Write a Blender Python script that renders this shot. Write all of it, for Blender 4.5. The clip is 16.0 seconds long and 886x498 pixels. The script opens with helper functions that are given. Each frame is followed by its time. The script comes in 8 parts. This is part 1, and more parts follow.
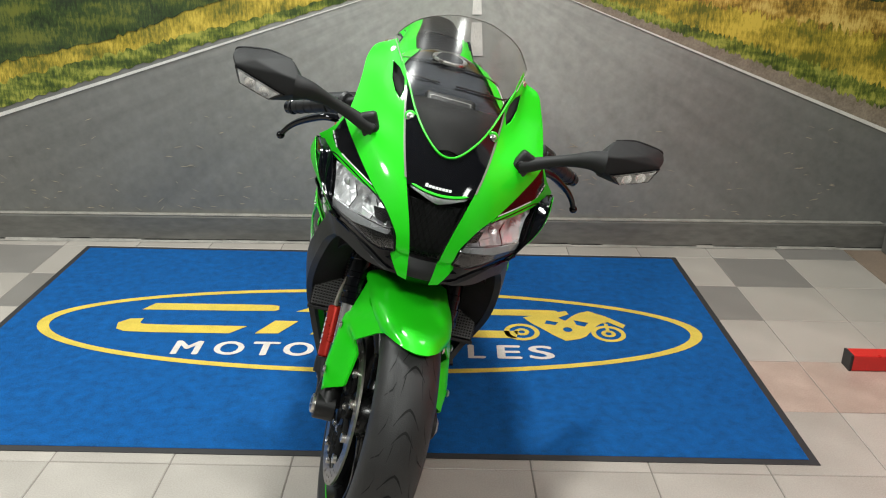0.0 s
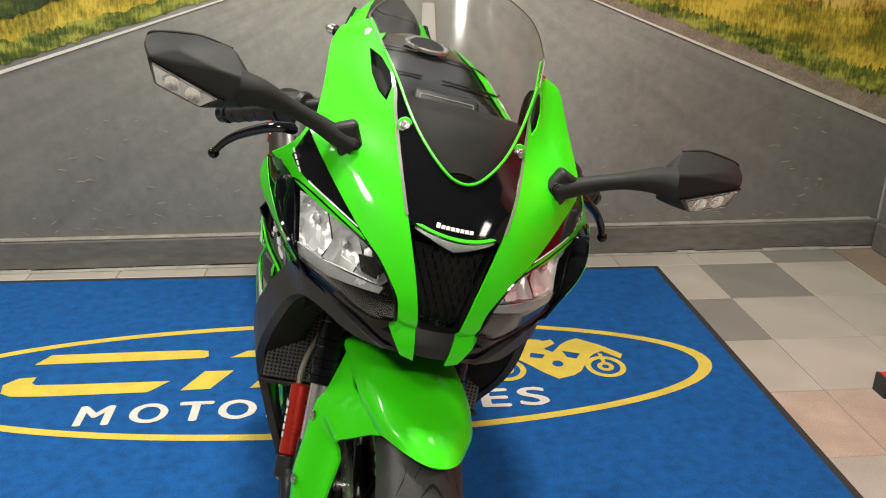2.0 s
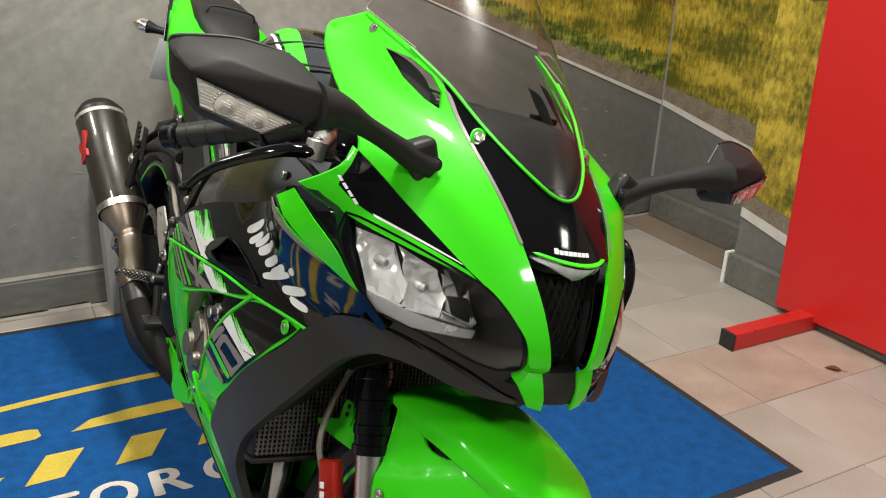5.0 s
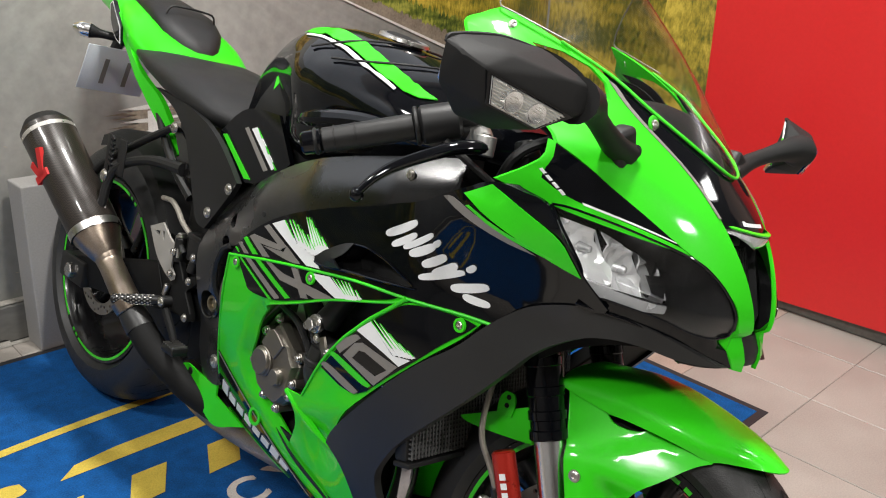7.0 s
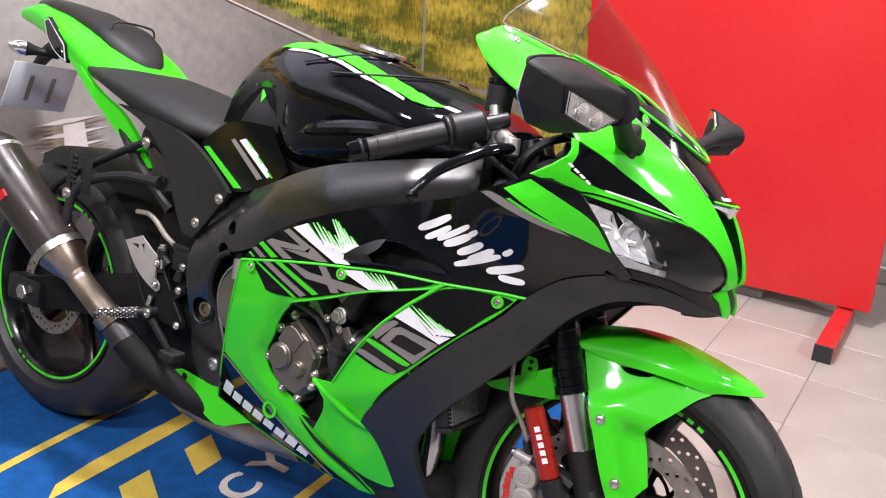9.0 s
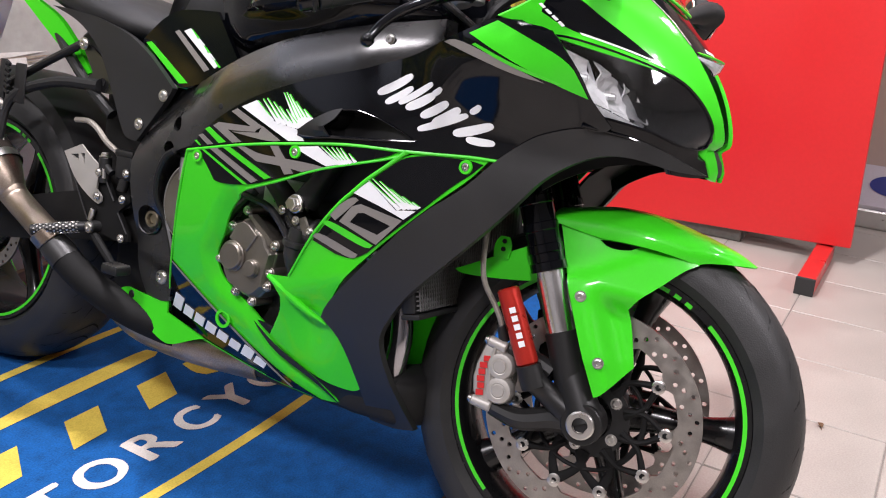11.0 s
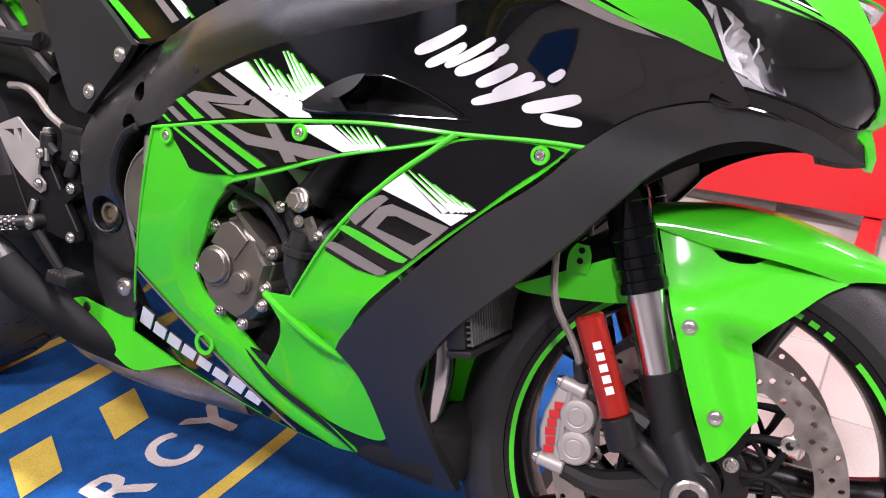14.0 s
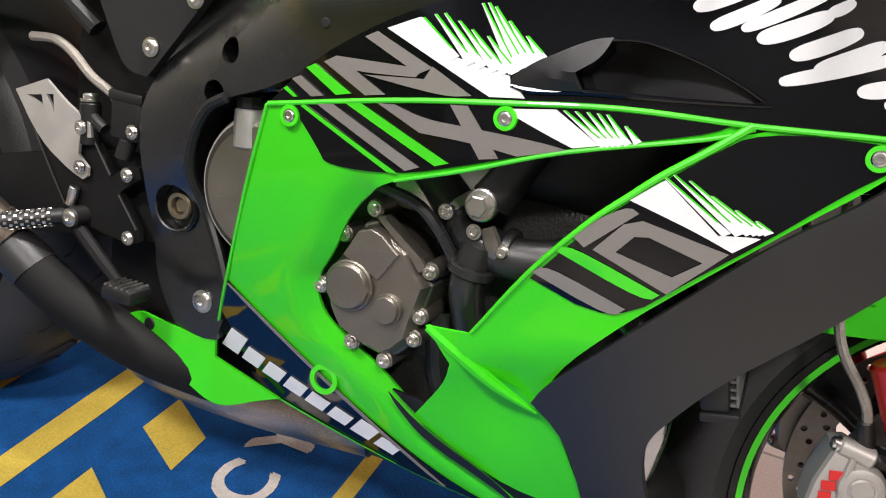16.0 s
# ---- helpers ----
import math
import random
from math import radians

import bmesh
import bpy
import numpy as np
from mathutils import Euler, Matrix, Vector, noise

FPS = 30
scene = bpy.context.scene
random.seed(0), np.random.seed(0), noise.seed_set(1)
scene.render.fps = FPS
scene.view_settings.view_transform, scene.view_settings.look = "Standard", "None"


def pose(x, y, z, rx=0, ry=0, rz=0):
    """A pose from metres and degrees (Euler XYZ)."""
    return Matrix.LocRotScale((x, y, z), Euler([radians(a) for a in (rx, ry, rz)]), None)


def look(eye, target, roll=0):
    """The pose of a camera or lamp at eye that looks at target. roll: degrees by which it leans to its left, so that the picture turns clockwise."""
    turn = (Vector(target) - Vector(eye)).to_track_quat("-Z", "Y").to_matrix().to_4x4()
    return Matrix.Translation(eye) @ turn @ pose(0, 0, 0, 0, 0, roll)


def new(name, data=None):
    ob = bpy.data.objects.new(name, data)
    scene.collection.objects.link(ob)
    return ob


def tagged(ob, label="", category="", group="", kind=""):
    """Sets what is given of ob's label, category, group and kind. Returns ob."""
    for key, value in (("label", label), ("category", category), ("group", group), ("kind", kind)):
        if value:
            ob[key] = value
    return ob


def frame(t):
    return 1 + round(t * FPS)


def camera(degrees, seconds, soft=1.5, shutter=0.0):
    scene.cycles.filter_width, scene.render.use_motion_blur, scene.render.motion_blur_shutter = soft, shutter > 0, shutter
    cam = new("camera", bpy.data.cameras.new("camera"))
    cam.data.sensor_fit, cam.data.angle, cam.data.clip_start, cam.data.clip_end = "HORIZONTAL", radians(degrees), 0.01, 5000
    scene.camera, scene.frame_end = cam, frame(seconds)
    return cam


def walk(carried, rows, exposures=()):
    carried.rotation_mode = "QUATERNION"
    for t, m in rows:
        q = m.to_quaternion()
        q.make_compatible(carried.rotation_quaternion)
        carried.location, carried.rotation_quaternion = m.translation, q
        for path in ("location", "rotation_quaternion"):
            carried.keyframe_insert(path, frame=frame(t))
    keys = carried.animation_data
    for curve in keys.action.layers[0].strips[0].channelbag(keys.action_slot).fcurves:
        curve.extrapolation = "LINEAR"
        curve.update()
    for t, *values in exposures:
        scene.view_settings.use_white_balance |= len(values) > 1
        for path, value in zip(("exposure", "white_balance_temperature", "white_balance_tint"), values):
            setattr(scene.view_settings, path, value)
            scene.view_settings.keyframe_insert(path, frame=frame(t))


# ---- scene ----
cam = camera(55.6, 16.0, 1.1)
PATH = [
    (0, (0.169, 0.007, 1.269), (0.177, 1.877, 0.559), 1.2),
    (0.5, (0.121, 0.141, 1.26), (0.136, 2.009, 0.544), 1.1),
    (1, (0.069, 0.251, 1.242), (0.103, 2.115, 0.518), 0.9),
    (1.5, (0.046, 0.374, 1.215), (0.161, 2.233, 0.486), 1.1),
    (2, (0.032, 0.494, 1.194), (0.242, 2.344, 0.464), 1.2),
    (2.5, (0.007, 0.56, 1.182), (0.306, 2.398, 0.452), 1.6),
    (3, (-0.059, 0.592, 1.181), (0.319, 2.416, 0.453), 1.6),
    (3.2, (-0.104, 0.601, 1.184), (0.313, 2.416, 0.453), 1.6),
    (5.3, (-0.473, 0.839, 1.163), (0.51, 2.421, 0.434), 2.5),
    (5.5, (-0.527, 0.848, 1.165), (0.5, 2.402, 0.435), 2.3),
    (6, (-0.674, 0.883, 1.178), (0.511, 2.323, 0.454), 2.7),
    (6.5, (-0.779, 0.976, 1.16), (0.498, 2.337, 0.44), 2.9),
    (7, (-0.815, 1.088, 1.142), (0.503, 2.412, 0.43), 3.1),
    (7.5, (-0.871, 1.144, 1.15), (0.493, 2.424, 0.443), 3.0),
    (8, (-1.007, 1.193, 1.173), (0.439, 2.384, 0.474), 3.0),
    (8.2, (-1.056, 1.197, 1.186), (0.434, 2.334, 0.488), 3.2),
    (10.3, (-1.139, 1.239, 1.094), (0.461, 2.209, 0.385), 2.9),
    (10.5, (-1.121, 1.228, 1.05), (0.481, 2.199, 0.35), 2.6),
    (11, (-1.079, 1.214, 0.956), (0.531, 2.176, 0.262), 2.4),
    (11.5, (-1.048, 1.205, 0.896), (0.567, 2.17, 0.217), 2.0),
    (12, (-1.029, 1.201, 0.867), (0.59, 2.161, 0.19), 1.4),
    (12.5, (-1.024, 1.218, 0.879), (0.579, 2.155, 0.136), 2.0),
    (13, (-1.009, 1.278, 0.906), (0.601, 2.189, 0.145), 2.5),
    (13.5, (-0.916, 1.364, 0.906), (0.689, 2.271, 0.13), 2.4),
    (14, (-0.854, 1.459, 0.903), (0.755, 2.344, 0.113), 2.7),
    (14.5, (-0.826, 1.557, 0.894), (0.811, 2.394, 0.106), 3.5),
    (15, (-0.813, 1.636, 0.879), (0.844, 2.432, 0.091), 4.0),
    (15.5, (-0.758, 1.729, 0.858), (0.848, 2.541, -0.015), 3.3),
    (16, (-0.742, 1.812, 0.865), (0.867, 2.542, -0.071), 4.0),
]
walk(cam, [(t, look(eye, target, roll)) for t, eye, target, roll in PATH], [(0.0, -0.32, 6200, 3), (1.5, -0.29, 6800, 5), (3.0, -0.31, 6900, 8), (5.5, -0.44, 6700, 6), (7.0, -0.32, 6400, 9), (8.0, 0.06, 6200, 20), (10.5, 0.12, 6200, 20), (12.0, 0.09, 6200, 19), (13.5, 0.16, 6200, 26), (14.5, 0.60, 6200, 32), (15.0, 0.46, 6300, 24), (16.0, 0.33, 6500, 14)])

# ---- world, lamps ----
world = bpy.data.worlds.new("world")
scene.world = world
world.use_nodes = True
world.node_tree.nodes["Background"].inputs[0].default_value = (0.9, 0.95, 1.0, 1)
world.node_tree.nodes["Background"].inputs[1].default_value = 0.15


def ceiling_lamp(x, y, z, size, watts, tint=(1.0, 0.965, 0.92)):
    data = bpy.data.lights.new("ceiling_lamp", "AREA")
    data.shape, data.size, data.size_y, data.energy, data.color = "RECTANGLE", size[0], size[1], watts, tint
    ob = new("ceiling_lamp", data)
    ob.matrix_world = pose(x, y, z)
    return ob


# x, y, size, watts of the ceiling panels
# none is in view: the first follows the bike's shadow, the rest are added fill
PANELS = [(0.22, 2.02, (0.26, 0.26), 92), (-2.0, 0.9, (0.3, 0.3), 62), (0.4, -1.2, (0.5, 0.35), 92),
          (-1.7, 2.7, (0.4, 0.4), 56), (1.5, 2.4, (0.4, 0.4), 13), (2.9, 0.3, (0.5, 0.5), 36)]
CEILING = 2.9
for px, py, size, watts in PANELS:
    ceiling_lamp(px, py, CEILING - 0.03, size, watts)

# ---- materials ----
def material(name, base, rough=0.5, metal=0.0, coat=0.0, var=0.12, scale=6.0, bump=0.0, grain=300.0, spec=0.5,
             second=None, mix=0.0, rvar=0.08, stretch=(1, 1, 1), coat_rough=0.03):
    """A principled material with two scales of noise in colour and gloss, and a fine relief."""
    m = bpy.data.materials.new(name)
    m.use_nodes = True
    nt = m.node_tree
    b = nt.nodes["Principled BSDF"]
    tc = nt.nodes.new("ShaderNodeTexCoord")
    mp = nt.nodes.new("ShaderNodeMapping")
    mp.inputs["Scale"].default_value = stretch
    nt.links.new(tc.outputs["Object"], mp.inputs["Vector"])
    n1 = nt.nodes.new("ShaderNodeTexNoise")
    n1.inputs["Scale"].default_value, n1.inputs["Detail"].default_value = scale, 6
    n2 = nt.nodes.new("ShaderNodeTexNoise")
    n2.inputs["Scale"].default_value, n2.inputs["Detail"].default_value = grain, 3
    for n in (n1, n2):
        nt.links.new(mp.outputs["Vector"], n.inputs["Vector"])
    add = nt.nodes.new("ShaderNodeMath")
    add.operation = "ADD"
    nt.links.new(n1.outputs["Fac"], add.inputs[0])
    nt.links.new(n2.outputs["Fac"], add.inputs[1])
    ramp = nt.nodes.new("ShaderNodeMapRange")
    ramp.inputs["From Min"].default_value, ramp.inputs["From Max"].default_value = 0.6, 1.4
    nt.links.new(add.outputs[0], ramp.inputs["Value"])
    mixc = nt.nodes.new("ShaderNodeMix")
    mixc.data_type = "RGBA"
    lo = [max(0.0, c * (1 - var)) for c in base]
    hi = [min(1.0, c * (1 + var)) for c in (second or base)]
    mixc.inputs["A"].default_value, mixc.inputs["B"].default_value = (*lo, 1), (*hi, 1)
    nt.links.new(ramp.outputs["Result"], mixc.inputs["Factor"])
    nt.links.new(mixc.outputs["Result"], b.inputs["Base Color"])
    rr = nt.nodes.new("ShaderNodeMapRange")
    rr.inputs["From Min"].default_value, rr.inputs["From Max"].default_value = 0.3, 0.7
    rr.inputs["To Min"].default_value, rr.inputs["To Max"].default_value = max(0.0, rough - rvar), min(1.0, rough + rvar)
    nt.links.new(n1.outputs["Fac"], rr.inputs["Value"])
    nt.links.new(rr.outputs["Result"], b.inputs["Roughness"])
    b.inputs["Metallic"].default_value = metal
    b.inputs["Coat Weight"].default_value, b.inputs["Coat Roughness"].default_value = coat, coat_rough
    b.inputs["Specular IOR Level"].default_value = spec
    if bump:
        bp = nt.nodes.new("ShaderNodeBump")
        bp.inputs["Strength"].default_value, bp.inputs["Distance"].default_value = bump, 0.002
        nt.links.new(n2.outputs["Fac"], bp.inputs["Height"])
        nt.links.new(bp.outputs["Normal"], b.inputs["Normal"])
    return m


def per_piece(m, amount=0.12):
    """Lets each object of a set of alike pieces differ a little in value."""
    nt = m.node_tree
    b = nt.nodes["Principled BSDF"]
    src = b.inputs["Base Color"].links[0].from_socket
    info = nt.nodes.new("ShaderNodeObjectInfo")
    mr = nt.nodes.new("ShaderNodeMapRange")
    mr.inputs["To Min"].default_value, mr.inputs["To Max"].default_value = 1 - amount, 1 + amount
    nt.links.new(info.outputs["Random"], mr.inputs["Value"])
    hsv = nt.nodes.new("ShaderNodeHueSaturation")
    nt.links.new(src, hsv.inputs["Color"])
    nt.links.new(mr.outputs["Result"], hsv.inputs["Value"])
    nt.links.new(hsv.outputs["Color"], b.inputs["Base Color"])
    return m


def glass(name, tint, rough=0.02, alpha=1.0, spec=0.5):
    m = bpy.data.materials.new(name)
    m.use_nodes = True
    b = m.node_tree.nodes["Principled BSDF"]
    b.inputs["Base Color"].default_value = (*tint, 1)
    b.inputs["Roughness"].default_value, b.inputs["IOR"].default_value = rough, 1.45
    b.inputs["Transmission Weight"].default_value = alpha
    b.inputs["Specular IOR Level"].default_value = spec
    return m


GREEN = material("green_paint", (0.038, 0.62, 0.009), 0.42, coat=0.45, var=0.03, scale=3, rvar=0.03, spec=0.15, coat_rough=0.075)
GREEN_TRIM = material("green_trim_paint", (0.042, 0.64, 0.008), 0.4, coat=0.35, var=0.04, scale=5, rvar=0.03)
GLOSS = material("gloss_black_paint", (0.0028, 0.0032, 0.0045), 0.06, coat=0.0, var=0.1, scale=4, rvar=0.02, spec=0.36)
SATIN = material("satin_black_plastic", (0.0085, 0.0085, 0.009), 0.5, spec=0.4, var=0.2, scale=7, bump=0.12, grain=900)
FLAREGREY = material("matt_grey_black_plastic", (0.017, 0.017, 0.017), 0.44, var=0.15, scale=7, bump=0.12, grain=900)
SPARBLACK = material("satin_cast_frame", (0.006, 0.006, 0.0062), 0.26, spec=0.8, coat=0.6, coat_rough=0.2, var=0.15, scale=6, bump=0.05, grain=700)
MATT = material("dull_black_coating", (0.0055, 0.0055, 0.0055), 0.7, var=0.2, scale=9, bump=0.1, grain=600, spec=0.2)
MATT2 = material("dull_black_plastic", (0.010, 0.010, 0.010), 0.6, var=0.15, scale=9, bump=0.1, grain=900, spec=0.3)
FRAME = material("matt_black_frame", (0.008, 0.008, 0.008), 0.44, spec=0.45, var=0.15, scale=9, bump=0.06, grain=700)
RUBBER = material("tyre_rubber", (0.018, 0.018, 0.0182), 0.5, var=0.3, scale=18, bump=0.25, grain=500)
HOSE = material("coolant_hose_rubber", (0.020, 0.020, 0.020), 0.34, var=0.2, scale=20, bump=0.1, grain=500)
GRIP = material("grip_rubber", (0.007, 0.007, 0.007), 0.5, var=0.2, scale=30, bump=0.12, grain=700)
VINYL = material("seat_vinyl", (0.010, 0.010, 0.011), 0.5, var=0.2, scale=12, bump=0.35, grain=650)
WHITE = material("white_decal", (0.82, 0.83, 0.84), 0.35, var=0.03, scale=10)
GREY = material("grey_decal", (0.21, 0.195, 0.18), 0.35, var=0.06, scale=14)
STEEL = material("brushed_steel", (0.62, 0.60, 0.57), 0.3, metal=1.0, var=0.12, scale=30, bump=0.06, grain=900)
CHROME = material("polished_chrome", (0.94, 0.94, 0.95), 0.22, metal=1.0, var=0.05, scale=12, rvar=0.04)
DISC = material("drilled_disc_steel", (0.42, 0.39, 0.36), 0.36, metal=1.0, var=0.2, scale=60, bump=0.08, grain=1200)
CAST = material("cast_engine_cover", (0.22, 0.20, 0.172), 0.36, metal=0.8, var=0.12, scale=20, bump=0.2, grain=800)
CASTALU = material("sandblasted_alloy", (0.46, 0.44, 0.41), 0.48, metal=0.55, var=0.1, scale=30, bump=0.12, grain=900)
BRASS = material("dull_brass_nut", (0.30, 0.26, 0.19), 0.38, metal=0.9, var=0.15, scale=40)
ALLOY = material("silver_alloy", (0.56, 0.55, 0.53), 0.34, metal=0.85, var=0.12, scale=25, bump=0.12, grain=700)
TITAN = material("titanium_pipe", (0.34, 0.26, 0.19), 0.34, metal=1.0, var=0.35, scale=11, second=(0.36, 0.30, 0.25), bump=0.05, grain=500)
RADFIN = material("radiator_guard", (0.11, 0.11, 0.11), 0.4, metal=0.2, var=0.2, scale=40)
HEADER = material("blued_steel_pipe", (0.40, 0.43, 0.50), 0.2, metal=1.0, var=0.2, scale=9, second=(0.44, 0.40, 0.40), bump=0.03, grain=400)
PALELENS = material("pale_lamp_lining", (0.55, 0.56, 0.58), 0.2, var=0.25, scale=60, bump=0.4, grain=150)
REDANO = material("red_anodised", (0.50, 0.028, 0.016), 0.3, metal=0.55, var=0.08, scale=20, coat=0.3)
REDMARK = material("red_marking", (0.55, 0.02, 0.02), 0.4, var=0.05)
LENS = glass("clear_lens", (0.96, 0.97, 0.97), 0.03)
SCREEN = glass("smoked_screen", (0.80, 0.79, 0.78), 0.0, spec=0.0)
SCREEN.node_tree.nodes["Principled BSDF"].inputs["IOR"].default_value = 1.01
SCREEN.node_tree.nodes["Principled BSDF"].inputs["Coat Weight"].default_value = 0.22
SCREEN.node_tree.nodes["Principled BSDF"].inputs["Coat Roughness"].default_value = 0.17
REFLECT = material("lamp_reflector", (0.86, 0.86, 0.87), 0.18, metal=0.6, var=0.05, scale=30, bump=0.08, grain=60)
WIRE = material("braided_hose", (0.28, 0.255, 0.22), 0.5, metal=0.4, var=0.2, scale=200, bump=0.6, grain=900)


def carbon():
    m = material("carbon_weave", (0.05, 0.045, 0.042), 0.35, metal=0.15, coat=0.5, var=0.2, scale=40)
    nt = m.node_tree
    b = nt.nodes["Principled BSDF"]
    tc = nt.nodes.new("ShaderNodeTexCoord")
    mp = nt.nodes.new("ShaderNodeMapping")
    mp.inputs["Rotation"].default_value = (0.6, 0, 0)
    ck = nt.nodes.new("ShaderNodeTexChecker")
    ck.inputs["Scale"].default_value = 330
    ck.inputs["Color1"].default_value, ck.inputs["Color2"].default_value = (0.016, 0.013, 0.011, 1), (0.042, 0.034, 0.029, 1)
    nt.links.new(tc.outputs["Object"], mp.inputs["Vector"])
    nt.links.new(mp.outputs["Vector"], ck.inputs["Vector"])
    nt.links.new(ck.outputs["Color"], b.inputs["Base Color"])
    return m


CARBON = carbon()

# ---- mesh helpers ----
from mathutils.geometry import delaunay_2d_cdt

V = Vector


def link(name, mesh, mat, parent=None, label=""):
    ob = new(name, mesh)
    mats = mat if isinstance(mat, (list, tuple)) else [mat]
    for m in mats:
        mesh.materials.append(m)
    if parent is not None:
        ob.parent = parent
    if label:
        tagged(ob, label)
    return ob


def part(name, bm, mat, parent=None, label="", smooth=True, angle=35):
    """One mesh object out of a bmesh, under a thing or a part."""
    bmesh.ops.recalc_face_normals(bm, faces=bm.faces[:])
    me = bpy.data.meshes.new(name)
    if smooth:
        lim = radians(angle)
        for f in bm.faces:
            f.smooth = True
        for e in bm.edges:
            e.smooth = len(e.link_faces) == 2 and e.calc_face_angle(4.0) < lim
    bm.to_mesh(me)
    bm.free()
    return link(name, me, mat, parent, label)


def join(*bms):
    out = bmesh.new()
    for b in bms:
        me = bpy.data.meshes.new("tmp")
        b.to_mesh(me)
        b.free()
        out.from_mesh(me)
        bpy.data.meshes.remove(me)
    return out


def moved(bm, m):
    bm.transform(m)
    return bm


def box(x0, x1, y0, y1, z0, z1, r=0.0, seg=2):
    bm = bmesh.new()
    bmesh.ops.create_cube(bm, size=1)
    bm.transform(Matrix.Translation(((x0 + x1) / 2, (y0 + y1) / 2, (z0 + z1) / 2)) @ Matrix.Diagonal((x1 - x0, y1 - y0, z1 - z0, 1)))
    if r:
        bmesh.ops.bevel(bm, geom=bm.edges[:], offset=r, segments=seg, affect="EDGES", profile=0.5)
    return bm


def rounded(poly, sharp=50, turns=2):
    """Softens the corners of a closed outline that turn by less than sharp degrees."""
    pts = [V(p).to_2d() for p in poly]
    keep = []
    n = len(pts)
    for i in range(n):
        a, b = pts[i] - pts[i - 1], pts[(i + 1) % n] - pts[i]
        keep.append(a.length > 1e-6 and b.length > 1e-6 and a.angle(b) > radians(sharp))
    for _ in range(turns):
        new_pts, new_keep = [], []
        n = len(pts)
        for i in range(n):
            p, q = pts[i], pts[(i + 1) % n]
            if keep[i]:
                new_pts.append(p)
                new_keep.append(True)
            else:
                new_pts.append(p * 0.75 + q * 0.25)
                new_keep.append(False)
            if not keep[(i + 1) % n]:
                new_pts.append(p * 0.25 + q * 0.75)
                new_keep.append(False)
        pts, keep = new_pts, new_keep
    return pts


def inside(p, poly):
    hit = False
    j = len(poly) - 1
    for i in range(len(poly)):
        a, b = poly[i], poly[j]
        if (a[1] > p[1]) != (b[1] > p[1]) and p[0] < (b[0] - a[0]) * (p[1] - a[1]) / (b[1] - a[1]) + a[0]:
            hit = not hit
        j = i
    return hit


def fill2d(poly, holes=(), step=0.02):
    """Triangles over a closed outline with holes, finely enough to be bent."""
    verts, edges = [], []
    for loop in (poly, *holes):
        s = len(verts)
        ring = []
        for i in range(len(loop)):
            a, b = V(loop[i]).to_2d(), V(loop[(i + 1) % len(loop)]).to_2d()
            n = max(1, int((b - a).length / step))
            ring += [a.lerp(b, k / n) for k in range(n)]
        verts += ring
        edges += [(s + i, s + (i + 1) % len(ring)) for i in range(len(ring))]
    nb = len(verts)
    xs, ys = [p[0] for p in poly], [p[1] for p in poly]
    bound = np.array([tuple(v) for v in verts])
    y, row = min(ys) + step / 2, 0
    while y < max(ys):
        x = min(xs) + step * (0.5 if row % 2 else 0.25)
        while x < max(xs):
            if inside((x, y), poly) and not any(inside((x, y), h) for h in holes) and np.min(np.hypot(bound[:, 0] - x, bound[:, 1] - y)) > step * 0.45:
                verts.append(V((x, y)))
            x += step
        y += step * 0.87
        row += 1
    vs, _, fs, *_ = delaunay_2d_cdt(verts, edges, [], 0, 1e-6)
    tris = []
    for f in fs:
        c = sum((vs[i] for i in f), V((0, 0))) / len(f)
        if inside(c, poly) and not any(inside(c, h) for h in holes):
            tris.append(tuple(f))
    return vs, tris


def shell(poly, surf, back, thick=0.004, step=0.02, lift=0.0, holes=(), soft=True, sharp=50):
    """A panel with thickness: an outline laid on the surface surf(a, b); back is the way its back lies."""
    poly = rounded(poly, sharp) if soft else [V(p).to_2d() for p in poly]
    vs, tris = fill2d(poly, holes, step)
    bm = bmesh.new()
    bk = V(back)
    top = [bm.verts.new(V(surf(p[0], p[1])) - bk * lift) for p in vs]
    for t in tris:
        try:
            bm.faces.new([top[i] for i in t])
        except ValueError:
            pass
    bmesh.ops.delete(bm, geom=[v for v in bm.verts if not v.link_faces], context="VERTS")
    if thick:
        rim = [e for e in bm.edges if len(e.link_faces) == 1]
        old = list(bm.verts)
        low = {v: bm.verts.new(v.co + bk * thick) for v in old}
        for f in list(bm.faces):
            bm.faces.new([low[v] for v in reversed(f.verts)])
        for e in rim:
            a, b = e.verts
            bm.faces.new((a, b, low[b], low[a]))
    return bm


def lathe(profile, segs=48, axis="X", start=0.0, end=2 * math.pi, closed=True):
    """Turns a profile of (along the axis, radius) round the axis."""
    bm = bmesh.new()
    full = abs(end - start - 2 * math.pi) < 1e-6
    n = segs if full else segs + 1
    rings = []
    for k in range(n):
        a = start + (end - start) * k / segs
        c, s = math.cos(a), math.sin(a)
        rings.append([bm.verts.new({"X": (p, r * c, r * s), "Y": (r * c, p, r * s), "Z": (r * c, r * s, p)}[axis]) for p, r in profile])
    m = len(profile)
    for k in range(segs if full else segs):
        A, B = rings[k], rings[(k + 1) % n]
        for i in range(m if closed else m - 1):
            j = (i + 1) % m
            bm.faces.new((A[i], A[j], B[j], B[i]))
    if not full and closed:
        bm.faces.new(rings[0])
        bm.faces.new(list(reversed(rings[-1])))
    bmesh.ops.remove_doubles(bm, verts=bm.verts[:], dist=1e-6)
    return bm


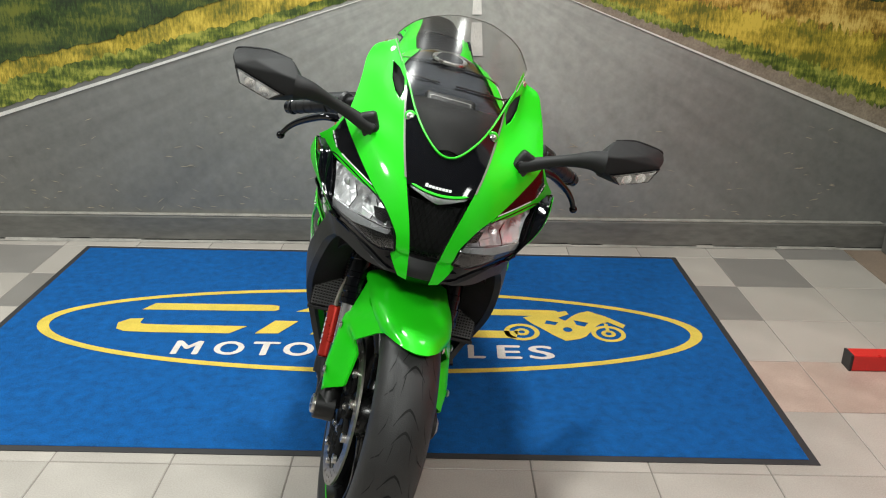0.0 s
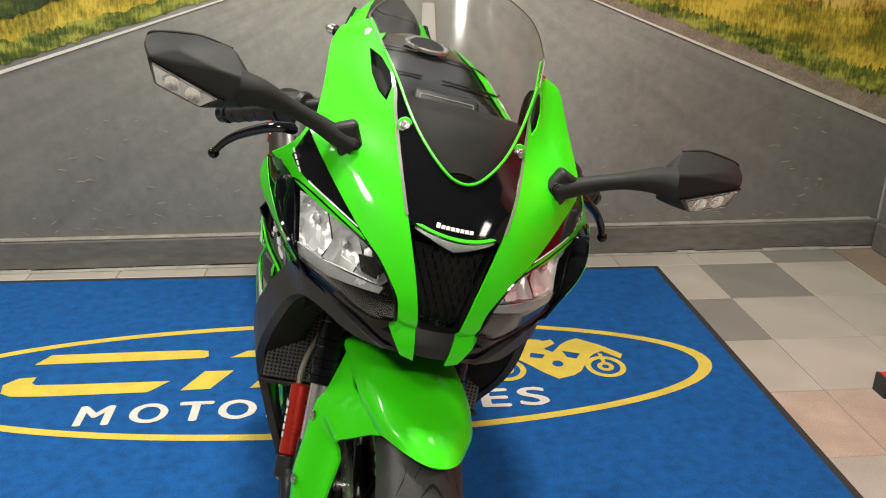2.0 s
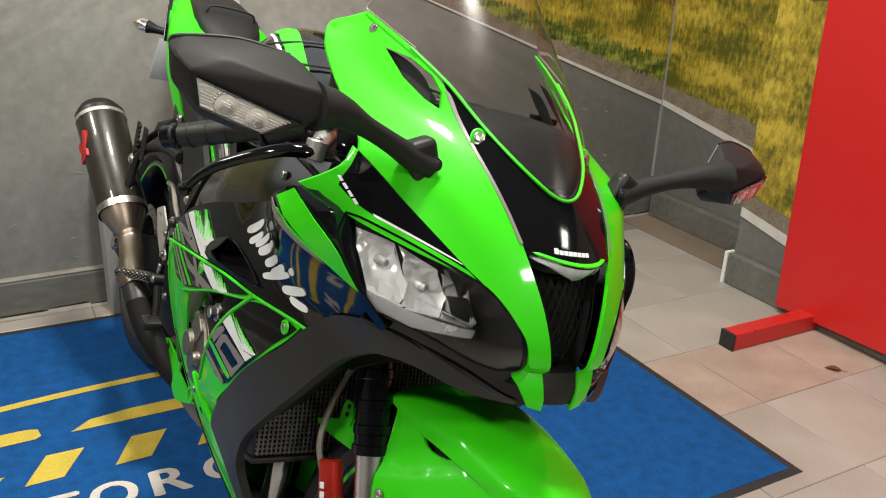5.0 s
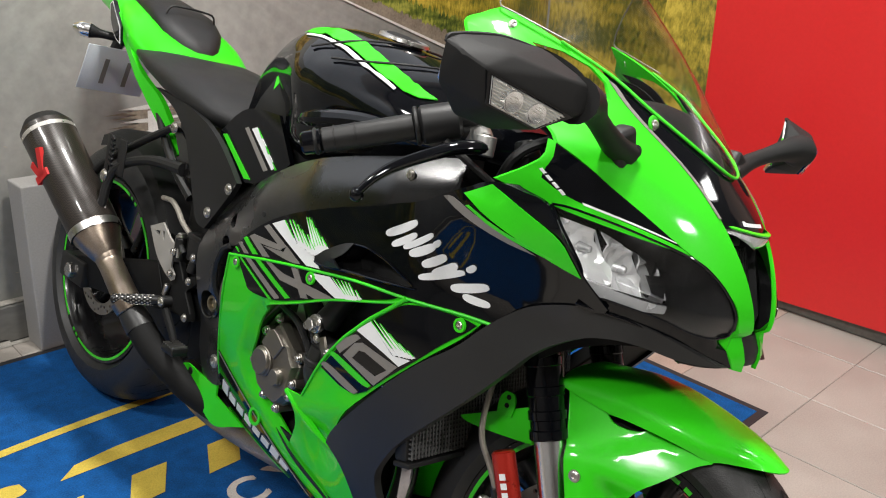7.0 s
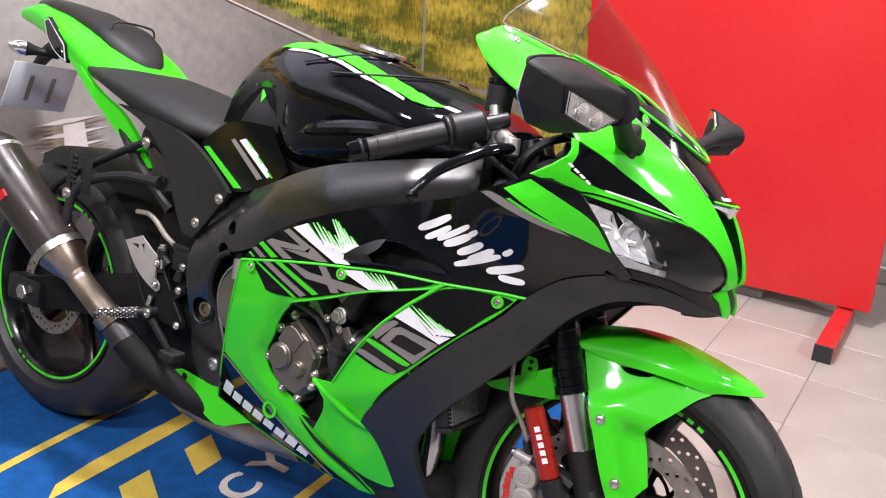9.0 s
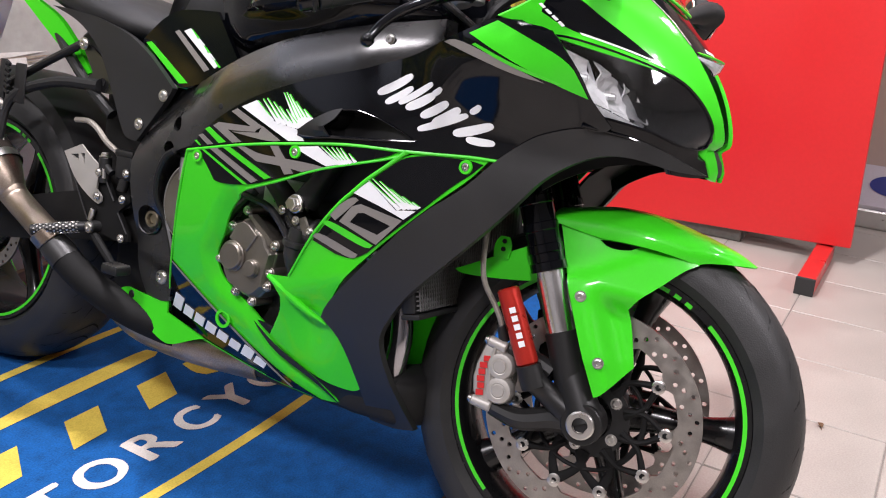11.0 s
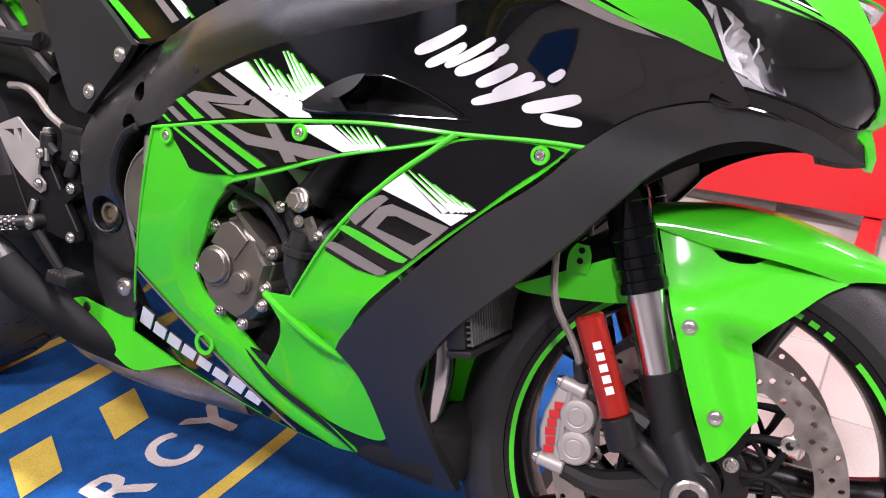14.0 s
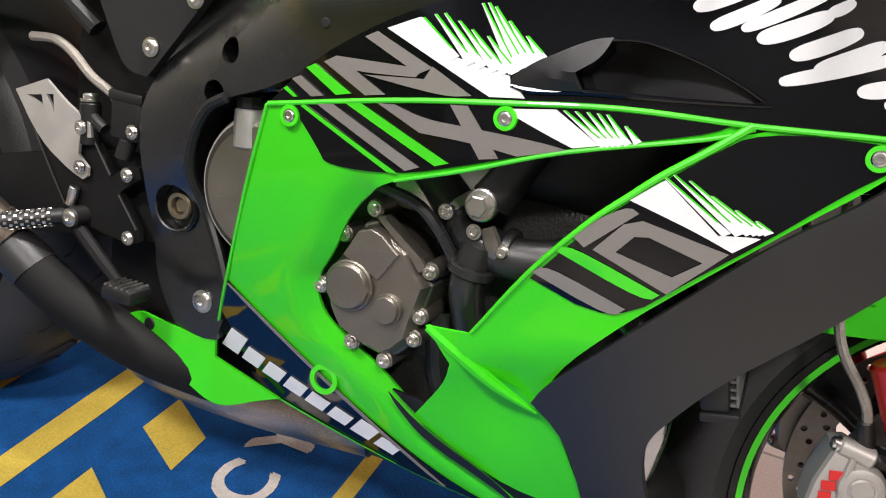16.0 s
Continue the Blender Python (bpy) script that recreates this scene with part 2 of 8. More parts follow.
def spline(pts, n=6):
    """A smooth line through the points."""
    P = [V(p) for p in pts]
    P = [P[0] * 2 - P[1]] + P + [P[-1] * 2 - P[-2]]
    out = []
    for i in range(1, len(P) - 2):
        for k in range(n):
            t = k / n
            a, b, c, d = P[i - 1], P[i], P[i + 1], P[i + 2]
            out.append(0.5 * ((2 * b) + (c - a) * t + (2 * a - 5 * b + 4 * c - d) * t * t + (3 * b - a - 3 * c + d) * t ** 3))
    out.append(P[-2])
    return out


def tube(pts, radius, segs=12, n=6, flat=1.0, smooth_line=True):
    """A pipe along the points; radius is one number or one for each point."""
    rad = radius if isinstance(radius, (list, tuple)) else [radius] * len(pts)
    line = spline([(*p,) for p in pts], n) if smooth_line else [V(p) for p in pts]
    rr = spline([(r, 0, 0) for r in rad], n) if smooth_line else [V((r, 0, 0)) for r in rad]
    bm = bmesh.new()
    rings = []
    up = V((0, 0, 1))
    for i, p in enumerate(line):
        d = (line[min(i + 1, len(line) - 1)] - line[max(i - 1, 0)]).normalized()
        if i == 0:
            up = V((1, 0, 0)) if abs(d.z) > 0.9 else V((0, 0, 1))
        side = d.cross(up).normalized()
        up = side.cross(d).normalized()
        r = max(rr[i].x, 1e-4)
        rings.append([bm.verts.new(p + side * (math.cos(a) * r) + up * (math.sin(a) * r * flat)) for a in (2 * math.pi * k / segs for k in range(segs))])
    for A, B in zip(rings, rings[1:]):
        for k in range(segs):
            bm.faces.new((A[k], A[(k + 1) % segs], B[(k + 1) % segs], B[k]))
    bm.faces.new(list(reversed(rings[0])))
    bm.faces.new(rings[-1])
    return bm


def rod(a, b, r0, r1=None, segs=20, bevel=0.0):
    """A straight round bar from a to b, with eased ends."""
    a, b = V(a), V(b)
    r1 = r0 if r1 is None else r1
    L = (b - a).length
    e = bevel or min(0.0015, r0 * 0.2)
    bm = lathe([(0, 0), (0, r0 - e), (e, r0), (L - e, r1), (L, r1 - e), (L, 0)], segs, "Z", closed=False)
    bm.transform(Matrix.Translation(a) @ (b - a).to_track_quat("Z", "Y").to_matrix().to_4x4())
    return bm


def bolt(p, way, r=0.006, h=0.004):
    """A domed socket screw with a washer, its head along way."""
    hexa = [(0, 0), (0, r * 1.35), (h * 0.3, r * 1.35), (h * 0.3, r), (h * 0.8, r), (h, r * 0.8), (h, r * 0.45), (h * 0.5, r * 0.42), (h * 0.5, 0)]
    bm = lathe(hexa, 14, "Z", closed=False)
    bm.transform(Matrix.Translation(p) @ V(way).to_track_quat("Z", "Y").to_matrix().to_4x4())
    return bm


def loft(rings, cap=True):
    """Skins a run of rings with the same number of points."""
    bm = bmesh.new()
    R = [[bm.verts.new(p) for p in ring] for ring in rings]
    n = len(R[0])
    for A, B in zip(R, R[1:]):
        for k in range(n):
            bm.faces.new((A[k], A[(k + 1) % n], B[(k + 1) % n], B[k]))
    if cap:
        bm.faces.new(list(reversed(R[0])))
        bm.faces.new(R[-1])
    return bm


def oval(y, half, z0, z1, power=2.5, n=32, x=0.0, top=None):
    """A rounded ring across the bike at y, from z0 to z1."""
    out = []
    zc, hz = (z0 + z1) / 2, (z1 - z0) / 2
    for k in range(n):
        a = 2 * math.pi * k / n
        c, s = math.cos(a), math.sin(a)
        p = power if s < 0 or top is None else top
        out.append(V((x + half * math.copysign(abs(c) ** (2 / p), c), y, zc + hz * math.copysign(abs(s) ** (2 / p), s))))
    return out


def lerp_table(v, table):
    return float(np.interp(v, [t[0] for t in table], [t[1] for t in table]))

# ---- room ----
WALL_Y, SIDE_X, PIER_X, PIER_Y = 3.46, 2.12, 1.87, 2.74


def slab(name, x0, x1, y0, y1, z0, z1, mat, label, r=0.0):
    return tagged(part(name, box(x0, x1, y0, y1, z0, z1, r), mat, smooth=False), label, "wall" if "wall" in name else name.split("_")[0], kind="structure")


PLASTER = material("grey_wall_paint", (0.30, 0.29, 0.28), 0.6, var=0.12, scale=3, bump=0.1, grain=200)
WHITEWALL = material("showroom_wall_paint", (0.26, 0.255, 0.25), 0.7, var=0.06, scale=2, bump=0.08, grain=150)
GROUT = material("tile_grout", (0.20, 0.18, 0.16), 0.85, var=0.25, scale=9, bump=0.3, grain=400)
TILE = per_piece(material("beige_floor_tile", (0.37, 0.336, 0.300), 0.42, var=0.20, scale=5, bump=0.08, grain=260, rvar=0.12), 0.06)
TILE_DARK = per_piece(material("grey_floor_tile", (0.20, 0.185, 0.17), 0.45, var=0.14, scale=8, bump=0.1, grain=260), 0.05)
TILE_BROWN = per_piece(material("stained_floor_tile", (0.36, 0.27, 0.22), 0.45, var=0.22, scale=9, second=(0.42, 0.33, 0.28), bump=0.1, grain=240), 0.05)
SCREED = material("brown_screed", (0.20, 0.15, 0.11), 0.75, var=0.25, scale=6, bump=0.3, grain=180)
ROAD = material("printed_road", (0.150, 0.149, 0.138), 0.42, var=0.10, scale=1.6, bump=0.0, grain=34, second=(0.180, 0.178, 0.165))
def road_glow(m, near, far):
    """The printed asphalt pales towards the road's end."""
    nt = m.node_tree
    b = nt.nodes["Principled BSDF"]
    src = b.inputs["Base Color"].links[0].from_socket
    tc = nt.nodes.new("ShaderNodeTexCoord")
    dist = nt.nodes.new("ShaderNodeVectorMath")
    dist.operation = "DISTANCE"
    dist.inputs[1].default_value = (0.25, 3.46, 1.0)
    nt.links.new(tc.outputs["Object"], dist.inputs[0])
    mr = nt.nodes.new("ShaderNodeMapRange")
    mr.interpolation_type = "SMOOTHSTEP"
    mr.inputs["From Min"].default_value, mr.inputs["From Max"].default_value = 0.15, 1.5
    mr.inputs["To Min"].default_value, mr.inputs["To Max"].default_value = near, far
    nt.links.new(dist.outputs["Value"], mr.inputs["Value"])
    hsv = nt.nodes.new("ShaderNodeHueSaturation")
    nt.links.new(src, hsv.inputs["Color"])
    nt.links.new(mr.outputs["Result"], hsv.inputs["Value"])
    nt.links.new(hsv.outputs["Color"], b.inputs["Base Color"])


def road_streaks(m, vx, vz, low, high):
    """Worn lanes and smears of the printed road, drawn towards its vanishing point."""
    nt = m.node_tree
    b = nt.nodes["Principled BSDF"]
    src = b.inputs["Base Color"].links[0].from_socket
    tc, sep = nt.nodes.new("ShaderNodeTexCoord"), nt.nodes.new("ShaderNodeSeparateXYZ")
    nt.links.new(tc.outputs["Object"], sep.inputs[0])

    def math_node(op, a, c):
        n = nt.nodes.new("ShaderNodeMath")
        n.operation = op
        for k, v in enumerate((a, c)):
            if isinstance(v, (int, float)):
                n.inputs[k].default_value = v
            else:
                nt.links.new(v, n.inputs[k])
        return n.outputs[0]
    dx = math_node("SUBTRACT", sep.outputs["X"], vx)
    dz = math_node("MAXIMUM", math_node("SUBTRACT", vz, sep.outputs["Z"]), 0.06)
    lane = math_node("DIVIDE", dx, dz)
    far = math_node("DIVIDE", 0.5, dz)
    comb = nt.nodes.new("ShaderNodeCombineXYZ")
    nt.links.new(math_node("MULTIPLY", lane, 5.0), comb.inputs[0])
    nt.links.new(far, comb.inputs[1])
    n1 = nt.nodes.new("ShaderNodeTexNoise")
    n1.inputs["Scale"].default_value, n1.inputs["Detail"].default_value = 1.0, 7
    nt.links.new(comb.outputs[0], n1.inputs["Vector"])
    mr = nt.nodes.new("ShaderNodeMapRange")
    mr.inputs["From Min"].default_value, mr.inputs["From Max"].default_value = 0.3, 0.7
    mr.inputs["To Min"].default_value, mr.inputs["To Max"].default_value = low, high
    nt.links.new(n1.outputs["Fac"], mr.inputs["Value"])
    hsv = nt.nodes.new("ShaderNodeHueSaturation")
    nt.links.new(src, hsv.inputs["Color"])
    nt.links.new(mr.outputs["Result"], hsv.inputs["Value"])
    nt.links.new(hsv.outputs["Color"], b.inputs["Base Color"])


road_glow(ROAD, 2.0, 0.92)
road_streaks(ROAD, 0.305, 1.156, 0.90, 1.10)
SCRAP = material("printed_straw", (0.36, 0.31, 0.23), 0.5, var=0.3, scale=30)
LINE = material("printed_white_line", (0.62, 0.60, 0.56), 0.5, var=0.14, scale=25, grain=200)
SHOULDER = material("printed_shoulder", (0.20, 0.16, 0.125), 0.5, var=0.3, scale=18, grain=120, second=(0.24, 0.20, 0.15))
WOOD = material("bare_wood_batten", (0.16, 0.105, 0.07), 0.7, var=0.3, scale=14, bump=0.3, grain=120, stretch=(0.2, 1, 1))


def grass_print(name, dark, mid, bright, big=2.2):
    m = material(name, mid, 0.5, var=0.1)
    nt = m.node_tree
    b = nt.nodes["Principled BSDF"]
    tc = nt.nodes.new("ShaderNodeTexCoord")
    mp = nt.nodes.new("ShaderNodeMapping")
    mp.inputs["Scale"].default_value = (1.0, 1.0, 2.6)
    nt.links.new(tc.outputs["Object"], mp.inputs["Vector"])
    large, fine = nt.nodes.new("ShaderNodeTexNoise"), nt.nodes.new("ShaderNodeTexNoise")
    large.inputs["Scale"].default_value, large.inputs["Detail"].default_value = big, 4
    fine.inputs["Scale"].default_value, fine.inputs["Detail"].default_value = 62, 7
    fine.inputs["Roughness"].default_value = 0.75
    nt.links.new(mp.outputs["Vector"], large.inputs["Vector"])
    blade = nt.nodes.new("ShaderNodeMapping")               # upright strokes, leaning a little
    blade.inputs["Scale"].default_value, blade.inputs["Rotation"].default_value = (1.5, 1.0, 0.42), (0, 0.25, 0)
    nt.links.new(tc.outputs["Object"], blade.inputs["Vector"])
    nt.links.new(blade.outputs["Vector"], fine.inputs["Vector"])
    w1 = nt.nodes.new("ShaderNodeMath")
    w1.operation = "MULTIPLY"
    w1.inputs[1].default_value = 1.0
    nt.links.new(fine.outputs["Fac"], w1.inputs[0])
    add = nt.nodes.new("ShaderNodeMath")
    add.operation = "ADD"
    nt.links.new(large.outputs["Fac"], add.inputs[0])
    nt.links.new(w1.outputs[0], add.inputs[1])
    ramp = nt.nodes.new("ShaderNodeValToRGB")
    e = ramp.color_ramp.elements
    e[0].position, e[0].color = 0.72, (*dark, 1)
    e[1].position, e[1].color = 1.0, (*mid, 1)
    half = nt.nodes.new("ShaderNodeMath")
    half.operation = "MULTIPLY"
    half.inputs[1].default_value = 0.87
    nt.links.new(add.outputs[0], half.inputs[0])
    third = ramp.color_ramp.elements.new(0.86)
    third.color = (*mid, 1)
    e[-1].color = (*bright, 1)
    nt.links.new(half.outputs[0], ramp.inputs["Fac"])
    nt.links.new(ramp.outputs["Color"], b.inputs["Base Color"])
    return m


GRASS = grass_print("printed_grass", (0.10, 0.105, 0.012), (0.32, 0.245, 0.025), (0.58, 0.43, 0.06), 4)
GREENGRASS = grass_print("printed_green_edge", (0.028, 0.05, 0.008), (0.12, 0.15, 0.020), (0.34, 0.34, 0.06), 9)
DRYGRASS = grass_print("printed_dry_grass", (0.11, 0.075, 0.012), (0.36, 0.22, 0.035), (0.62, 0.45, 0.12), 7)
BUSH = grass_print("printed_bush", (0.012, 0.022, 0.006), (0.035, 0.06, 0.012), (0.12, 0.13, 0.02), 5)
SKYPRINT = material("printed_sky", (0.42, 0.46, 0.52), 0.5, var=0.1, scale=1)

# shell of the room
wall_back = slab("wall_back", -4.5, 2.4, WALL_Y, WALL_Y + 0.15, -0.02, CEILING, PLASTER, "grey painted wall behind the printed mural")
wall_side = slab("wall_side", SIDE_X, SIDE_X + 0.15, PIER_Y, WALL_Y + 0.02, -0.02, CEILING, PLASTER, "short grey side wall in the corner")
wall_pier = slab("wall_pier", PIER_X, SIDE_X + 0.15, 1.75, PIER_Y, -0.02, CEILING, PLASTER, "projecting wall pier covered by the mural")
CEILPAINT = material("ceiling_paint", (0.42, 0.42, 0.41), 0.8, var=0.06, scale=2)
# these walls and the ceiling lie out of view, added to enclose the light
wall_right = slab("wall_right", 4.4, 4.55, -4.5, 1.75, -0.02, CEILING, WHITEWALL, "plain grey wall out of view, added to close the room")
wall_return = slab("wall_return", SIDE_X + 0.15, 4.55, 1.75, 1.9, -0.02, CEILING, WHITEWALL, "plain grey return wall out of view, added to close the room")
wall_left = slab("wall_left", -4.65, -4.5, -4.5, WALL_Y + 0.15, -0.02, CEILING, WHITEWALL, "plain grey wall out of view, added to close the room")
wall_front = slab("wall_front", -4.65, 4.55, -4.65, -4.5, -0.02, CEILING, WHITEWALL, "plain grey wall out of view, added to close the room")
ceiling = slab("ceiling", -4.65, 4.55, -4.65, WALL_Y + 0.15, CEILING, CEILING + 0.1, CEILPAINT, "plain ceiling out of view, added to close the room")

# skirting: a low printed plinth with a small ledge
SK = 0.115


def skirting(name, x0, x1, y0, y1, mat, label):
    ob = part(name, box(x0, x1, y0, y1, 0.0, SK, 0.006), mat, smooth=False)
    return tagged(ob, label, "skirting", kind="structure")


PLINTH = material("printed_plinth", (0.135, 0.131, 0.118), 0.5, var=0.30, scale=9, bump=0.1, grain=60, stretch=(0.3, 1, 1))
LEDGE = material("worn_plinth_edge", (0.26, 0.245, 0.215), 0.55, var=0.5, scale=16)
baseboard_back = skirting("baseboard_back", -4.5, SIDE_X, WALL_Y - 0.035, WALL_Y, PLINTH, "low plinth printed as part of the road mural")
skirting("baseboard_side", SIDE_X - 0.035, SIDE_X, PIER_Y, WALL_Y - 0.036, PLINTH, "low plinth printed as part of the road mural")
skirting("baseboard_pier", PIER_X - 0.035, PIER_X, 1.75, PIER_Y, PLINTH, "low plinth printed as part of the road mural")
trim_ledge = tagged(part("trim_ledge", box(-4.5, SIDE_X - 0.036, WALL_Y - 0.033, WALL_Y - 0.004, SK + 0.0005, SK + 0.006, 0.002), LEDGE, smooth=False), "worn pale top edge of the plinth", "trim", kind="structure")
tagged(part("trim_end", box(PIER_X - 0.040, PIER_X - 0.0, PIER_Y, PIER_Y + 0.012, 0.0, SK + 0.004, 0.002), WHITE, smooth=False),
       "white bare edge where the plinth print ends", "trim", kind="structure")

# the long wall does not stand quite square to the floor pattern
TURN = Matrix.Translation((1.2, WALL_Y, 0)) @ Matrix.Rotation(radians(1.3), 4, "Z") @ Matrix.Translation((-1.2, -WALL_Y, 0))
# pale filler and dark open joint along its foot
joint = random.Random(21)
filler, gap = bmesh.new(), bmesh.new()
x = -2.6
while x < SIDE_X - 0.05:
    ln = joint.uniform(0.05, 0.22)
    h = joint.uniform(0.005, 0.013)
    y = WALL_Y - 0.035
    filler.faces.new([filler.verts.new(p) for p in ((x, y - 0.012, 0.0015), (x + ln, y - 0.012 - joint.uniform(-0.003, 0.003), 0.0015), (x + ln, y - 0.001, h), (x, y - 0.001, h))])
    if joint.random() < 0.75:
        t = joint.uniform(0.002, 0.005)
        gap.faces.new([gap.verts.new(p) for p in ((x, y - 0.0022, h + 0.001), (x + ln, y - 0.0022, h + 0.001), (x + ln * 0.9, y - 0.0012, h + 0.001 + t), (x + ln * 0.1, y - 0.0012, h + 0.001 + t * joint.random()))])
    x += ln
seam = tagged(part("trim_filler", filler, LEDGE, smooth=False), "uneven pale filler along the foot of the plinth", "trim", kind="structure")
part("open_joint", gap, material("open_joint_black", (0.012, 0.011, 0.010), 0.9, var=0.3), seam, smooth=False)

# ---- mural: a print of an empty road between fields ----
mural = tagged(new("wall_mural"), "wall-size printed mural of an empty road between yellow fields", "mural", kind="structure")
mural_side = tagged(new("wall_mural_side"), "printed mural running on round the corner", "mural", kind="structure")
for ob in (wall_back, baseboard_back, trim_ledge, seam, mural):
    ob.matrix_world = TURN
VPX, VPZ = 0.305, 1.156


def flat_xz(poly, y):
    vs, tris = fill2d([V(p) for p in poly], (), 0.4)
    bm = bmesh.new()
    vv = [bm.verts.new((v.x, y, v.y)) for v in vs]
    for t in tris:
        bm.faces.new([vv[i] for i in t])
    return bm


def flat_yz(poly, x):
    vs, tris = fill2d([V(p) for p in poly], (), 0.4)
    bm = bmesh.new()
    vv = [bm.verts.new((x, v.x, v.y)) for v in vs]
    for t in tris:
        bm.faces.new([vv[i] for i in t])
    return bm


def ray_z(x, slope):
    return VPZ + slope * (x - VPX)


LS, RS = 0.3267, -0.374        # the road's two edge lines run to one vanishing point
xl, xr = -3.6, SIDE_X
part("road_print", flat_xz([(xl, SK), (xr, SK), (xr, 2.0), (xl, 2.0)], WALL_Y - 0.003), ROAD, mural, smooth=False)


def ragged(p, q, n, amp, seed):
    rnd = random.Random(seed)
    return [(p[0] + (q[0] - p[0]) * k / n, p[1] + (q[1] - p[1]) * k / n + (rnd.random() - 0.3) * amp * (1 - k / n * 0.85)) for k in range(n + 1)]


def verge(x_end, slope, k_edge, seed):
    """A verge in three printed bands: green by the road, yellow, then dry grass."""
    side_of = 1 if x_end > VPX else -1
    for n, (k, mat, amp, off) in enumerate(((k_edge, GREENGRASS, 0.030, 0.0050), (k_edge * 0.84, GRASS, 0.045, 0.0056), (k_edge * 0.50, DRYGRASS, 0.060, 0.0062))):
        line = ragged((x_end, ray_z(x_end, slope * k)), (VPX + side_of * 0.02, VPZ), 260, amp, seed + n)
        part("verge_print", flat_xz(line + [(VPX + side_of * 0.02, 1.25), (x_end, 1.25)], WALL_Y - off), mat, mural, smooth=False)


verge(xl, LS, 0.955, 3)
part("shoulder_print", flat_xz([(VPX, VPZ), (xr, ray_z(xr, RS)), (xr, ray_z(xr, RS * 0.80))], WALL_Y - 0.0045), SHOULDER, mural, smooth=False)
verge(xr, RS, 0.87, 24)
for x_end, s in ((xl, LS), (xr, RS)):
    part("line_print", flat_xz([(VPX, VPZ), (x_end, ray_z(x_end, s)), (x_end, ray_z(x_end, s * 0.975))], WALL_Y - 0.007), LINE, mural, smooth=False)
bush = ragged((xl, 0.28), (-1.18, 0.83), 120, 0.07, 6) + ragged((-1.15, 0.84), (-0.72, 0.99), 24, 0.03, 7)
part("bush_print", flat_xz(bush + [(-0.6, 1.03), (-0.3, 1.12), (-0.3, 1.5), (xl, 1.5)], WALL_Y - 0.008), BUSH, mural, smooth=False)
far = ragged((0.6, 1.13), (xr, 1.02), 160, 0.06, 8)
part("bush_print", flat_xz(far + [(xr, 1.45), (0.6, 1.3)], WALL_Y - 0.008), BUSH, mural, smooth=False)
part("sky_print", flat_xz([(xl, 1.4), (xr, 1.4), (xr, 2.4), (xl, 2.4)], WALL_Y - 0.009), SKYPRINT, mural, smooth=False)
for z0, z1 in ((0.44, 0.60), (0.80, 0.93), (0.96, 1.03), (1.05, 1.09)):
    s0, s1 = (VPZ - z0), (VPZ - z1)
    part("dash_print", flat_xz([(VPX - 0.03 * s0 - 0.02, z0), (VPX + 0.06 * s0, z0), (VPX + 0.06 * s1, z1), (VPX - 0.03 * s1 - 0.02, z1)], WALL_Y - 0.007), LINE, mural, smooth=False)
rag = random.Random(12)
for k in range(16):
    z = 0.42 + 0.19 * k / 15
    a, b = 0.09 + 0.05 * rag.random(), 0.06 + 0.05 * rag.random()
    part("dash_print", flat_xz([(VPX - 0.03 - a, z), (VPX - 0.035, z - 0.008), (VPX + 0.02 + b, z + 0.002), (VPX - 0.035, z + 0.008)], WALL_Y - 0.0062), SHOULDER if k % 3 else LINE, mural, smooth=False)

# printed scraps of straw and scuffs low on the road
scrap = random.Random(5)
flecks = bmesh.new()
for k in range(230):
    x, z = scrap.uniform(-2.6, 1.9), SK + 0.02 + 0.42 * scrap.random() ** 1.7
    a, ln, th = scrap.gauss(0.0, 0.35), scrap.uniform(0.008, 0.045), scrap.uniform(0.0007, 0.0020)
    dx, dz = math.cos(a) * ln / 2, math.sin(a) * ln / 2
    nx, nz = -math.sin(a) * th, math.cos(a) * th
    flecks.faces.new([flecks.verts.new((x + p, WALL_Y - 0.0065, z + q)) for p, q in ((-dx, -dz), (-dx * 0.2 + nx, -dz * 0.2 + nz * 1.5), (dx, dz), (dx * 0.3 - nx, dz * 0.3 - nz))])
tagged(part("straw_print", flecks, SCRAP, mural, smooth=False), kind="stuff")
# the print runs on round the corner
for x, y0, y1, za, zb, w in ((SIDE_X - 0.004, PIER_Y, WALL_Y - 0.002, 0.350, 0.478, 0.024), (PIER_X - 0.004, 1.75, PIER_Y, 0.05, 0.250, 0.034)):
    part("road_print", flat_yz([(y0, SK), (y1, SK), (y1, 2.0), (y0, 2.0)], x), ROAD, mural_side, smooth=False)
    clip = max(za, SK)
    yc = y0 + (y1 - y0) * (clip - za) / (zb - za)
    part("line_print", flat_yz([(yc, clip), (y1, zb), (y1, zb + w), (yc, clip + w * 1.3)], x - 0.004), LINE, mural_side, smooth=False)
    part("shoulder_print", flat_yz([(yc, clip + w), (y1, zb + w * 0.8), (y1, zb + 0.11), (yc, clip + 0.15)], x - 0.002), SHOULDER, mural_side, smooth=False)
    base = ragged((y0, za + 0.13), (y1, zb + 0.085), 50, 0.035, 9)
    part("verge_print", flat_yz(base + [(y1, 1.15), (y0, 1.15)], x - 0.003), GRASS, mural_side, smooth=False)
    part("bush_print", flat_yz(ragged((y0, 1.0), (y1, 0.98), 40, 0.08, 11) + [(y1, 1.6), (y0, 1.6)], x - 0.005), BUSH, mural_side, smooth=False)

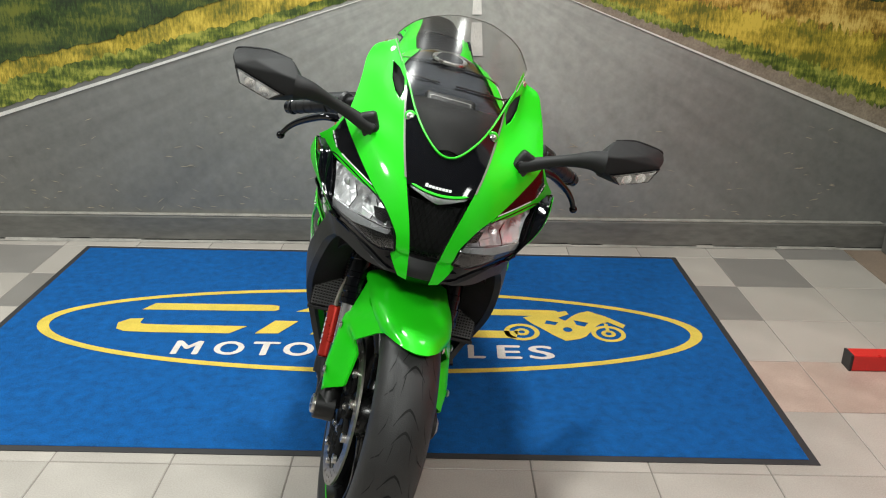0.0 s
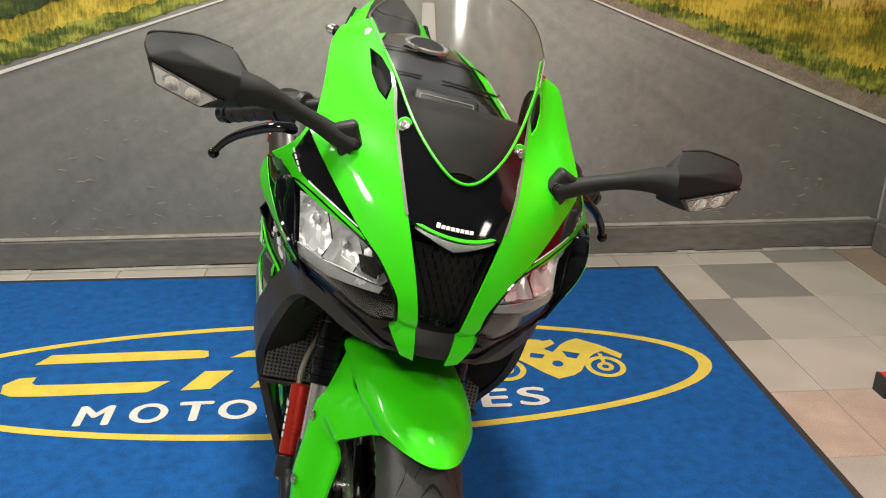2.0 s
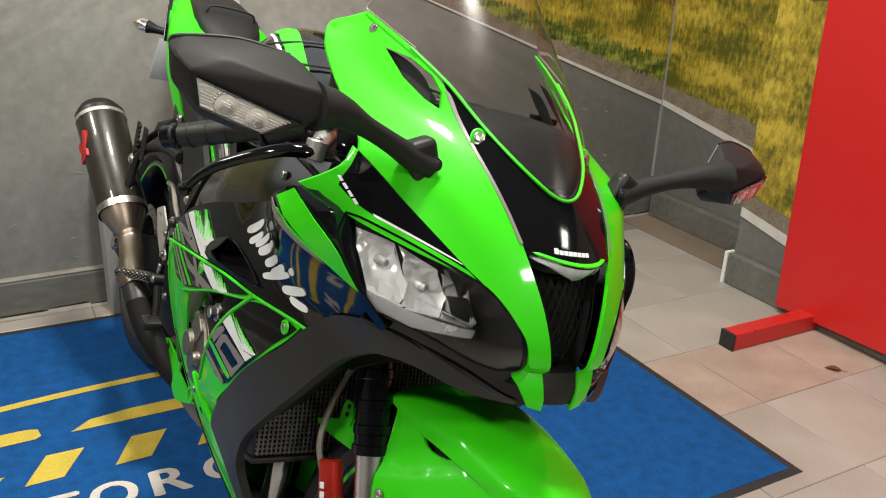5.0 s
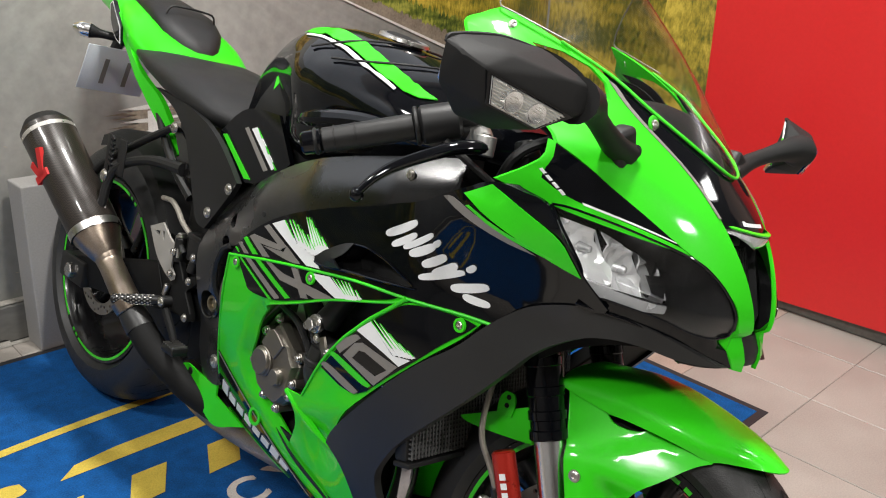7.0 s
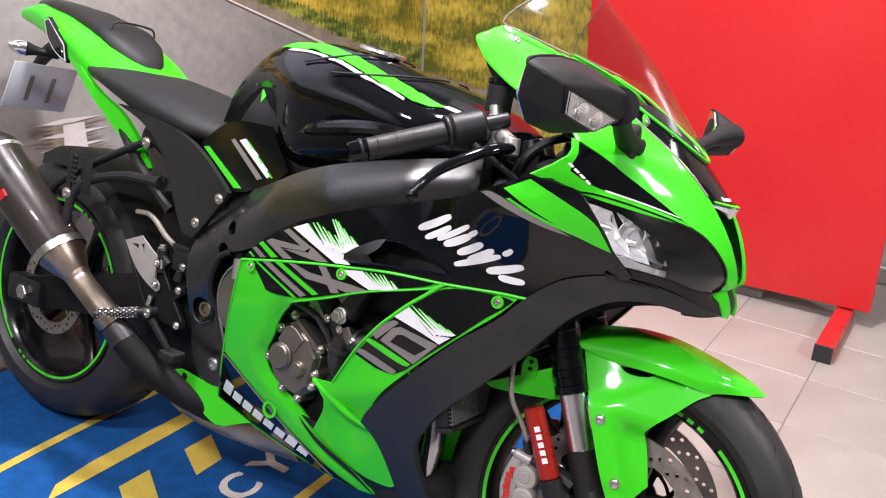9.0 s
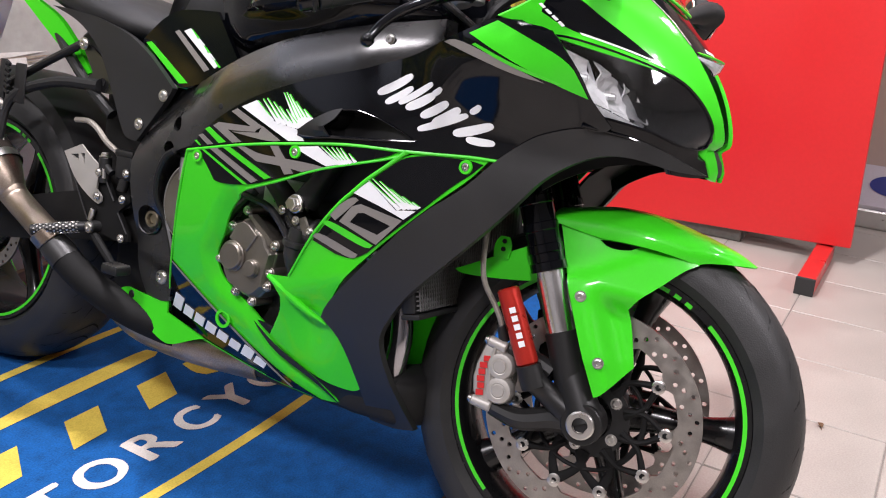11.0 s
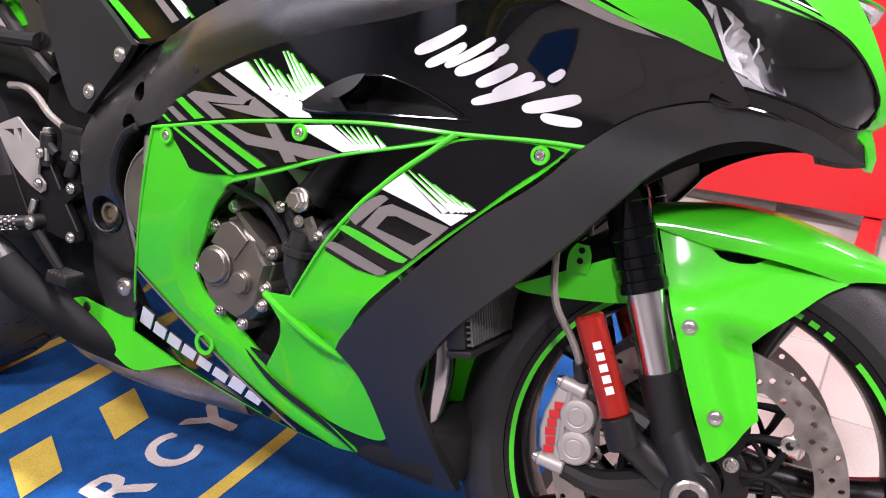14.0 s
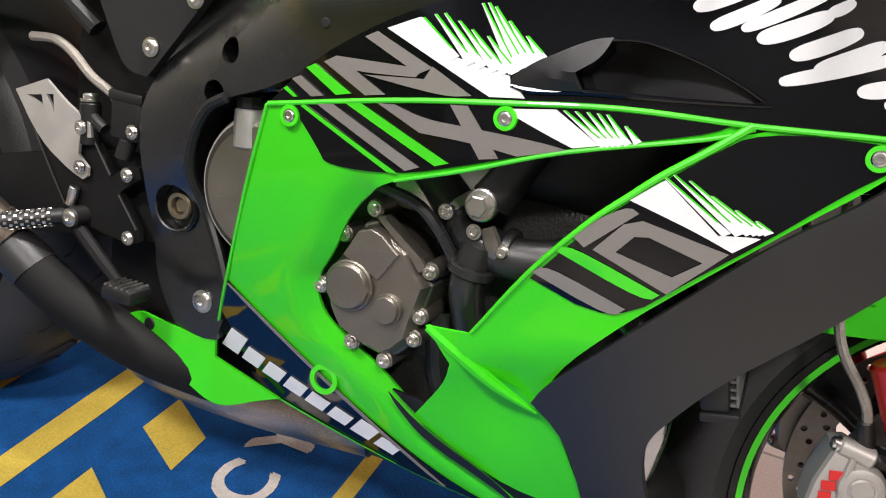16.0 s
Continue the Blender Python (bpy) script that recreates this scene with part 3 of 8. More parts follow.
# grey painted box at the foot of the wall, on a wooden batten
box_low = tagged(new("boxing"), "grey painted boxing standing against the wall", "box", kind="structure")
box_low.matrix_world = TURN
part("panel", box(-0.15, 0.26, WALL_Y - 0.13, WALL_Y - 0.036, 0.0, 0.47, 0.004), PLASTER, box_low, smooth=False)
part("batten", box(-0.07, 0.26, WALL_Y - 0.152, WALL_Y - 0.131, 0.0, 0.055, 0.002), WOOD, box_low, "bare brown wooden batten", smooth=False)

# ---- mat: blue loop-pile mat with a black rubber edge ----
MX0, MX1, MY0, MY1 = -1.308, 1.160, 1.832, 3.298
MATBLUE = material("blue_mat_pile", (0.0075, 0.076, 0.255), 0.95, var=0.42, scale=32, bump=1.0, grain=260, spec=0.15)
MATYELLOW = material("yellow_mat_pile", (0.58, 0.44, 0.075), 0.95, var=0.22, scale=14, bump=1.0, grain=300, spec=0.15)
MATWHITE = material("white_mat_pile", (0.60, 0.56, 0.52), 0.95, var=0.2, scale=14, bump=1.0, grain=300, spec=0.15)
MATEDGE = material("black_mat_edge", (0.020, 0.020, 0.022), 0.7, var=0.2, bump=0.2)
floor_mat = tagged(new("floor_mat"), "large blue showroom mat with yellow oval and white lettering", "mat")
part("rubber_edge", box(MX0, MX1, MY0, MY1, 0.0002, 0.0026, 0.0008), MATEDGE, floor_mat, "black rubber edge", smooth=False)
part("mat_face", box(MX0 + 0.022, MX1 - 0.022, MY0 + 0.022, MY1 - 0.022, 0.001, 0.0040, 0.001), MATBLUE, floor_mat, smooth=False)


def inlay(name, poly, mat, holes=(), label="", z=0.0052):
    vs, tris = fill2d([V(p) for p in poly], [[V(p) for p in h] for h in holes], 0.08)
    bm = bmesh.new()
    vv = [bm.verts.new((v.x, v.y, z)) for v in vs]
    for t in tris:
        bm.faces.new([vv[i] for i in t])
    bmesh.ops.delete(bm, geom=[v for v in bm.verts if not v.link_faces], context="VERTS")
    return part(name, bm, mat, floor_mat, label, smooth=False)


def ellipse(cx, cy, a, b, n=96):
    return [(cx + a * math.cos(2 * math.pi * k / n), cy + b * math.sin(2 * math.pi * k / n)) for k in range(n)]


inlay("oval_ring", ellipse(-0.059, 2.577, 1.123, 0.316), MATYELLOW, [ellipse(-0.059, 2.577, 1.083, 0.290)], "yellow oval outline")
# slanted yellow strokes of the dealer's mark, as plain shapes
STROKES = [
    [(-0.868, 2.682), (-0.41, 2.688), (-0.393, 2.70), (-0.398, 2.732), (-0.43, 2.742), (-0.838, 2.737)],
    [(-0.915, 2.575), (-0.905, 2.530), (-0.865, 2.507), (-0.524, 2.510), (-0.475, 2.566), (-0.825, 2.566), (-0.842, 2.580), (-0.840, 2.612), (-0.885, 2.608)],
    [(-0.330, 2.688), (0.085, 2.688), (0.108, 2.702), (0.10, 2.732), (0.06, 2.740), (-0.27, 2.738)],
    [(0.16, 2.690), (0.57, 2.690), (0.600, 2.705), (0.590, 2.735), (0.55, 2.742), (0.20, 2.738)],
    [(0.088, 2.560), (0.098, 2.530), (0.130, 2.514), (0.43, 2.514), (0.44, 2.568), (0.185, 2.568), (0.165, 2.585), (0.160, 2.608), (0.100, 2.610)],
]
STROKES += [[(x, 2.513), (x + 0.078, 2.516), (x + 0.130, 2.612), (x + 0.050, 2.613)] for x in (-0.440, -0.257, -0.077)]
for s in STROKES:
    inlay("stroke", rounded(s, 40, 1), MATYELLOW)
# small yellow motorcycle pictogram
for cx, cy, a in ((0.745, 2.560, 0.058), (0.452, 2.562, 0.060)):
    inlay("pictogram_wheel", ellipse(cx, cy, a, a * 1.05, 40), MATYELLOW, [ellipse(cx, cy, a * 0.72, a * 0.76, 40)])
    inlay("pictogram_hub", ellipse(cx, cy, a * 0.42, a * 0.44, 24), MATYELLOW, [ellipse(cx, cy, a * 0.18, a * 0.19, 16)])
FAIRING = [(0.466, 2.675), (0.540, 2.708), (0.622, 2.734), (0.630, 2.708), (0.588, 2.676), (0.611, 2.654), (0.657, 2.715), (0.703, 2.737), (0.733, 2.713), (0.764, 2.690), (0.815, 2.628), (0.802, 2.602), (0.758, 2.650), (0.722, 2.630), (0.694, 2.583), (0.658, 2.522), (0.594, 2.500), (0.560, 2.535), (0.527, 2.584), (0.489, 2.630)]
inlay("pictogram_body", rounded(FAIRING, 60, 1), MATYELLOW, [ellipse(0.610, 2.585, 0.016, 0.018, 14), [(0.640, 2.660), (0.690, 2.640), (0.672, 2.610), (0.646, 2.622)], [(0.545, 2.655), (0.585, 2.640), (0.572, 2.618), (0.536, 2.628)]], z=0.0058)
inlay("pictogram_seat", rounded([(0.395, 2.690), (0.470, 2.712), (0.545, 2.722), (0.535, 2.737), (0.455, 2.735)], 60, 1), MATYELLOW, z=0.0062)
inlay("pictogram_fork", [(0.742, 2.640), (0.754, 2.632), (0.752, 2.578), (0.740, 2.576)], MATYELLOW, z=0.0064)
# woven word in the mat, letter by letter
LETTERS = (("M", -0.675, -0.588), ("O", -0.546, -0.450), ("T", -0.428, -0.340), ("O", -0.325, -0.228), ("R", -0.200, -0.118), ("C", -0.088, -0.008),
           ("Y", 0.012, 0.105), ("C", 0.124, 0.208), ("L", 0.266, 0.322), ("E", 0.360, 0.438), ("S", 0.462, 0.543))


def woven_letter(char, x0, x1):
    """One capital letter of the mat's pile, a little bolder than the font and rough at its edges."""
    cur = bpy.data.curves.new("letter", "FONT")
    cur.body, cur.size, cur.resolution_u = char, 0.122, 6
    glyph = new("letter", cur)
    bpy.context.view_layer.update()
    me = bpy.data.meshes.new_from_object(glyph.evaluated_get(bpy.context.evaluated_depsgraph_get()))
    bpy.data.objects.remove(glyph)
    co = np.array([tuple(v.co) for v in me.vertices])
    lo, hi = co.min(axis=0), co.max(axis=0)
    rough = random.Random(char + str(x0))
    low = 2.366 + 0.010 * (x0 + 0.1)
    for v in me.vertices:
        v.co = (x0 + 0.004 + (v.co.x - lo[0]) / (hi[0] - lo[0]) * (x1 - x0 - 0.008) + rough.uniform(-0.0008, 0.0008),
                low + (v.co.y - lo[1]) / (hi[1] - lo[1]) * 0.088 + rough.uniform(-0.0008, 0.0008), 0.0054)
    bold = bmesh.new()
    for k, (dx, dy) in enumerate(((0, 0), (-0.004, 0), (0.004, 0), (0, -0.0022), (0, 0.0022))):
        n0 = len(bold.verts)
        bold.from_mesh(me)
        bold.verts.ensure_lookup_table()
        bmesh.ops.translate(bold, verts=bold.verts[n0:], vec=(dx, dy, 0.00012 * k))
    bold.to_mesh(me)
    bold.free()
    link("letter", me, MATWHITE, floor_mat, "white woven capital letter")


for char, x0, x1 in LETTERS:
    woven_letter(char, x0, x1)

# ---- red display board on two feet ----
REDBOARD = material("red_board", (0.60, 0.018, 0.018), 0.38, var=0.05, scale=2, bump=0.02, grain=90)
REDFOOT = material("red_tube_steel", (0.55, 0.022, 0.02), 0.35, var=0.12, scale=12, bump=0.05)
BLACKCAP = material("black_end_cap", (0.02, 0.02, 0.02), 0.6, var=0.2)
board = tagged(new("display_board"), "tall red display board on square steel feet", "board")
bm = box(1.805, 1.835, 1.40, 2.485, 0.045, 1.95, 0.003)
board_panel = part("panel", moved(bm, Matrix.Translation((0, 1.94, 0)) @ Matrix.Rotation(radians(-2.0), 4, "X") @ Matrix.Translation((0, -1.94, 0))), REDBOARD, board, smooth=False)
for y in (2.365, 1.478):
    foot = part("foot", box(1.466, 1.86, y - 0.027, y + 0.027, 0.001, 0.055, 0.004), REDFOOT, board, "red square steel tube", smooth=False)
    part("end_cap", box(1.458, 1.467, y - 0.0275, y + 0.0275, 0.0005, 0.0555, 0.002), BLACKCAP, foot, "black plastic end cap", smooth=False)
    part("upright", box(1.836, 1.858, y - 0.02, y + 0.02, 0.05, 1.6, 0.003), REDFOOT, board, smooth=False)

# ---- roll-up banner behind the board ----
BANNER = material("faded_printed_banner", (0.50, 0.42, 0.42), 0.5, var=0.35, scale=3, second=(0.34, 0.22, 0.16))
BANNERLOW = material("pale_printed_banner", (0.55, 0.50, 0.56), 0.45, var=0.15, scale=4)
banner = tagged(new("roll_up_banner"), "roll-up banner with faded print and a blue oval", "banner")
part("base", box(2.30, 2.42, 0.45, 1.50, 0.0, 0.075, 0.01), ALLOY, banner, "silver aluminium base", smooth=False)
part("print", box(2.350, 2.354, 0.50, 1.47, 0.230, 1.95), BANNER, banner, smooth=False)
part("print_foot", box(2.349, 2.353, 0.50, 1.47, 0.075, 0.230), BANNERLOW, banner, smooth=False)
BLUEMARK = material("blue_mark", (0.03, 0.04, 0.22), 0.4, var=0.1)
bm = bmesh.new()
bm.faces.new([bm.verts.new((2.3465, y, z)) for y, z in ellipse(1.33, 0.16, 0.09, 0.04, 40)])
part("oval_mark", bm, BLUEMARK, banner, "plain dark blue oval", smooth=False)

# ---- small litter on the tiles ----
LEAF = material("dry_leaf", (0.12, 0.06, 0.025), 0.7, var=0.3, scale=40)


def dry_leaf(x, y, size, turn):
    """A shrivelled leaf: a bent blade with a stalk."""
    bm = bmesh.new()
    n = 8
    rows = []
    for k in range(n + 1):
        f = k / n
        w = size * 0.28 * math.sin(math.pi * f ** 0.8) + 0.0004
        h = 0.0015 + 0.004 * math.sin(3.1 * f)
        rows.append([bm.verts.new((size * (f - 0.4), -w, h + 0.002)), bm.verts.new((size * (f - 0.4), 0, h)), bm.verts.new((size * (f - 0.4), w, h + 0.003))])
    for a, b in zip(rows, rows[1:]):
        for k in (0, 1):
            bm.faces.new((a[k], a[k + 1], b[k + 1], b[k]))
    leaf = tagged(part("dry_leaf", bm, LEAF), "small shrivelled brown leaf lying on the floor tiles", "leaf", group="litter on the floor")
    part("stalk", tube([(-size * 0.4, 0, 0.0016), (-size * 0.75, size * 0.06, 0.0012)], 0.0007, 6, smooth_line=False), LEAF, leaf)
    leaf.matrix_world = Matrix.Translation((x, y, 0.0006)) @ Matrix.Rotation(turn, 4, "Z")


for x, y, size, turn in ((1.657, 2.133, 0.045, 2.4), (0.700, 1.312, 0.020, 0.4), (0.382, 1.256, 0.022, 2.0)):
    dry_leaf(x, y, size, turn)

# ---- motorcycle: x to its left, y rearwards from the front axle, z up ----
bike = tagged(new("motorcycle"), "lime green and black sport motorcycle leaning on its side stand", "motorcycle")
bike.matrix_world = Matrix.Translation((-0.035, 1.571, 0.0)) @ Matrix.Rotation(radians(1.5), 4, "Z") @ Matrix.Rotation(radians(14.0), 4, "Y")
FR_R, FR_Z, RR_Y, RR_Z, RR_R = 0.297, 0.295, 1.420, 0.318, 0.322
OUT = {-1: V((-1, 0, 0)), 1: V((1, 0, 0))}


def smooth(v):
    v = min(1.0, max(0.0, v))
    return v * v * (3 - 2 * v)


def side_x(y, z):
    """Half the fairing's width at y and z; it flares out towards the lamps."""
    return -0.0421 + 0.2337 * y + 0.6773 * z - 0.3041 * y * y - 0.5662 * z * z + 0.1509 * y * z + 0.077 * smooth((z - 0.655) / 0.15) * smooth((0.36 - y) / 0.2)


NOSE_Y = [(0.60, -0.09), (0.664, -0.10), (0.727, -0.104), (0.79, -0.083), (0.842, -0.051), (0.895, 0.0), (0.965, 0.07), (1.031, 0.13), (1.13, 0.229), (1.16, 0.26)]
NOSE_K = [(0.60, 6.0), (0.66, 5.0), (0.70, 4.2), (0.733, 3.5), (0.76, 3.6), (0.80, 3.8), (0.82, 3.5), (0.884, 3.05), (0.93, 5.6), (1.00, 6.3), (1.04, 7.8), (1.14, 8.0)]


SHOULDER_Y = [(0.865, 0.0), (0.890, -0.026), (0.912, -0.044), (0.940, -0.014), (0.968, 0.024), (0.990, 0.030), (1.020, 0.020), (1.045, 0.022)]


def ease(v, table):
    """A table read with softened knees."""
    return sum(lerp_table(v + d, table) for d in (-0.02, -0.01, 0, 0.01, 0.02)) / 5


def nose_y(x, z):
    """How far back the nose lies at x and z; high up its shoulders run straighter."""
    k, out = ease(z, NOSE_K), max(0.0, abs(x) - 0.15)
    w = smooth((z - 0.88) / 0.12)
    return ease(z, NOSE_Y) + k * x * x - w * (k * (0.30 * out + out * out) - 0.95 * out) + smooth((abs(x) - 0.10) / 0.09) * ease(z, SHOULDER_Y) + 0.016 * math.exp(-((z - 0.699) / 0.009) ** 2) * smooth((0.080 - abs(x)) / 0.02)


def on_side(sign, lift=0.0, flat=None):
    def surf(y, z):
        return (sign * ((side_x(y, z) if flat is None else flat(y, z)) + lift), y, z)
    return surf


def on_nose(sign=1, lift=0.0):
    def surf(x, z):
        return (sign * x, nose_y(x, z) - lift, z)
    return surf


def side_panel(name, poly, mat, sign, parent=None, thick=0.004, step=0.025, lift=0.0, flat=None, label="", holes=(), sharp=50):
    bm = shell(poly, on_side(sign, lift, flat), OUT[-sign], thick, step, holes=holes, sharp=sharp)
    return part(name, bm, mat, parent or bike, label)


def nose_panel(name, poly, mat, sign=1, parent=None, thick=0.004, step=0.02, lift=0.0, label="", holes=(), sharp=50):
    bm = shell(poly, on_nose(sign, lift), (0, 1, 0), thick, step, holes=holes, sharp=sharp)
    return part(name, bm, mat, parent or bike, label)


def mark(name, poly, mat, sign, parent, lift=0.0016, flat=None, soft=70):
    """A thin decal on a side panel."""
    bm = shell(poly, on_side(sign, lift, flat), OUT[-sign], 0.001, 0.025, sharp=soft)
    return part(name, bm, mat, parent)


# ---- steering: the front end is turned a little to its left about the fork ----
FD = V((0.0, 0.385, 0.923)).normalized()          # along the fork, upwards
STEER = Matrix.Translation((-0.105, 0.030, 0.345)) @ Matrix.Rotation(radians(7.5), 4, FD) @ Matrix.Translation((0.105, -0.030, -0.345))


def steered(ob):
    ob.matrix_local = STEER
    return ob


# ---- wheels ----
def tyre_profile(r_out, half, r_in=0.2275):
    pts = []
    for k in range(25):
        a = math.pi * k / 24
        x = math.cos(a) * half
        pts.append((x, r_in + 0.014 + (r_out - r_in - 0.014) * math.sin(a) ** 0.72))
    return [(half * 0.82, r_in)] + pts + [(-half * 0.82, r_in)]


def tread_cuts(r_out, half, n, cut):
    """Grooves of the tread as flat dark strips: boomerangs across the crown, wedges beside them, short strokes on the
    shoulders.
    """
    bm = bmesh.new()

    def groove(line):
        rows = []
        for x, a, w in line:
            rr = 0.2415 + (r_out - 0.2415) * max(0.0, 1 - (x / half) ** 2) ** 0.36 + 0.0006
            rows.append([bm.verts.new((x, rr * math.cos(q), rr * math.sin(q))) for q in (a - w, a + w)])
        for (p0, p1), (q0, q1) in zip(rows, rows[1:]):
            bm.faces.new((p0, p1, q1, q0))
    pitch = 2 * math.pi / n
    for k in range(n):
        a0 = pitch * k
        for off, span, sag in ((0.0, 0.40, 0.115), (0.34, 0.34, 0.085)):
            groove([(half * span * u, a0 + off * pitch + sag * abs(u) ** 1.5, cut * (0.010 if abs(u) < 0.7 else 0.004)) for u in (-1, -0.75, -0.5, -0.25, 0, 0.25, 0.5, 0.75, 1)])
        for s in (-1, 1):
            groove([(s * half * x, a0 + o * pitch, w * cut) for x, o, w in ((0.20, 0.30, 0.002), (0.30, 0.62, 0.016), (0.36, 0.84, 0.002))])
            groove([(s * half * x, a0 + o * pitch, w * cut) for x, o, w in ((0.56, 0.10, 0.003), (0.62, 0.28, 0.009), (0.76, 0.46, 0.003))])
            groove([(s * half * x, a0 + o * pitch, w * cut) for x, o, w in ((0.52, 0.62, 0.003), (0.60, 0.74, 0.008), (0.80, 0.84, 0.003))])
    return bm


# near-black colour stands in for the shade inside grooves, vents and holes
RECESS_SHADE = material("recess_shade", (0.004, 0.004, 0.004), 0.9, var=0.1)
RIMBLACK = material("gloss_black_wheel", (0.005, 0.005, 0.0055), 0.26, coat=0.15, spec=0.4, var=0.15, scale=12)


def spoke(r0, r1, ang):
    """One cast spoke from the hub to the rim, widening at both ends."""
    pts = [(0.0, (r0 + (r1 - r0) * f) * math.cos(ang), (r0 + (r1 - r0) * f) * math.sin(ang)) for f in (0.0, 0.3, 0.7, 1.0)]
    return tube(pts, [0.026, 0.019, 0.017, 0.026], 12, 4, flat=1.15)


def wheel(name, y, z, r_out, half, rim_half, label):
    root = Matrix.Translation((0, y, z))
    prof = [(rim_half, 0.2262), (rim_half - 0.004, 0.229), (rim_half - 0.010, 0.222), (rim_half * 0.5, 0.213), (0.0, 0.210), (-rim_half * 0.5, 0.213),
            (-rim_half + 0.010, 0.222), (-rim_half + 0.004, 0.229), (-rim_half, 0.2262), (-rim_half, 0.214), (-rim_half + 0.010, 0.207), (-rim_half * 0.55, 0.203),
            (0.0, 0.200), (rim_half * 0.55, 0.203), (rim_half - 0.010, 0.207), (rim_half, 0.214)]
    rim = part(name, moved(lathe(prof, 80), root), RIMBLACK, bike, label)
    part("tyre", moved(lathe(tyre_profile(r_out, half), 96, closed=False), root), RUBBER, rim, "black road tyre")
    part("tread_cut", moved(tread_cuts(r_out, half, 15, 1.0), root), RECESS_SHADE, rim)
    for k in range(5):
        part("spoke", moved(spoke(0.045, 0.205, 2 * math.pi * k / 5 + radians(177)), root), RIMBLACK, rim)
    part("hub", moved(lathe([(-0.05, 0.018), (-0.05, 0.042), (-0.03, 0.052), (0.03, 0.052), (0.05, 0.042), (0.05, 0.018)], 40), root), RIMBLACK, rim)
    for s in (-1, 1):
        x0, x1 = s * (rim_half + 0.0005), s * (rim_half + 0.0016)
        for a0, a1 in ((2.26, 5.06), (5.10, 5.15), (5.19, 5.24), (5.42, 8.20), (8.24, 8.29), (8.33, 8.38)):
            part("rim_stripe", moved(lathe([(x0, 0.2135), (x0, 0.2195), (x1, 0.2195), (x1, 0.2135)], max(2, int(44 * (a1 - a0) / 2.8)), start=a0, end=a1), root), GREEN_TRIM, rim, "bright green rim stripe")
    return rim


front_wheel = steered(wheel("front_wheel", 0.0, FR_Z, FR_R, 0.061, 0.050, "black front wheel with green rim stripe"))
rear_wheel = wheel("rear_wheel", RR_Y, RR_Z, RR_R, 0.094, 0.084, "black rear wheel with green rim stripe")


PHASE = radians(34.5)


def brake_disc(x, y, z, r0, r1, parent, rows, carrier=True, facing=-1):
    """A drilled floating disc on a black spider."""
    root = Matrix.Translation((x, y, z))
    n = 120
    outer = [(r1 * math.cos(2 * math.pi * k / n), r1 * math.sin(2 * math.pi * k / n)) for k in range(n)]
    inner = []
    for k in range(n):
        a = 2 * math.pi * k / n
        rr = r0 - 0.020 * max(0.0, math.cos(10 * (a - PHASE))) ** 4 if carrier else r0
        inner.append((rr * math.cos(a), rr * math.sin(a)))
    holes = []
    for g in range(10):
        for k, (rr, da) in enumerate(rows):
            a = 2 * math.pi * g / 10 + da
            holes.append([(rr * math.cos(a) + 0.0036 * math.cos(q), rr * math.sin(a) + 0.0036 * math.sin(q)) for q in (2 * math.pi * i / 8 for i in range(8))])
    bm = shell(outer, lambda a, b: (0, a, b), (-facing, 0, 0), 0.005, 0.012, holes=[inner] + holes, soft=False)
    disc = part("brake_disc", moved(bm, root), DISC, parent, "drilled steel brake disc", angle=30)
    if not carrier:
        return disc
    part("spider", moved(lathe([(-0.004, 0.034), (-0.004, 0.060), (0.004, 0.060), (0.004, 0.034)], 48), root), FRAME, disc, "black disc carrier")
    rb = r0 - 0.0145
    for k in range(10):
        a = 2 * math.pi * k / 10 + PHASE
        for d in (-0.40, 0.40):
            p0 = V((0, 0.052 * math.cos(a + d), 0.052 * math.sin(a + d)))
            pm = V((0, 0.082 * math.cos(a + d * 0.62), 0.082 * math.sin(a + d * 0.62)))
            p1 = V((0, rb * math.cos(a), rb * math.sin(a)))
            part("arm", moved(tube([p0, pm, p1], [0.0098, 0.0062, 0.0085], 8, 4, flat=0.7), root), MATT, disc)
        part("arm", moved(tube([V((0, 0.080 * math.cos(a + d), 0.080 * math.sin(a + d))) for d in (-0.27, 0.0, 0.27)], [0.005, 0.0045, 0.005], 8, 3, flat=0.7), root), MATT, disc)
    for k in range(10):
        a = 2 * math.pi * k / 10 + PHASE
        p = V((facing * 0.004, rb * math.cos(a), rb * math.sin(a)))
        part("bobbin", moved(lathe([(-0.004, 0.0), (-0.004, 0.0100), (0.003, 0.0100), (0.004, 0.0078), (0.004, 0.0045), (0.001, 0.004), (0.001, 0.0)], 18, closed=False), root @ Matrix.Translation(p) @ Matrix.Diagonal((facing, 1, 1, 1))), STEEL, disc)
    for k in range(5):
        a = 2 * math.pi * k / 5 + radians(141)
        part("screw", moved(bolt((0, 0, 0), (facing, 0, 0), 0.0065, 0.005), root @ Matrix.Translation((facing * 0.004, 0.046 * math.cos(a), 0.046 * math.sin(a)))), STEEL, disc)
    return disc


ROWS_F = [(0.134, 0.02), (0.143, 0.10), (0.153, 0.18), (0.134, 0.26), (0.144, 0.34), (0.153, 0.42), (0.144, 0.53)]
brake_disc(-0.072, 0.0, FR_Z, 0.1265, 0.1610, front_wheel, ROWS_F)
brake_disc(0.072, 0.0, FR_Z, 0.1265, 0.1610, front_wheel, ROWS_F, facing=1)
brake_disc(-0.088, RR_Y, RR_Z, 0.082, 0.110, rear_wheel, [(0.09, 0.05), (0.097, 0.2), (0.104, 0.36), (0.092, 0.5)], carrier=False)

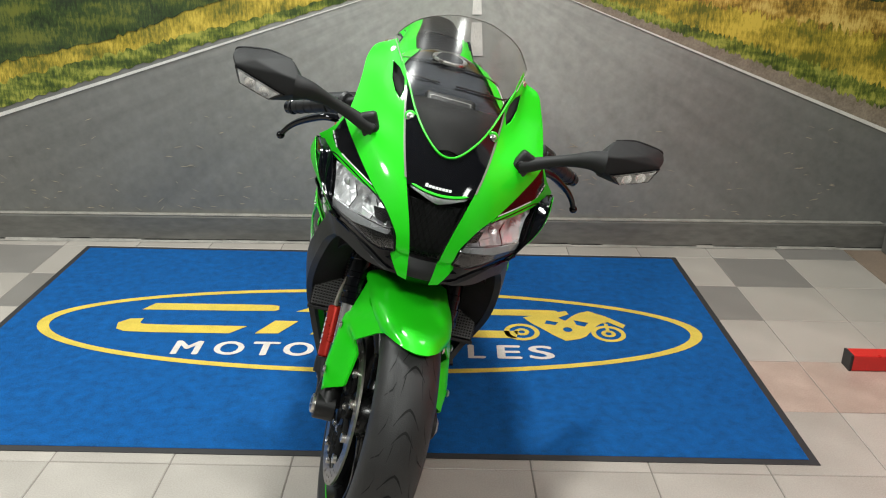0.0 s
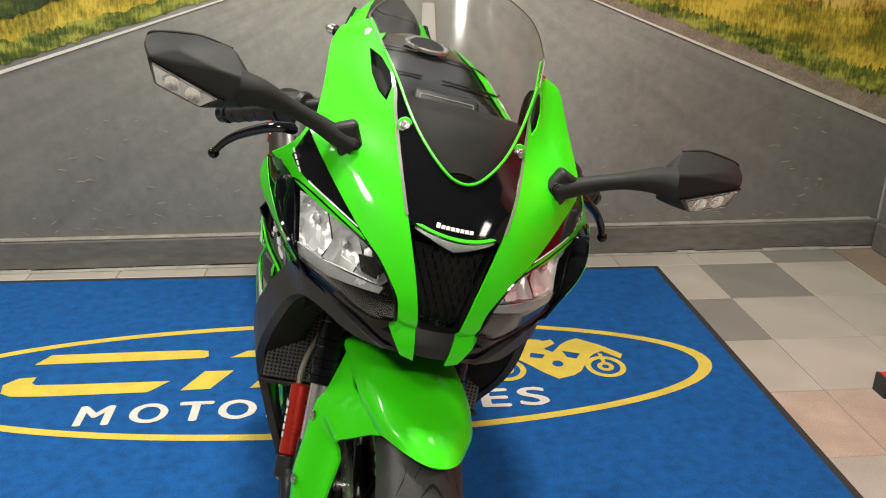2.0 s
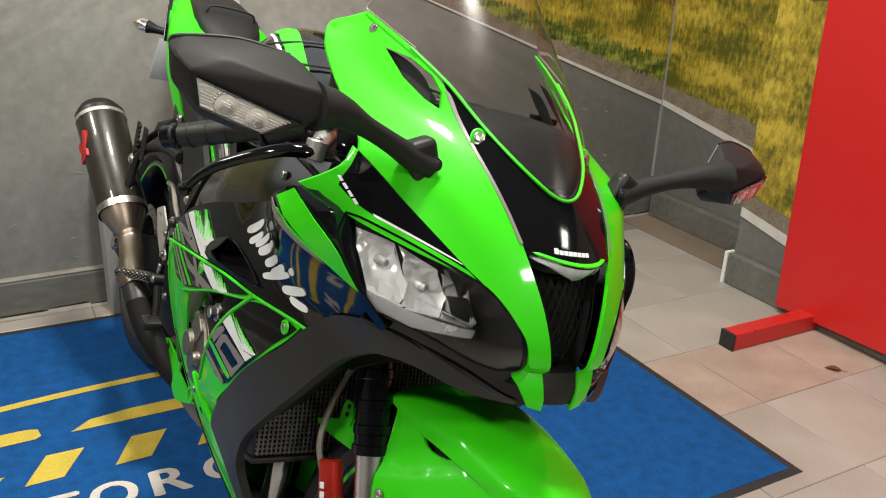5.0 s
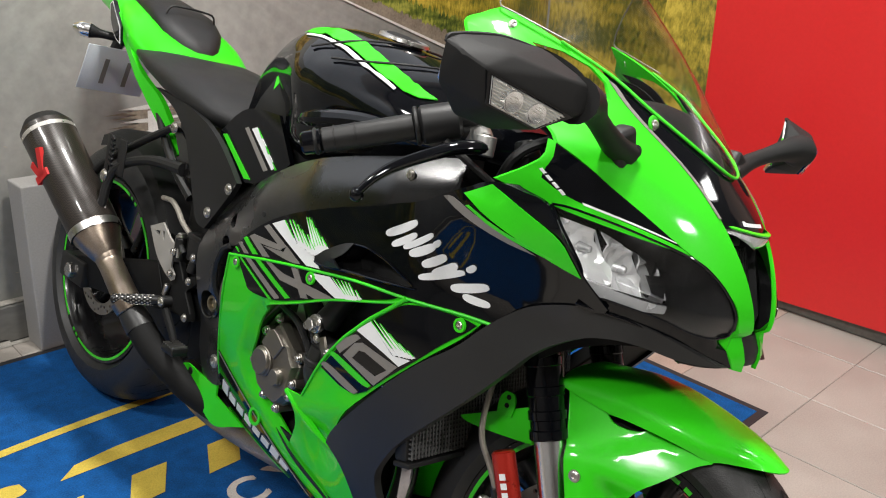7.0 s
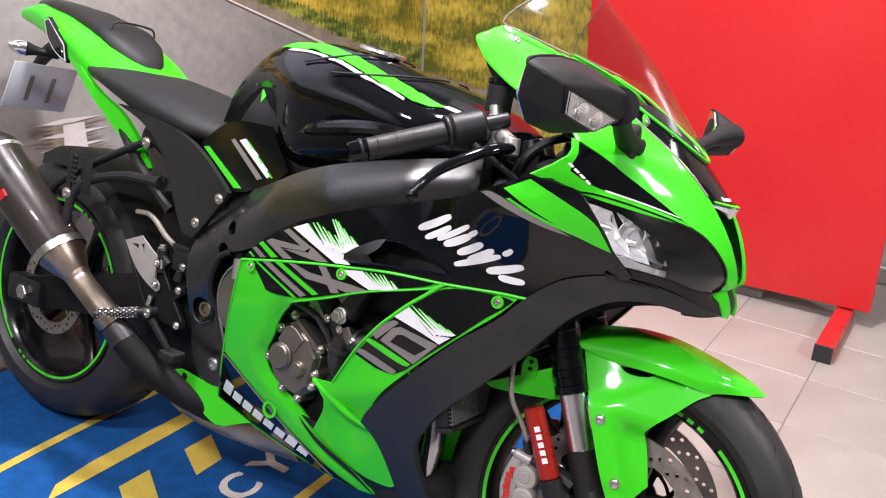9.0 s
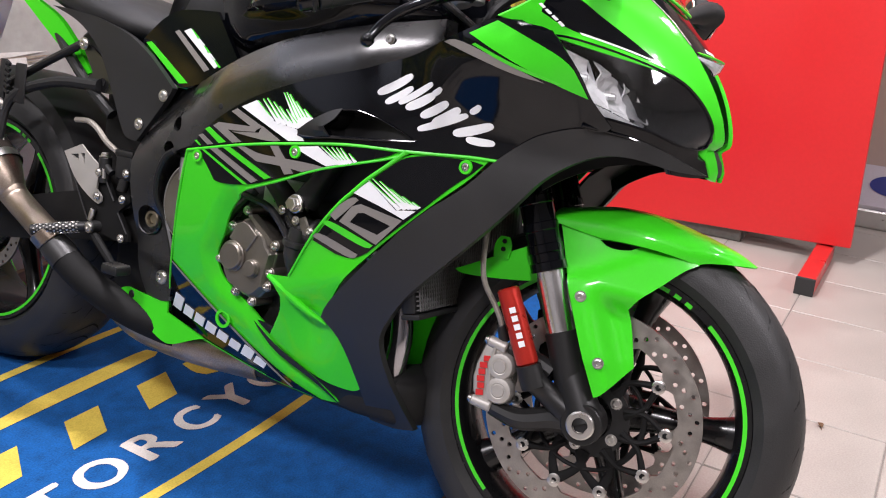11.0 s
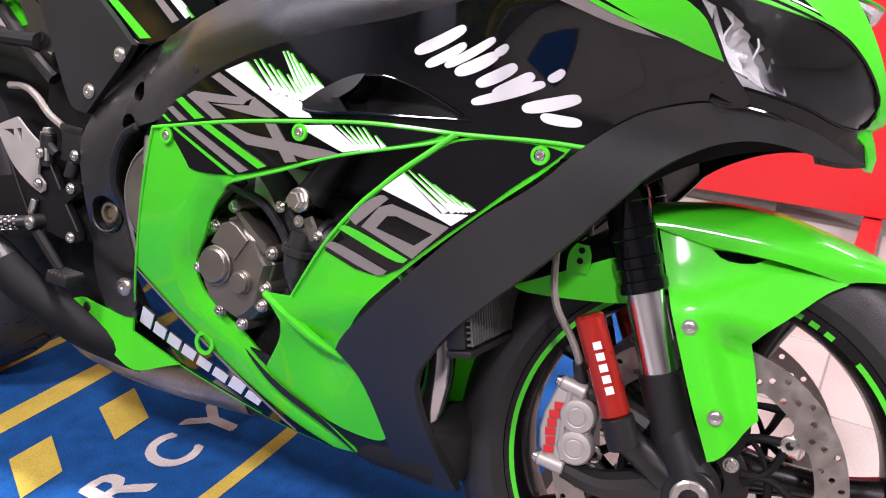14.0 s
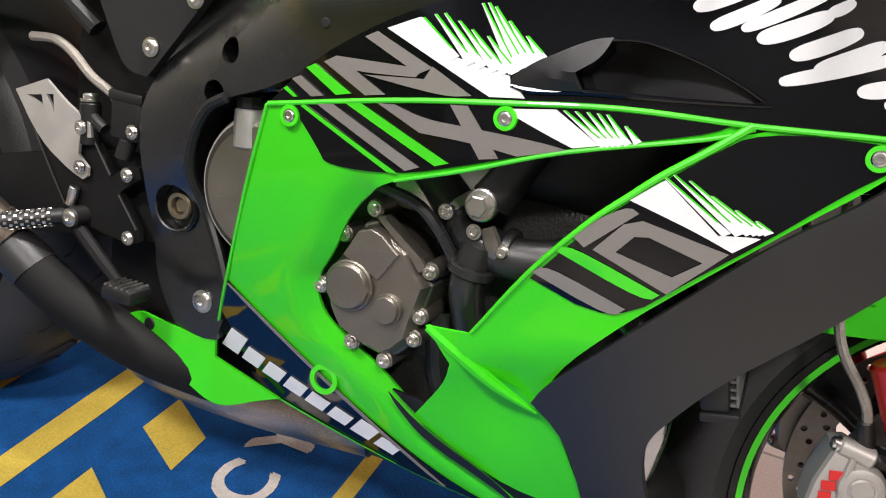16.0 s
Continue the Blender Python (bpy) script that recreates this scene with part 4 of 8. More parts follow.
# ---- fork, brakes ----
for s in (-1, 1):
    base = V((s * 0.105, 0.030, 0.345))
    leg = steered(part("fork_leg", rod(base - FD * 0.02, base + FD * 0.075, 0.0245, 0.0245), FRAME, bike, "black cast lower fork leg"))
    part("slider", rod(base + FD * 0.06, base + FD * 0.190, 0.0215), CHROME, leg, "polished chrome fork slider")
    part("outer_tube", rod(base + FD * 0.165, base + FD * 0.52, 0.0250), GLOSS, leg, "black outer fork tube")
    for d, r in ((0.164, 0.0275), (0.190, 0.0268), (0.222, 0.0264), (0.262, 0.0264)):
        part("seal_ring", rod(base + FD * d, base + FD * (d + 0.014), r), GLOSS, leg)
    foot = [(s * 0.105, 0.035, 0.36), (s * 0.108, 0.016, 0.325), (s * 0.11, 0.0, FR_Z)]
    part("axle_clamp", tube(foot, [0.023, 0.027, 0.031], 16), FRAME, leg)
    part("axle_collar", rod((s * 0.092, 0, FR_Z), (s * 0.134, 0, FR_Z), 0.0315, 0.030), FRAME, leg)
    nut = lathe([(0, 0.0), (0, 0.0205), (0.006, 0.0205), (0.008, 0.018), (0.008, 0.0115), (0.002, 0.0115), (0.002, 0)], 6 if s > 0 else 24, closed=False)
    part("axle_nut", moved(nut, Matrix.Translation((s * 0.133, 0, FR_Z)) @ Matrix.Diagonal((s, 1, 1, 1))), STEEL, leg, "steel axle end")
    part("axle_socket", rod((s * 0.1352, 0, FR_Z), (s * 0.1362, 0, FR_Z), 0.0112, segs=6), SATIN, leg)
    # red reservoir beside the leg
    top, low = V((s * 0.128, 0.144, 0.461)), V((s * 0.128, 0.092, 0.358))
    res = steered(part("fork_reservoir", rod(low, top, 0.0165, bevel=0.003), REDANO, bike, "red anodised fork reservoir"))
    along = (top - low).normalized()
    part("lower_cap", rod(low - along * 0.035, low, 0.0185), FRAME, res)
    for k in range(5):
        c = low + along * (0.034 + 0.0125 * k) + V((s * 0.0166, -0.004, 0.0))
        part("mark", moved(box(-0.0006, 0.0006, -0.0045, 0.0045, -0.0042, 0.0042), Matrix.Translation(c) @ Matrix.Rotation(math.atan2(along.y, along.z), 4, "X").inverted()), WHITE, res)
    part("mount", tube([low - along * 0.02, (s * 0.118, 0.062, 0.325), (s * 0.112, 0.02, 0.300)], [0.018, 0.017, 0.022], 12), FRAME, res)
    # radial caliper behind the leg: a faceted body, two joined domes facing forward, a lug at each end
    xa, xb = 0.078, 0.120
    BODY = [(0.163, 0.372), (0.151, 0.376), (0.136, 0.371), (0.122, 0.352), (0.116, 0.322), (0.118, 0.296), (0.134, 0.284), (0.160, 0.286), (0.170, 0.296), (0.174, 0.318), (0.172, 0.340)]

    def slab_of(poly, x0, x1, shrink):
        c = sum((V(p) for p in poly), V((0, 0))) / len(poly)
        return loft([[V((s * x, c.x + (p[0] - c.x) * k, c.y + (p[1] - c.y) * k)) for p in poly] for x, k in ((x0, 1.0), (x1 - 0.005, 1.0), (x1 - 0.001, (1 + shrink) / 2), (x1, shrink))])
    cal = steered(part("brake_caliper", slab_of(BODY, xa, xb, 0.84), CASTALU, bike, "silver radial brake caliper", angle=25))
    for y, z in ((0.134, 0.344), (0.130, 0.308)):
        part("piston_bulge", moved(lathe([(0.0, 0.0215), (0.012, 0.0210), (0.016, 0.0185), (0.0175, 0.014), (0.0175, 0.0)], 28, closed=False), Matrix.Translation((s * 0.108, y, z)) @ Matrix.Diagonal((s, 1, 1, 1))), CASTALU, cal)
        part("piston_cap", rod((s * 0.1245, y, z), (s * 0.1268, y, z), 0.0120, 0.0105), CASTALU, cal)
    part("ridge", tube([(s * 0.1215, 0.147, 0.369), (s * 0.122, 0.149, 0.345), (s * 0.122, 0.147, 0.318), (s * 0.1215, 0.141, 0.291)], 0.0030, 8, 3), CASTALU, cal)
    for k in range(6):
        c = V((s * 0.1212, 0.1570 + 0.0026 * math.sin(k * 0.9) + 0.0008 * k, 0.3500 - 0.0104 * k))
        part("mark", moved(box(-0.0007, 0.0007, -0.0058, 0.0058 if k % 2 else 0.0046, -0.0042, 0.0042), Matrix.Translation(c) @ Matrix.Rotation(radians(-10), 4, "X")), REDMARK, cal)
    for y0, z0, y1, z1 in ((0.160, 0.377, 0.130, 0.371), (0.170, 0.284, 0.138, 0.280)):
        lug = part("lug", rod((s * 0.116, y0, z0), (s * 0.116, y1, z1), 0.0082, 0.0090, bevel=0.002), CASTALU, cal)
        part("bolt", bolt((s * 0.116, y0, z0), (0, 1, 0.2), 0.0055, 0.006), STEEL, lug)
    part("bracket", tube([(s * 0.108, 0.140, 0.278), (s * 0.108, 0.095, 0.272), (s * 0.107, 0.05, 0.285), (s * 0.107, 0.02, 0.295)], [0.012, 0.016, 0.019, 0.024], 10), FRAME, cal)
    part("bracket", tube([(s * 0.108, 0.128, 0.372), (s * 0.108, 0.095, 0.366), (s * 0.107, 0.06, 0.352)], [0.010, 0.012, 0.016], 10), FRAME, cal)
    part("pad_spring", tube([(s * 0.1000 + s * 0.010 * (k % 2), 0.117 - 0.0006 * k, 0.346 - 0.006 * k) for k in range(10)], 0.0012, 5, 2), STEEL, cal)
    hose = tube([(s * 0.112, 0.140, 0.385), (s * 0.122, 0.147, 0.411), (s * 0.125, 0.159, 0.432), (s * 0.125, 0.183, 0.466), (s * 0.112, 0.195, 0.52), (s * 0.07, 0.205, 0.62)], 0.0044, 8)
    hose = steered(part("brake_hose", hose, WIRE, bike, "braided brake hose"))
    part("hose_end", rod((s * 0.110, 0.138, 0.380), (s * 0.119, 0.146, 0.405), 0.0085, 0.0065), FRAME, hose)

# ---- front mudguard: a domed hood, and a side blade with a recessed vent on each flank ----
def crease_z(y):
    return lerp_table(y, [(-0.11, 0.560), (-0.04, 0.545), (-0.01, 0.527), (0.03, 0.503), (0.066, 0.491), (0.10, 0.480)])


def guard_x(y, z):
    """The side blade's half width: it narrows upwards, and its leading edge curls inwards."""
    base = lerp_table(z, [(0.33, 0.130), (0.387, 0.135), (0.472, 0.122), (0.491, 0.117), (0.535, 0.101), (0.567, 0.091)])
    d = lerp_table(z, [(0.337, -0.009), (0.408, 0.026), (0.492, 0.064), (0.536, 0.081), (0.568, 0.092)]) - y
    low = 0.040 * smooth((d - 0.020) / 0.038)
    high = 0.030 * smooth(d / 0.20)
    f = smooth((z - 0.448) / 0.045)
    step = 0.006 * smooth((z - crease_z(y)) / 0.007) * smooth((0.575 - z) / 0.012)
    return base - low * (1 - f) - high * f - step


# hood: stations from the lip rearwards, centre line (y, z) and edge (x, y, z)
HOOD = [((-0.184, 0.556), (0.066, -0.107, 0.544)), ((-0.156, 0.570), (0.072, -0.086, 0.549)), ((-0.115, 0.584), (0.078, -0.060, 0.553)), ((-0.074, 0.595), (0.083, -0.030, 0.556)),
        ((-0.032, 0.604), (0.085, 0.005, 0.557)), ((0.020, 0.606), (0.086, 0.035, 0.557)), ((0.060, 0.600), (0.089, 0.070, 0.562)), ((0.108, 0.590), (0.092, 0.104, 0.568))]
centre_line = spline([(0.0, a[0], a[1]) for a, b in HOOD], 5)
edge_line = spline([b for a, b in HOOD], 5)
bm = bmesh.new()
rows = []
for i, (c, e) in enumerate(zip(centre_line, edge_line)):
    row = []
    for k in range(-10, 11):
        u = abs(k) / 10
        w = math.sin(u * math.pi / 2)
        drop = 1 - max(0.0, 1 - w ** 2.5) ** (1 / 2.5)
        ahead = w ** 2.2 if i < 8 else drop
        f = max(0.0, 1 - i / 8)
        run = ahead * f + drop * (1 - f)
        row.append(bm.verts.new((math.copysign(e.x * w, k) if k else 0.0, c.y + (e.y - c.y) * run, c.z + (e.z - c.z) * drop)))
    rows.append(row)
for A, B in zip(rows, rows[1:]):
    for k in range(20):
        bm.faces.new((A[k], A[k + 1], B[k + 1], B[k]))
bmesh.ops.recalc_face_normals(bm, faces=bm.faces[:])
bmesh.ops.solidify(bm, geom=bm.faces[:], thickness=0.003)
fender = steered(part("front_mudguard", bm, GREEN, bike, "glossy green front mudguard", angle=50))

BLADE = [(0.094, 0.568), (0.081, 0.536), (0.064, 0.492), (0.045, 0.450), (0.026, 0.408), (0.008, 0.372), (-0.009, 0.337), (-0.018, 0.341), (-0.051, 0.385), (-0.044, 0.412), (-0.037, 0.437), (-0.027, 0.464), (-0.039, 0.483), (-0.064, 0.506),
         (-0.090, 0.534), (-0.108, 0.545), (-0.085, 0.550), (-0.060, 0.554), (-0.030, 0.5565), (0.005, 0.5575), (0.035, 0.5575), (0.070, 0.5625)]
VENT = [(0.034, 0.5545), (0.006, 0.5555), (-0.024, 0.5545), (-0.012, 0.5475), (0.002, 0.5450), (0.014, 0.5450), (0.024, 0.5475)]
REARBIT = [(0.095, 0.545), (0.180, 0.500), (0.240, 0.468), (0.228, 0.462), (0.165, 0.468), (0.110, 0.476), (0.075, 0.490)]
for s in (-1, 1):
    side = side_panel("side_blade", BLADE, GREEN, s, fender, 0.004, 0.009, flat=guard_x, label="green mudguard side blade", holes=[VENT], sharp=35)
    side_panel("rear_flap", REARBIT, GREEN, s, fender, 0.004, 0.02, flat=lambda y, z: 0.098)
    part("vent_lining", shell([(0.036, 0.556), (-0.026, 0.556), (-0.014, 0.5455), (0.002, 0.543), (0.016, 0.543)], lambda y, z: (s * (guard_x(y, z) - 0.016), y, z), OUT[-s], 0.002, 0.02), RECESS_SHADE, side, "dark vent lining")
    for y, z in ((0.038, 0.472), (-0.007, 0.387)):
        part("screw", bolt((s * (guard_x(y, z) + 0.001), y, z), (s, 0, 0), 0.0062, 0.004), STEEL, side)
    ear = part("tab", shell([(0.158, 0.500), (0.182, 0.500), (0.184, 0.520), (0.176, 0.532), (0.162, 0.532), (0.156, 0.520)], lambda y, z: (s * 0.103, y, z), OUT[-s], 0.003, 0.02), GREEN, side)
    for dz in (0.513, 0.525):
        part("tab_hole", rod((s * 0.1032, 0.169, dz), (s * 0.1036, 0.169, dz), 0.0035), RECESS_SHADE, ear)

# ---- fairing sides ----
TRIM_TOP = [(0.698, 0.574), (0.568, 0.601), (0.470, 0.617), (0.382, 0.629), (0.285, 0.634), (0.199, 0.641), (0.157, 0.642)]
UPPER = [(0.700, 0.574), (0.653, 0.621), (0.590, 0.662), (0.540, 0.686), (0.458, 0.717), (0.376, 0.740), (0.348, 0.752), (0.293, 0.768), (0.242, 0.791), (0.204, 0.807), (0.166, 0.827), (0.130, 0.822), (0.098, 0.820), (0.074, 0.794), (0.053, 0.766),
         (0.043, 0.743), (0.034, 0.731), (0.016, 0.710), (0.023, 0.702), (0.051, 0.701), (0.083, 0.692), (0.120, 0.676), (0.157, 0.642), (0.199, 0.640), (0.285, 0.633), (0.382, 0.628), (0.470, 0.616), (0.568, 0.600)]
REAR_PANEL = [(0.698, 0.573), (0.568, 0.600), (0.470, 0.616), (0.382, 0.628), (0.289, 0.633), (0.313, 0.620), (0.418, 0.589), (0.495, 0.558), (0.561, 0.534), (0.594, 0.512), (0.617, 0.479), (0.630, 0.444),
              (0.655, 0.405), (0.647, 0.369), (0.620, 0.351), (0.581, 0.328), (0.556, 0.306), (0.518, 0.268), (0.449, 0.239), (0.400, 0.205), (0.450, 0.197), (0.540, 0.200), (0.640, 0.215), (0.720, 0.222), (0.823, 0.240),
              (0.808, 0.276), (0.764, 0.383), (0.725, 0.494)]
MID_PANEL = [(0.289, 0.634), (0.199, 0.641), (0.170, 0.640), (0.192, 0.610), (0.244, 0.563), (0.349, 0.457), (0.398, 0.393), (0.408, 0.346), (0.390, 0.340), (0.352, 0.250), (0.370, 0.235), (0.449, 0.240), (0.535, 0.290),
             (0.500, 0.345), (0.494, 0.371), (0.522, 0.402), (0.476, 0.408), (0.430, 0.483), (0.390, 0.536), (0.341, 0.586)]
FLARE = [(0.160, 0.643), (0.120, 0.679), (0.083, 0.695), (0.051, 0.704), (0.023, 0.706), (0.002, 0.704), (-0.025, 0.697), (-0.046, 0.690), (-0.070, 0.678), (-0.090, 0.668), (-0.057, 0.666), (-0.020, 0.675), (0.016, 0.675), (0.051, 0.662), (0.093, 0.630),
         (0.119, 0.592), (0.150, 0.552), (0.198, 0.497), (0.235, 0.458), (0.265, 0.425), (0.290, 0.388), (0.310, 0.352), (0.308, 0.315), (0.293, 0.264), (0.263, 0.199), (0.300, 0.190), (0.344, 0.193), (0.352, 0.247), (0.378, 0.329), (0.413, 0.358), (0.401, 0.383), (0.330, 0.464), (0.253, 0.551), (0.194, 0.598)]


def flare_x(y, z):
    wide = side_x(y, z) + 0.008 * math.sin(math.pi * min(1.0, max(0.0, (0.70 - z) / 0.5)))
    nose = math.sqrt(max(0.0004, y + 0.106) / 4.6) + 0.003
    return min(wide, nose) if y < 0.10 else wide


OPENING = [(0.594, 0.512), (0.617, 0.479), (0.630, 0.444), (0.655, 0.405), (0.647, 0.369), (0.620, 0.351), (0.581, 0.328), (0.556, 0.306), (0.518, 0.268), (0.449, 0.239)]


def off_line(y, z, line):
    """Distance from a point to a run of segments."""
    best = 9.0
    for (y0, z0), (y1, z1) in zip(line, line[1:]):
        dy, dz = y1 - y0, z1 - z0
        t = max(0.0, min(1.0, ((y - y0) * dy + (z - z0) * dz) / (dy * dy + dz * dz)))
        best = min(best, math.hypot(y - y0 - t * dy, z - z0 - t * dz))
    return best


def rear_x(y, z):
    """The rear panel rolls inwards round the engine opening and swells below it."""
    d = off_line(y, z, OPENING)
    return side_x(y, z) + 0.001 - 0.014 * math.exp(-(d / 0.013) ** 2)


def mid_x(y, z):
    """The mid panel hollows towards its lower scoop."""
    return side_x(y, z) + 0.002 - 0.012 * math.exp(-(((y - 0.445) / 0.035) ** 2 + ((z - 0.335) / 0.05) ** 2)) + 0.006 * math.exp(-((z - 0.41 + 0.5 * (y - 0.42)) / 0.022) ** 2) * max(0.0, min(1.0, (0.47 - z) / 0.03))


def spike(y, z, by, bz, s, parent, lift, wide=0.0030):
    """A long white spike from its tip to a base, with a green sliver on its forward edge."""
    mark("white_streak", [(y + 0.0008, z - 0.0002), (y - 0.0008, z + 0.0002), (by - wide, bz + wide * 0.7), (by + wide, bz - wide * 0.7)], WHITE, s, parent, lift, soft=15)
    my, mz = y + (by - y) * 0.80, z + (bz - z) * 0.80
    mark("green_streak", [(y - 0.0002, z - 0.0002), (y - 0.0014, z + 0.0006), (my - wide * 1.0, mz + wide * 0.70), (my - wide * 0.72, mz + wide * 0.45)], GREEN_TRIM, s, parent, lift + 0.0004, soft=15)


SPIKES = [((0.552, 0.671), (0.519, 0.644)), ((0.542, 0.675), (0.505, 0.642)), ((0.534, 0.677), (0.495, 0.641)), ((0.521, 0.673), (0.484, 0.640)), ((0.509, 0.668), (0.476, 0.639)), ((0.495, 0.665), (0.470, 0.641)),
          ((0.504, 0.689), (0.468, 0.641)), ((0.499, 0.690), (0.463, 0.645)), ((0.493, 0.688), (0.458, 0.648)), ((0.480, 0.679), (0.453, 0.651)), ((0.464, 0.670), (0.448, 0.655))]

# slanting white brush dabs on the upper panel: from, to, half width
BRUSH = [(0.344, 0.711, 0.295, 0.738, 0.0075), (0.330, 0.699, 0.292, 0.722, 0.0062), (0.309, 0.701, 0.259, 0.731, 0.0055), (0.296, 0.696, 0.256, 0.716, 0.0075), (0.272, 0.688, 0.235, 0.708, 0.0072),
         (0.254, 0.681, 0.217, 0.702, 0.0072), (0.275, 0.669, 0.206, 0.696, 0.0060), (0.222, 0.671, 0.171, 0.687, 0.0075), (0.203, 0.665, 0.168, 0.664, 0.0065), (0.256, 0.719, 0.244, 0.726, 0.0050), (0.199, 0.702, 0.186, 0.710, 0.0050)]

# air scoop: a rising hood behind a hollow mouth
MOUTH = [(0.411, 0.637), (0.418, 0.650), (0.408, 0.661), (0.403, 0.669), (0.404, 0.676), (0.381, 0.6795), (0.363, 0.678), (0.332, 0.671), (0.304, 0.661), (0.284, 0.6525), (0.292, 0.6485), (0.351, 0.642)]
HOODLET = [(0.471, 0.632), (0.470, 0.638), (0.454, 0.652), (0.439, 0.6605), (0.422, 0.671), (0.408, 0.6775), (0.398, 0.6795), (0.401, 0.668), (0.406, 0.660), (0.419, 0.650), (0.412, 0.6365), (0.451, 0.631)]


def hoodlet_x(y, z):
    """The hood rises from its tail to the edge of the mouth, with a crease along its middle."""
    ridge = lerp_table(y, [(0.400, 0.652), (0.471, 0.635)])
    up = smooth((0.473 - y) / 0.070)
    return side_x(y, z) + 0.0015 + 0.016 * up * max(0.0, 1 - abs(z - ridge) / (0.030 if z > ridge else 0.017))


def mouth_x(y, z):
    return side_x(y, z) - 0.004 - 0.034 * smooth((y - 0.285) / 0.12)


for s in (-1, 1):
    upper = side_panel("upper_side_fairing", UPPER, GLOSS, s, label="gloss black upper side fairing with graphics", holes=[MOUTH])
    rear = side_panel("rear_side_fairing", REAR_PANEL, GREEN, s, label="green rear side fairing with dark belly", flat=rear_x, step=0.013)
    mid = side_panel("mid_side_fairing", MID_PANEL, GREEN, s, label="green mid side fairing with black band", flat=mid_x, step=0.015)
    flare = side_panel("fairing_flare", FLARE, FLAREGREY, s, label="satin black wheel-arch flare", flat=flare_x, thick=0.014, lift=0.003, step=0.018)
    side_panel("inner_panel", [(0.112, 0.640), (0.050, 0.690), (0.0, 0.696), (-0.060, 0.680), (-0.080, 0.676), (-0.040, 0.672), (0.020, 0.664), (0.075, 0.636), (0.104, 0.612)], MATT, s, flare, flat=lambda y, z: flare_x(y, max(z, 0.60)) - 0.032, thick=0.004)
    # the flare turns inwards behind its front edge
    lip = ((0.051, 0.664), (0.093, 0.631), (0.119, 0.593), (0.150, 0.553), (0.198, 0.498), (0.235, 0.459), (0.265, 0.426), (0.290, 0.389))
    part("flare_return", loft([[V((s * (flare_x(y, z) - 0.004), y + 0.004, z)) for y, z in lip] + [V((s * (flare_x(y, z) - 0.007), y + 0.008, z)) for y, z in reversed(lip)],
                               [V((s * (flare_x(y, z) - 0.072), y + 0.045, z)) for y, z in lip] + [V((s * (flare_x(y, z) - 0.072), y + 0.049, z)) for y, z in reversed(lip)]]), SATIN, flare, "black inward turn of the flare", angle=40)
    # green piping between the panels
    part("piping", tube([(s * (side_x(y, z) + 0.003), y, z) for y, z in TRIM_TOP], 0.0023, 8, 4), GREEN_TRIM, upper)
    edge = [(0.700, 0.573), (0.725, 0.494), (0.764, 0.383), (0.790, 0.320), (0.812, 0.268)]
    part("piping", tube([(s * (side_x(y, z) + 0.002), y, z) for y, z in edge], 0.0020, 8, 4), GREEN_TRIM, rear)
    edge = [(0.287, 0.634), (0.313, 0.610), (0.341, 0.586), (0.364, 0.563), (0.390, 0.536), (0.430, 0.484), (0.476, 0.410)]
    part("piping", tube([(s * (side_x(y, z) + 0.004), y, z) for y, z in edge], [0.0034, 0.0032, 0.0030, 0.0028, 0.0025, 0.0022, 0.0018], 8, 4), GREEN_TRIM, mid)
    edge = [(0.285, 0.632), (0.318, 0.618), (0.418, 0.588), (0.495, 0.557), (0.561, 0.533)]
    part("piping", tube([(s * (side_x(y, z) + 0.003), y, z) for y, z in edge], 0.0020, 8, 4), GREEN_TRIM, rear)
    hood_ = part("air_scoop", shell(HOODLET, on_side(s, 0.0, hoodlet_x), OUT[-s], 0.0025, 0.008, sharp=35), SATIN, upper, "satin black scoop hood", angle=20)
    lip = rounded(MOUTH, 35, 1)
    part("scoop_wall", loft([[V((s * (side_x(q.x, q.y) - 0.001), q.x, q.y)) for q in lip], [V((s * (mouth_x(q.x, q.y) - 0.001), q.x, q.y)) for q in lip]], cap=False), SATIN, hood_)
    part("scoop_floor", shell(MOUTH, on_side(s, 0.0, mouth_x), OUT[-s], 0.002, 0.01, sharp=35), SATIN, hood_)
    part("scoop_lip", tube([(s * (side_x(y, z) + 0.001), y, z) for y, z in ((0.404, 0.677), (0.381, 0.680), (0.363, 0.6785), (0.332, 0.6715), (0.304, 0.6615), (0.284, 0.6525))], 0.0014, 8, 4), GLOSS, hood_)
    part("scoop_lip", tube([(s * (side_x(y, z) + 0.0015), y, z) for y, z in ((0.470, 0.631), (0.451, 0.630), (0.411, 0.636), (0.351, 0.6415), (0.292, 0.648), (0.278, 0.650))], [0.0015, 0.003, 0.003, 0.0022, 0.0015, 0.001], 8, 4), GLOSS, hood_)

    # graphics: black field, grey and green bars, white flash
    BLACKS_REAR = [[(0.673, 0.578), (0.568, 0.599), (0.470, 0.615), (0.382, 0.627), (0.300, 0.632), (0.318, 0.621), (0.418, 0.591), (0.495, 0.561), (0.560, 0.538), (0.632, 0.531), (0.640, 0.543), (0.656, 0.561)]]
    BELLY = [[(0.767, 0.372), (0.700, 0.330), (0.640, 0.292), (0.575, 0.252), (0.500, 0.215), (0.440, 0.199), (0.540, 0.203), (0.640, 0.216), (0.720, 0.224), (0.815, 0.243), (0.800, 0.290)]]
    for p in BLACKS_REAR + BELLY:
        mark("black_field", p, GLOSS, s, rear, 0.0026)
